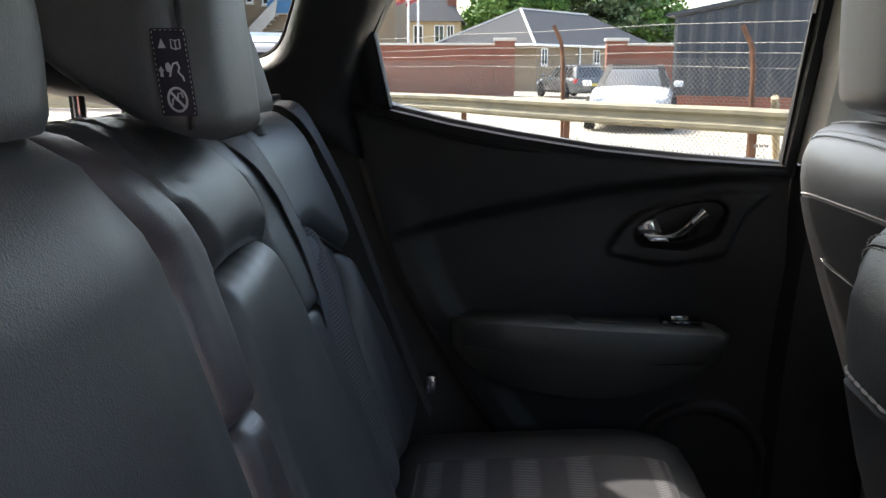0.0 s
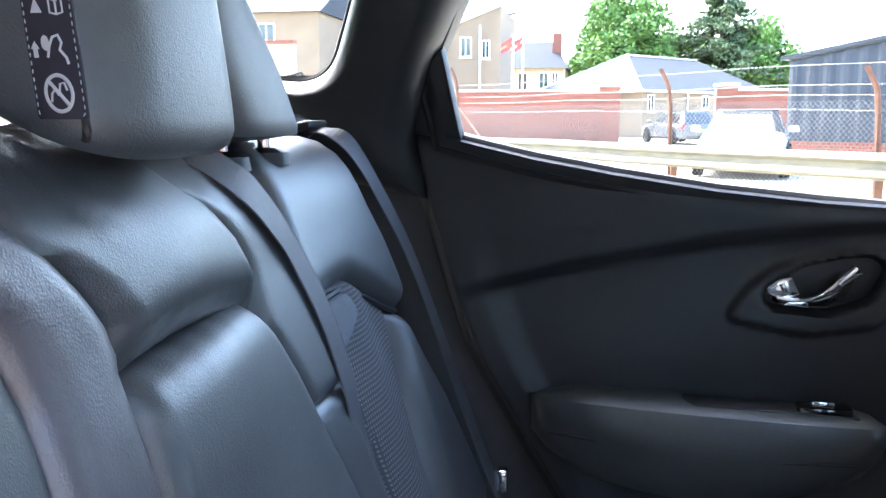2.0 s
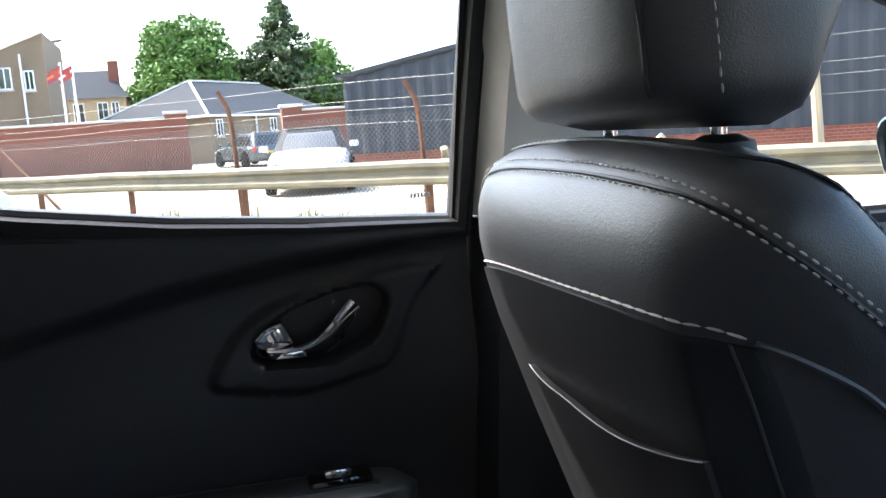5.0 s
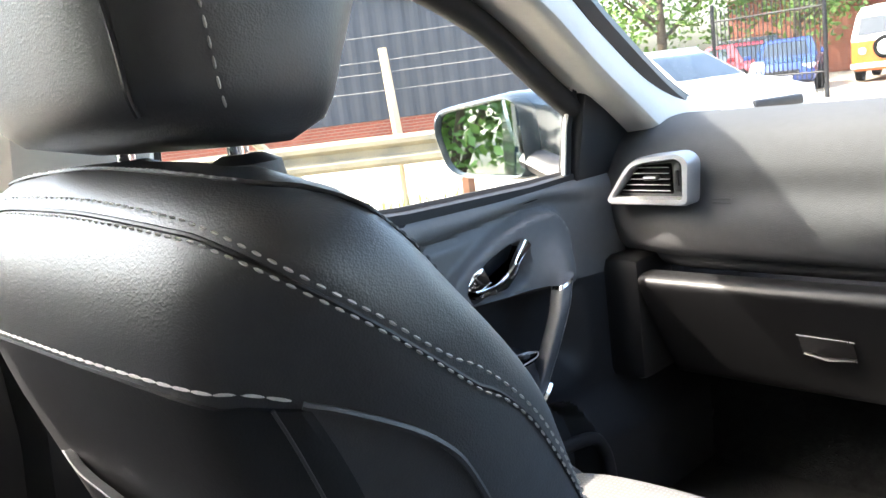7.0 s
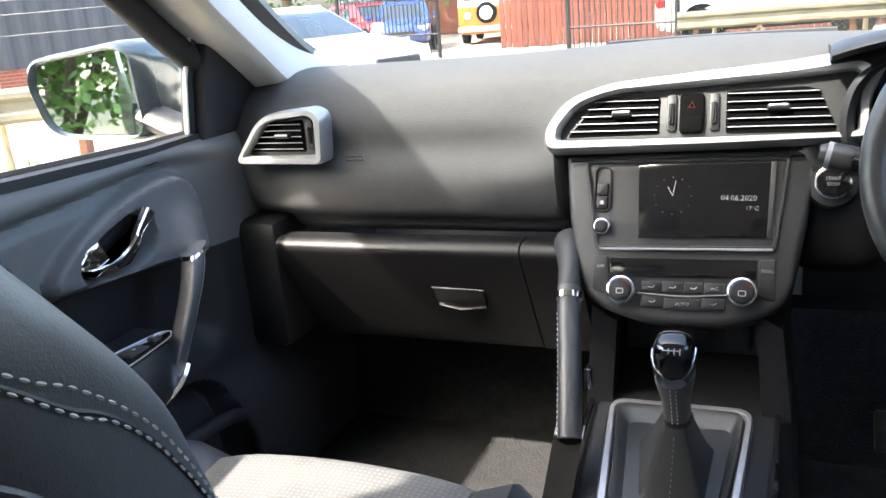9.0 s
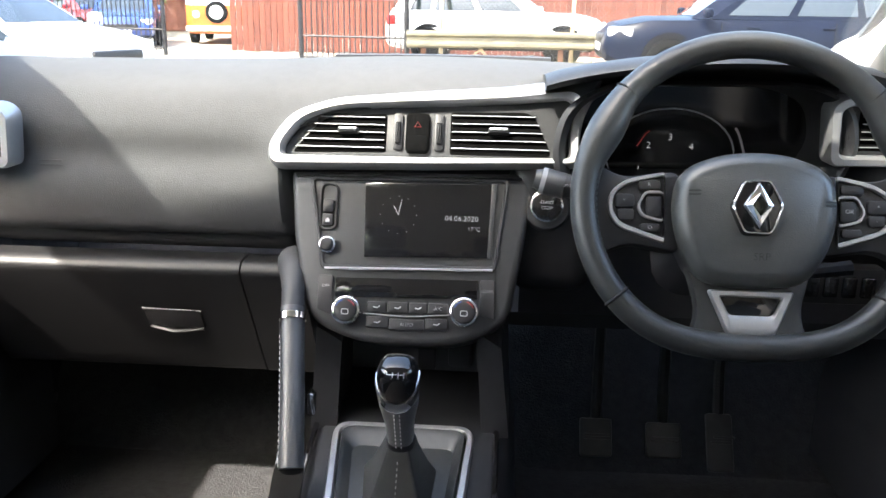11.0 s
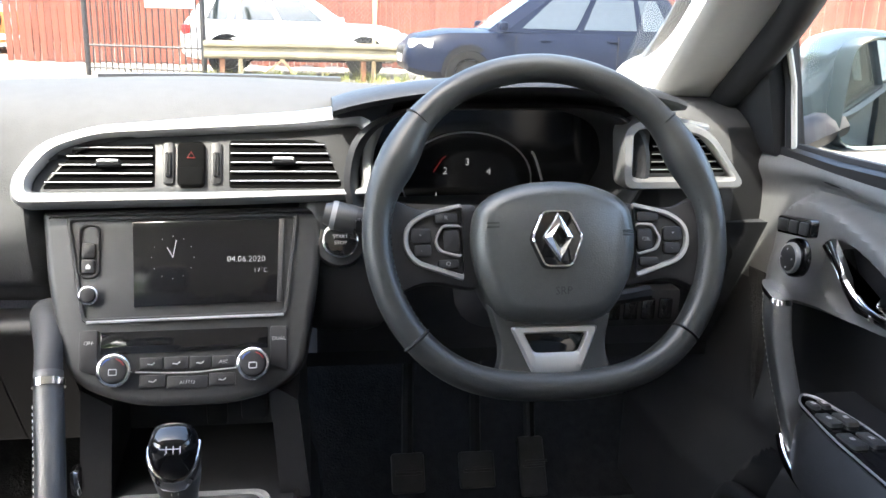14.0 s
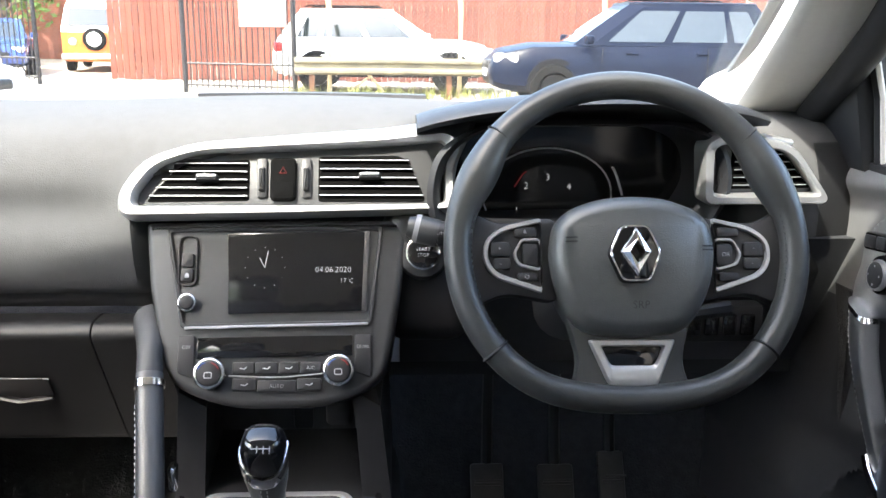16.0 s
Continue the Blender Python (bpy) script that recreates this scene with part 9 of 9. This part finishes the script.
    bm = B(); box(bm, (0, 0, sill + 0.05), (L * 0.86, W * 0.80, 0.12), 0.02); part("underside", bm, RUBBER, v)
    v.matrix_basis = Matrix.Translation(at) @ Matrix.Rotation(radians(turn), 4, "Z")
    return v


vehicle("soft_top_car", "white soft-top car with a dark folding roof behind the fence", P_WHITE, (-19.0, 2.75, 0), -12, 4.1, 1.78, 1.40, "soft", RUBBER)
vehicle("estate_car", "dark blue estate car parked by the wall", P_GREY, (-39.6, 3.1, 0), 200, 4.6, 1.8, 1.46, "estate")
vehicle("white_car", "white hatchback parked at the back of the car park", P_WHITE, (-9.85, -3.4, 0), 30, 4.5, 1.85, 1.72, "suv")
vehicle("dark_suv", "dark blue tall car parked alongside", P_NAVY, (-6.8, -7.2, 0), 90, 4.4, 1.8, 1.72, "suv")
vehicle("blue_suv", "navy blue sport utility car parked across the front", P_NAVY, (3.85, 14.0, 0.02), 180, 4.65, 1.88, 1.68, "suv")
vehicle("white_suv", "white sport utility car behind the guard rail", P_WHITE, (-0.15, 18.1, 0), 0, 4.4, 1.85, 1.62, "suv")
vehicle("white_saloon", "white car parked ahead near the gate", P_WHITE, (-6.9, 11.6, -0.02), -20, 4.3, 1.75, 1.40, "hatch")
vehicle("red_car", "red hatchback parked beyond the gate", P_RED, (-12.0, 24.4, 0), -35, 4.1, 1.72, 1.45, "hatch")
vehicle("blue_car", "bright blue car parked beyond the gate", P_BLUE, (-10.35, 23.4, 0), -70, 4.2, 1.75, 1.40, "hatch")
vehicle("dark_car", "dark green car parked beyond the gate", P_GREY, (-13.3, 28.0, 0), -30, 4.4, 1.8, 1.6, "suv")


def camper_van():
    v = thing("camper_van", "orange and white camper van with a spare wheel on its nose", "van", "parked cars")
    L, hw = 4.3, 0.86
    def ring(z, w, f0, f1):
        return [(-L / 2 + f0, -w, z), (L / 2 - f1 - 0.15, -w, z), (L / 2 - f1, -w * 0.8, z), (L / 2 - f1 + 0.06, 0, z), (L / 2 - f1, w * 0.8, z), (L / 2 - f1 - 0.15, w, z), (-L / 2 + f0, w, z)]
    bm = B(); loft(bm, [ring(0.28, 0.80, 0.06, 0.10), ring(0.45, 0.86, 0.02, 0.02), ring(1.05, 0.86, 0.0, 0.03)]); part("lower_body", bm, P_ORANGE, v, angle=30)
    bm = B(); loft(bm, [ring(1.05, 0.86, 0.0, 0.03), ring(1.20, 0.85, 0.02, 0.07), ring(1.72, 0.76, 0.10, 0.33), ring(1.92, 0.66, 0.20, 0.50), ring(1.98, 0.40, 0.4, 0.8)]); part("upper_body", bm, P_WHITE, v, angle=30)
    bm = B(); loft(bm, [[(2.13, -0.66, 1.22), (2.13, 0.66, 1.22), (1.99, 0.60, 1.66), (1.99, -0.60, 1.66)], [(2.09, -0.66, 1.22), (2.09, 0.66, 1.22), (1.95, 0.60, 1.66), (1.95, -0.60, 1.66)]]); part("windscreen_glass", bm, CARGLASS, v, smooth=False)
    for s in (-1, 1):
        for a in (-1.3, -0.2, 0.9):
            bm = B(); box(bm, (a, s * 0.815, 1.44), (0.85, 0.05, 0.40), 0.02, Matrix.Rotation(s * 0.16, 3, "X")); part("side_window", bm, CARGLASS, v)
        bm = B(); prism(bm, circle(0.56 * s, 0.80, 0.10, 20), lambda a, b, h: (2.12 + h, a, b), 0.05, 0.02); part("head_lamp", bm, LAMP_CLEAR, v)
        for x in (-1.25, 1.25):
            wheel(v, x, s * 0.78, 0.32, s)
    bm = B(); prism(bm, circle(0.0, 0.86, 0.30, 28), lambda a, b, h: (2.12 + h, a, b), 0.14, 0.05); sp = part("spare_wheel", bm, TYRE, v, "nose-mounted spare wheel with a white cover")
    bm = B(); prism(bm, circle(0.0, 0.86, 0.19, 24), lambda a, b, h: (2.25 + h, a, b), 0.03, 0.01); part("cover", bm, WHITE_PAINT, sp)
    bm = B(); box(bm, (2.18, 0, 0.42), (0.10, 1.70, 0.14), 0.03); part("bumper", bm, WHITE_PAINT, v)
    v.matrix_basis = Matrix.Translation((-8.35, 26.0, 0)) @ Matrix.Rotation(radians(-80), 4, "Z")


camper_van()
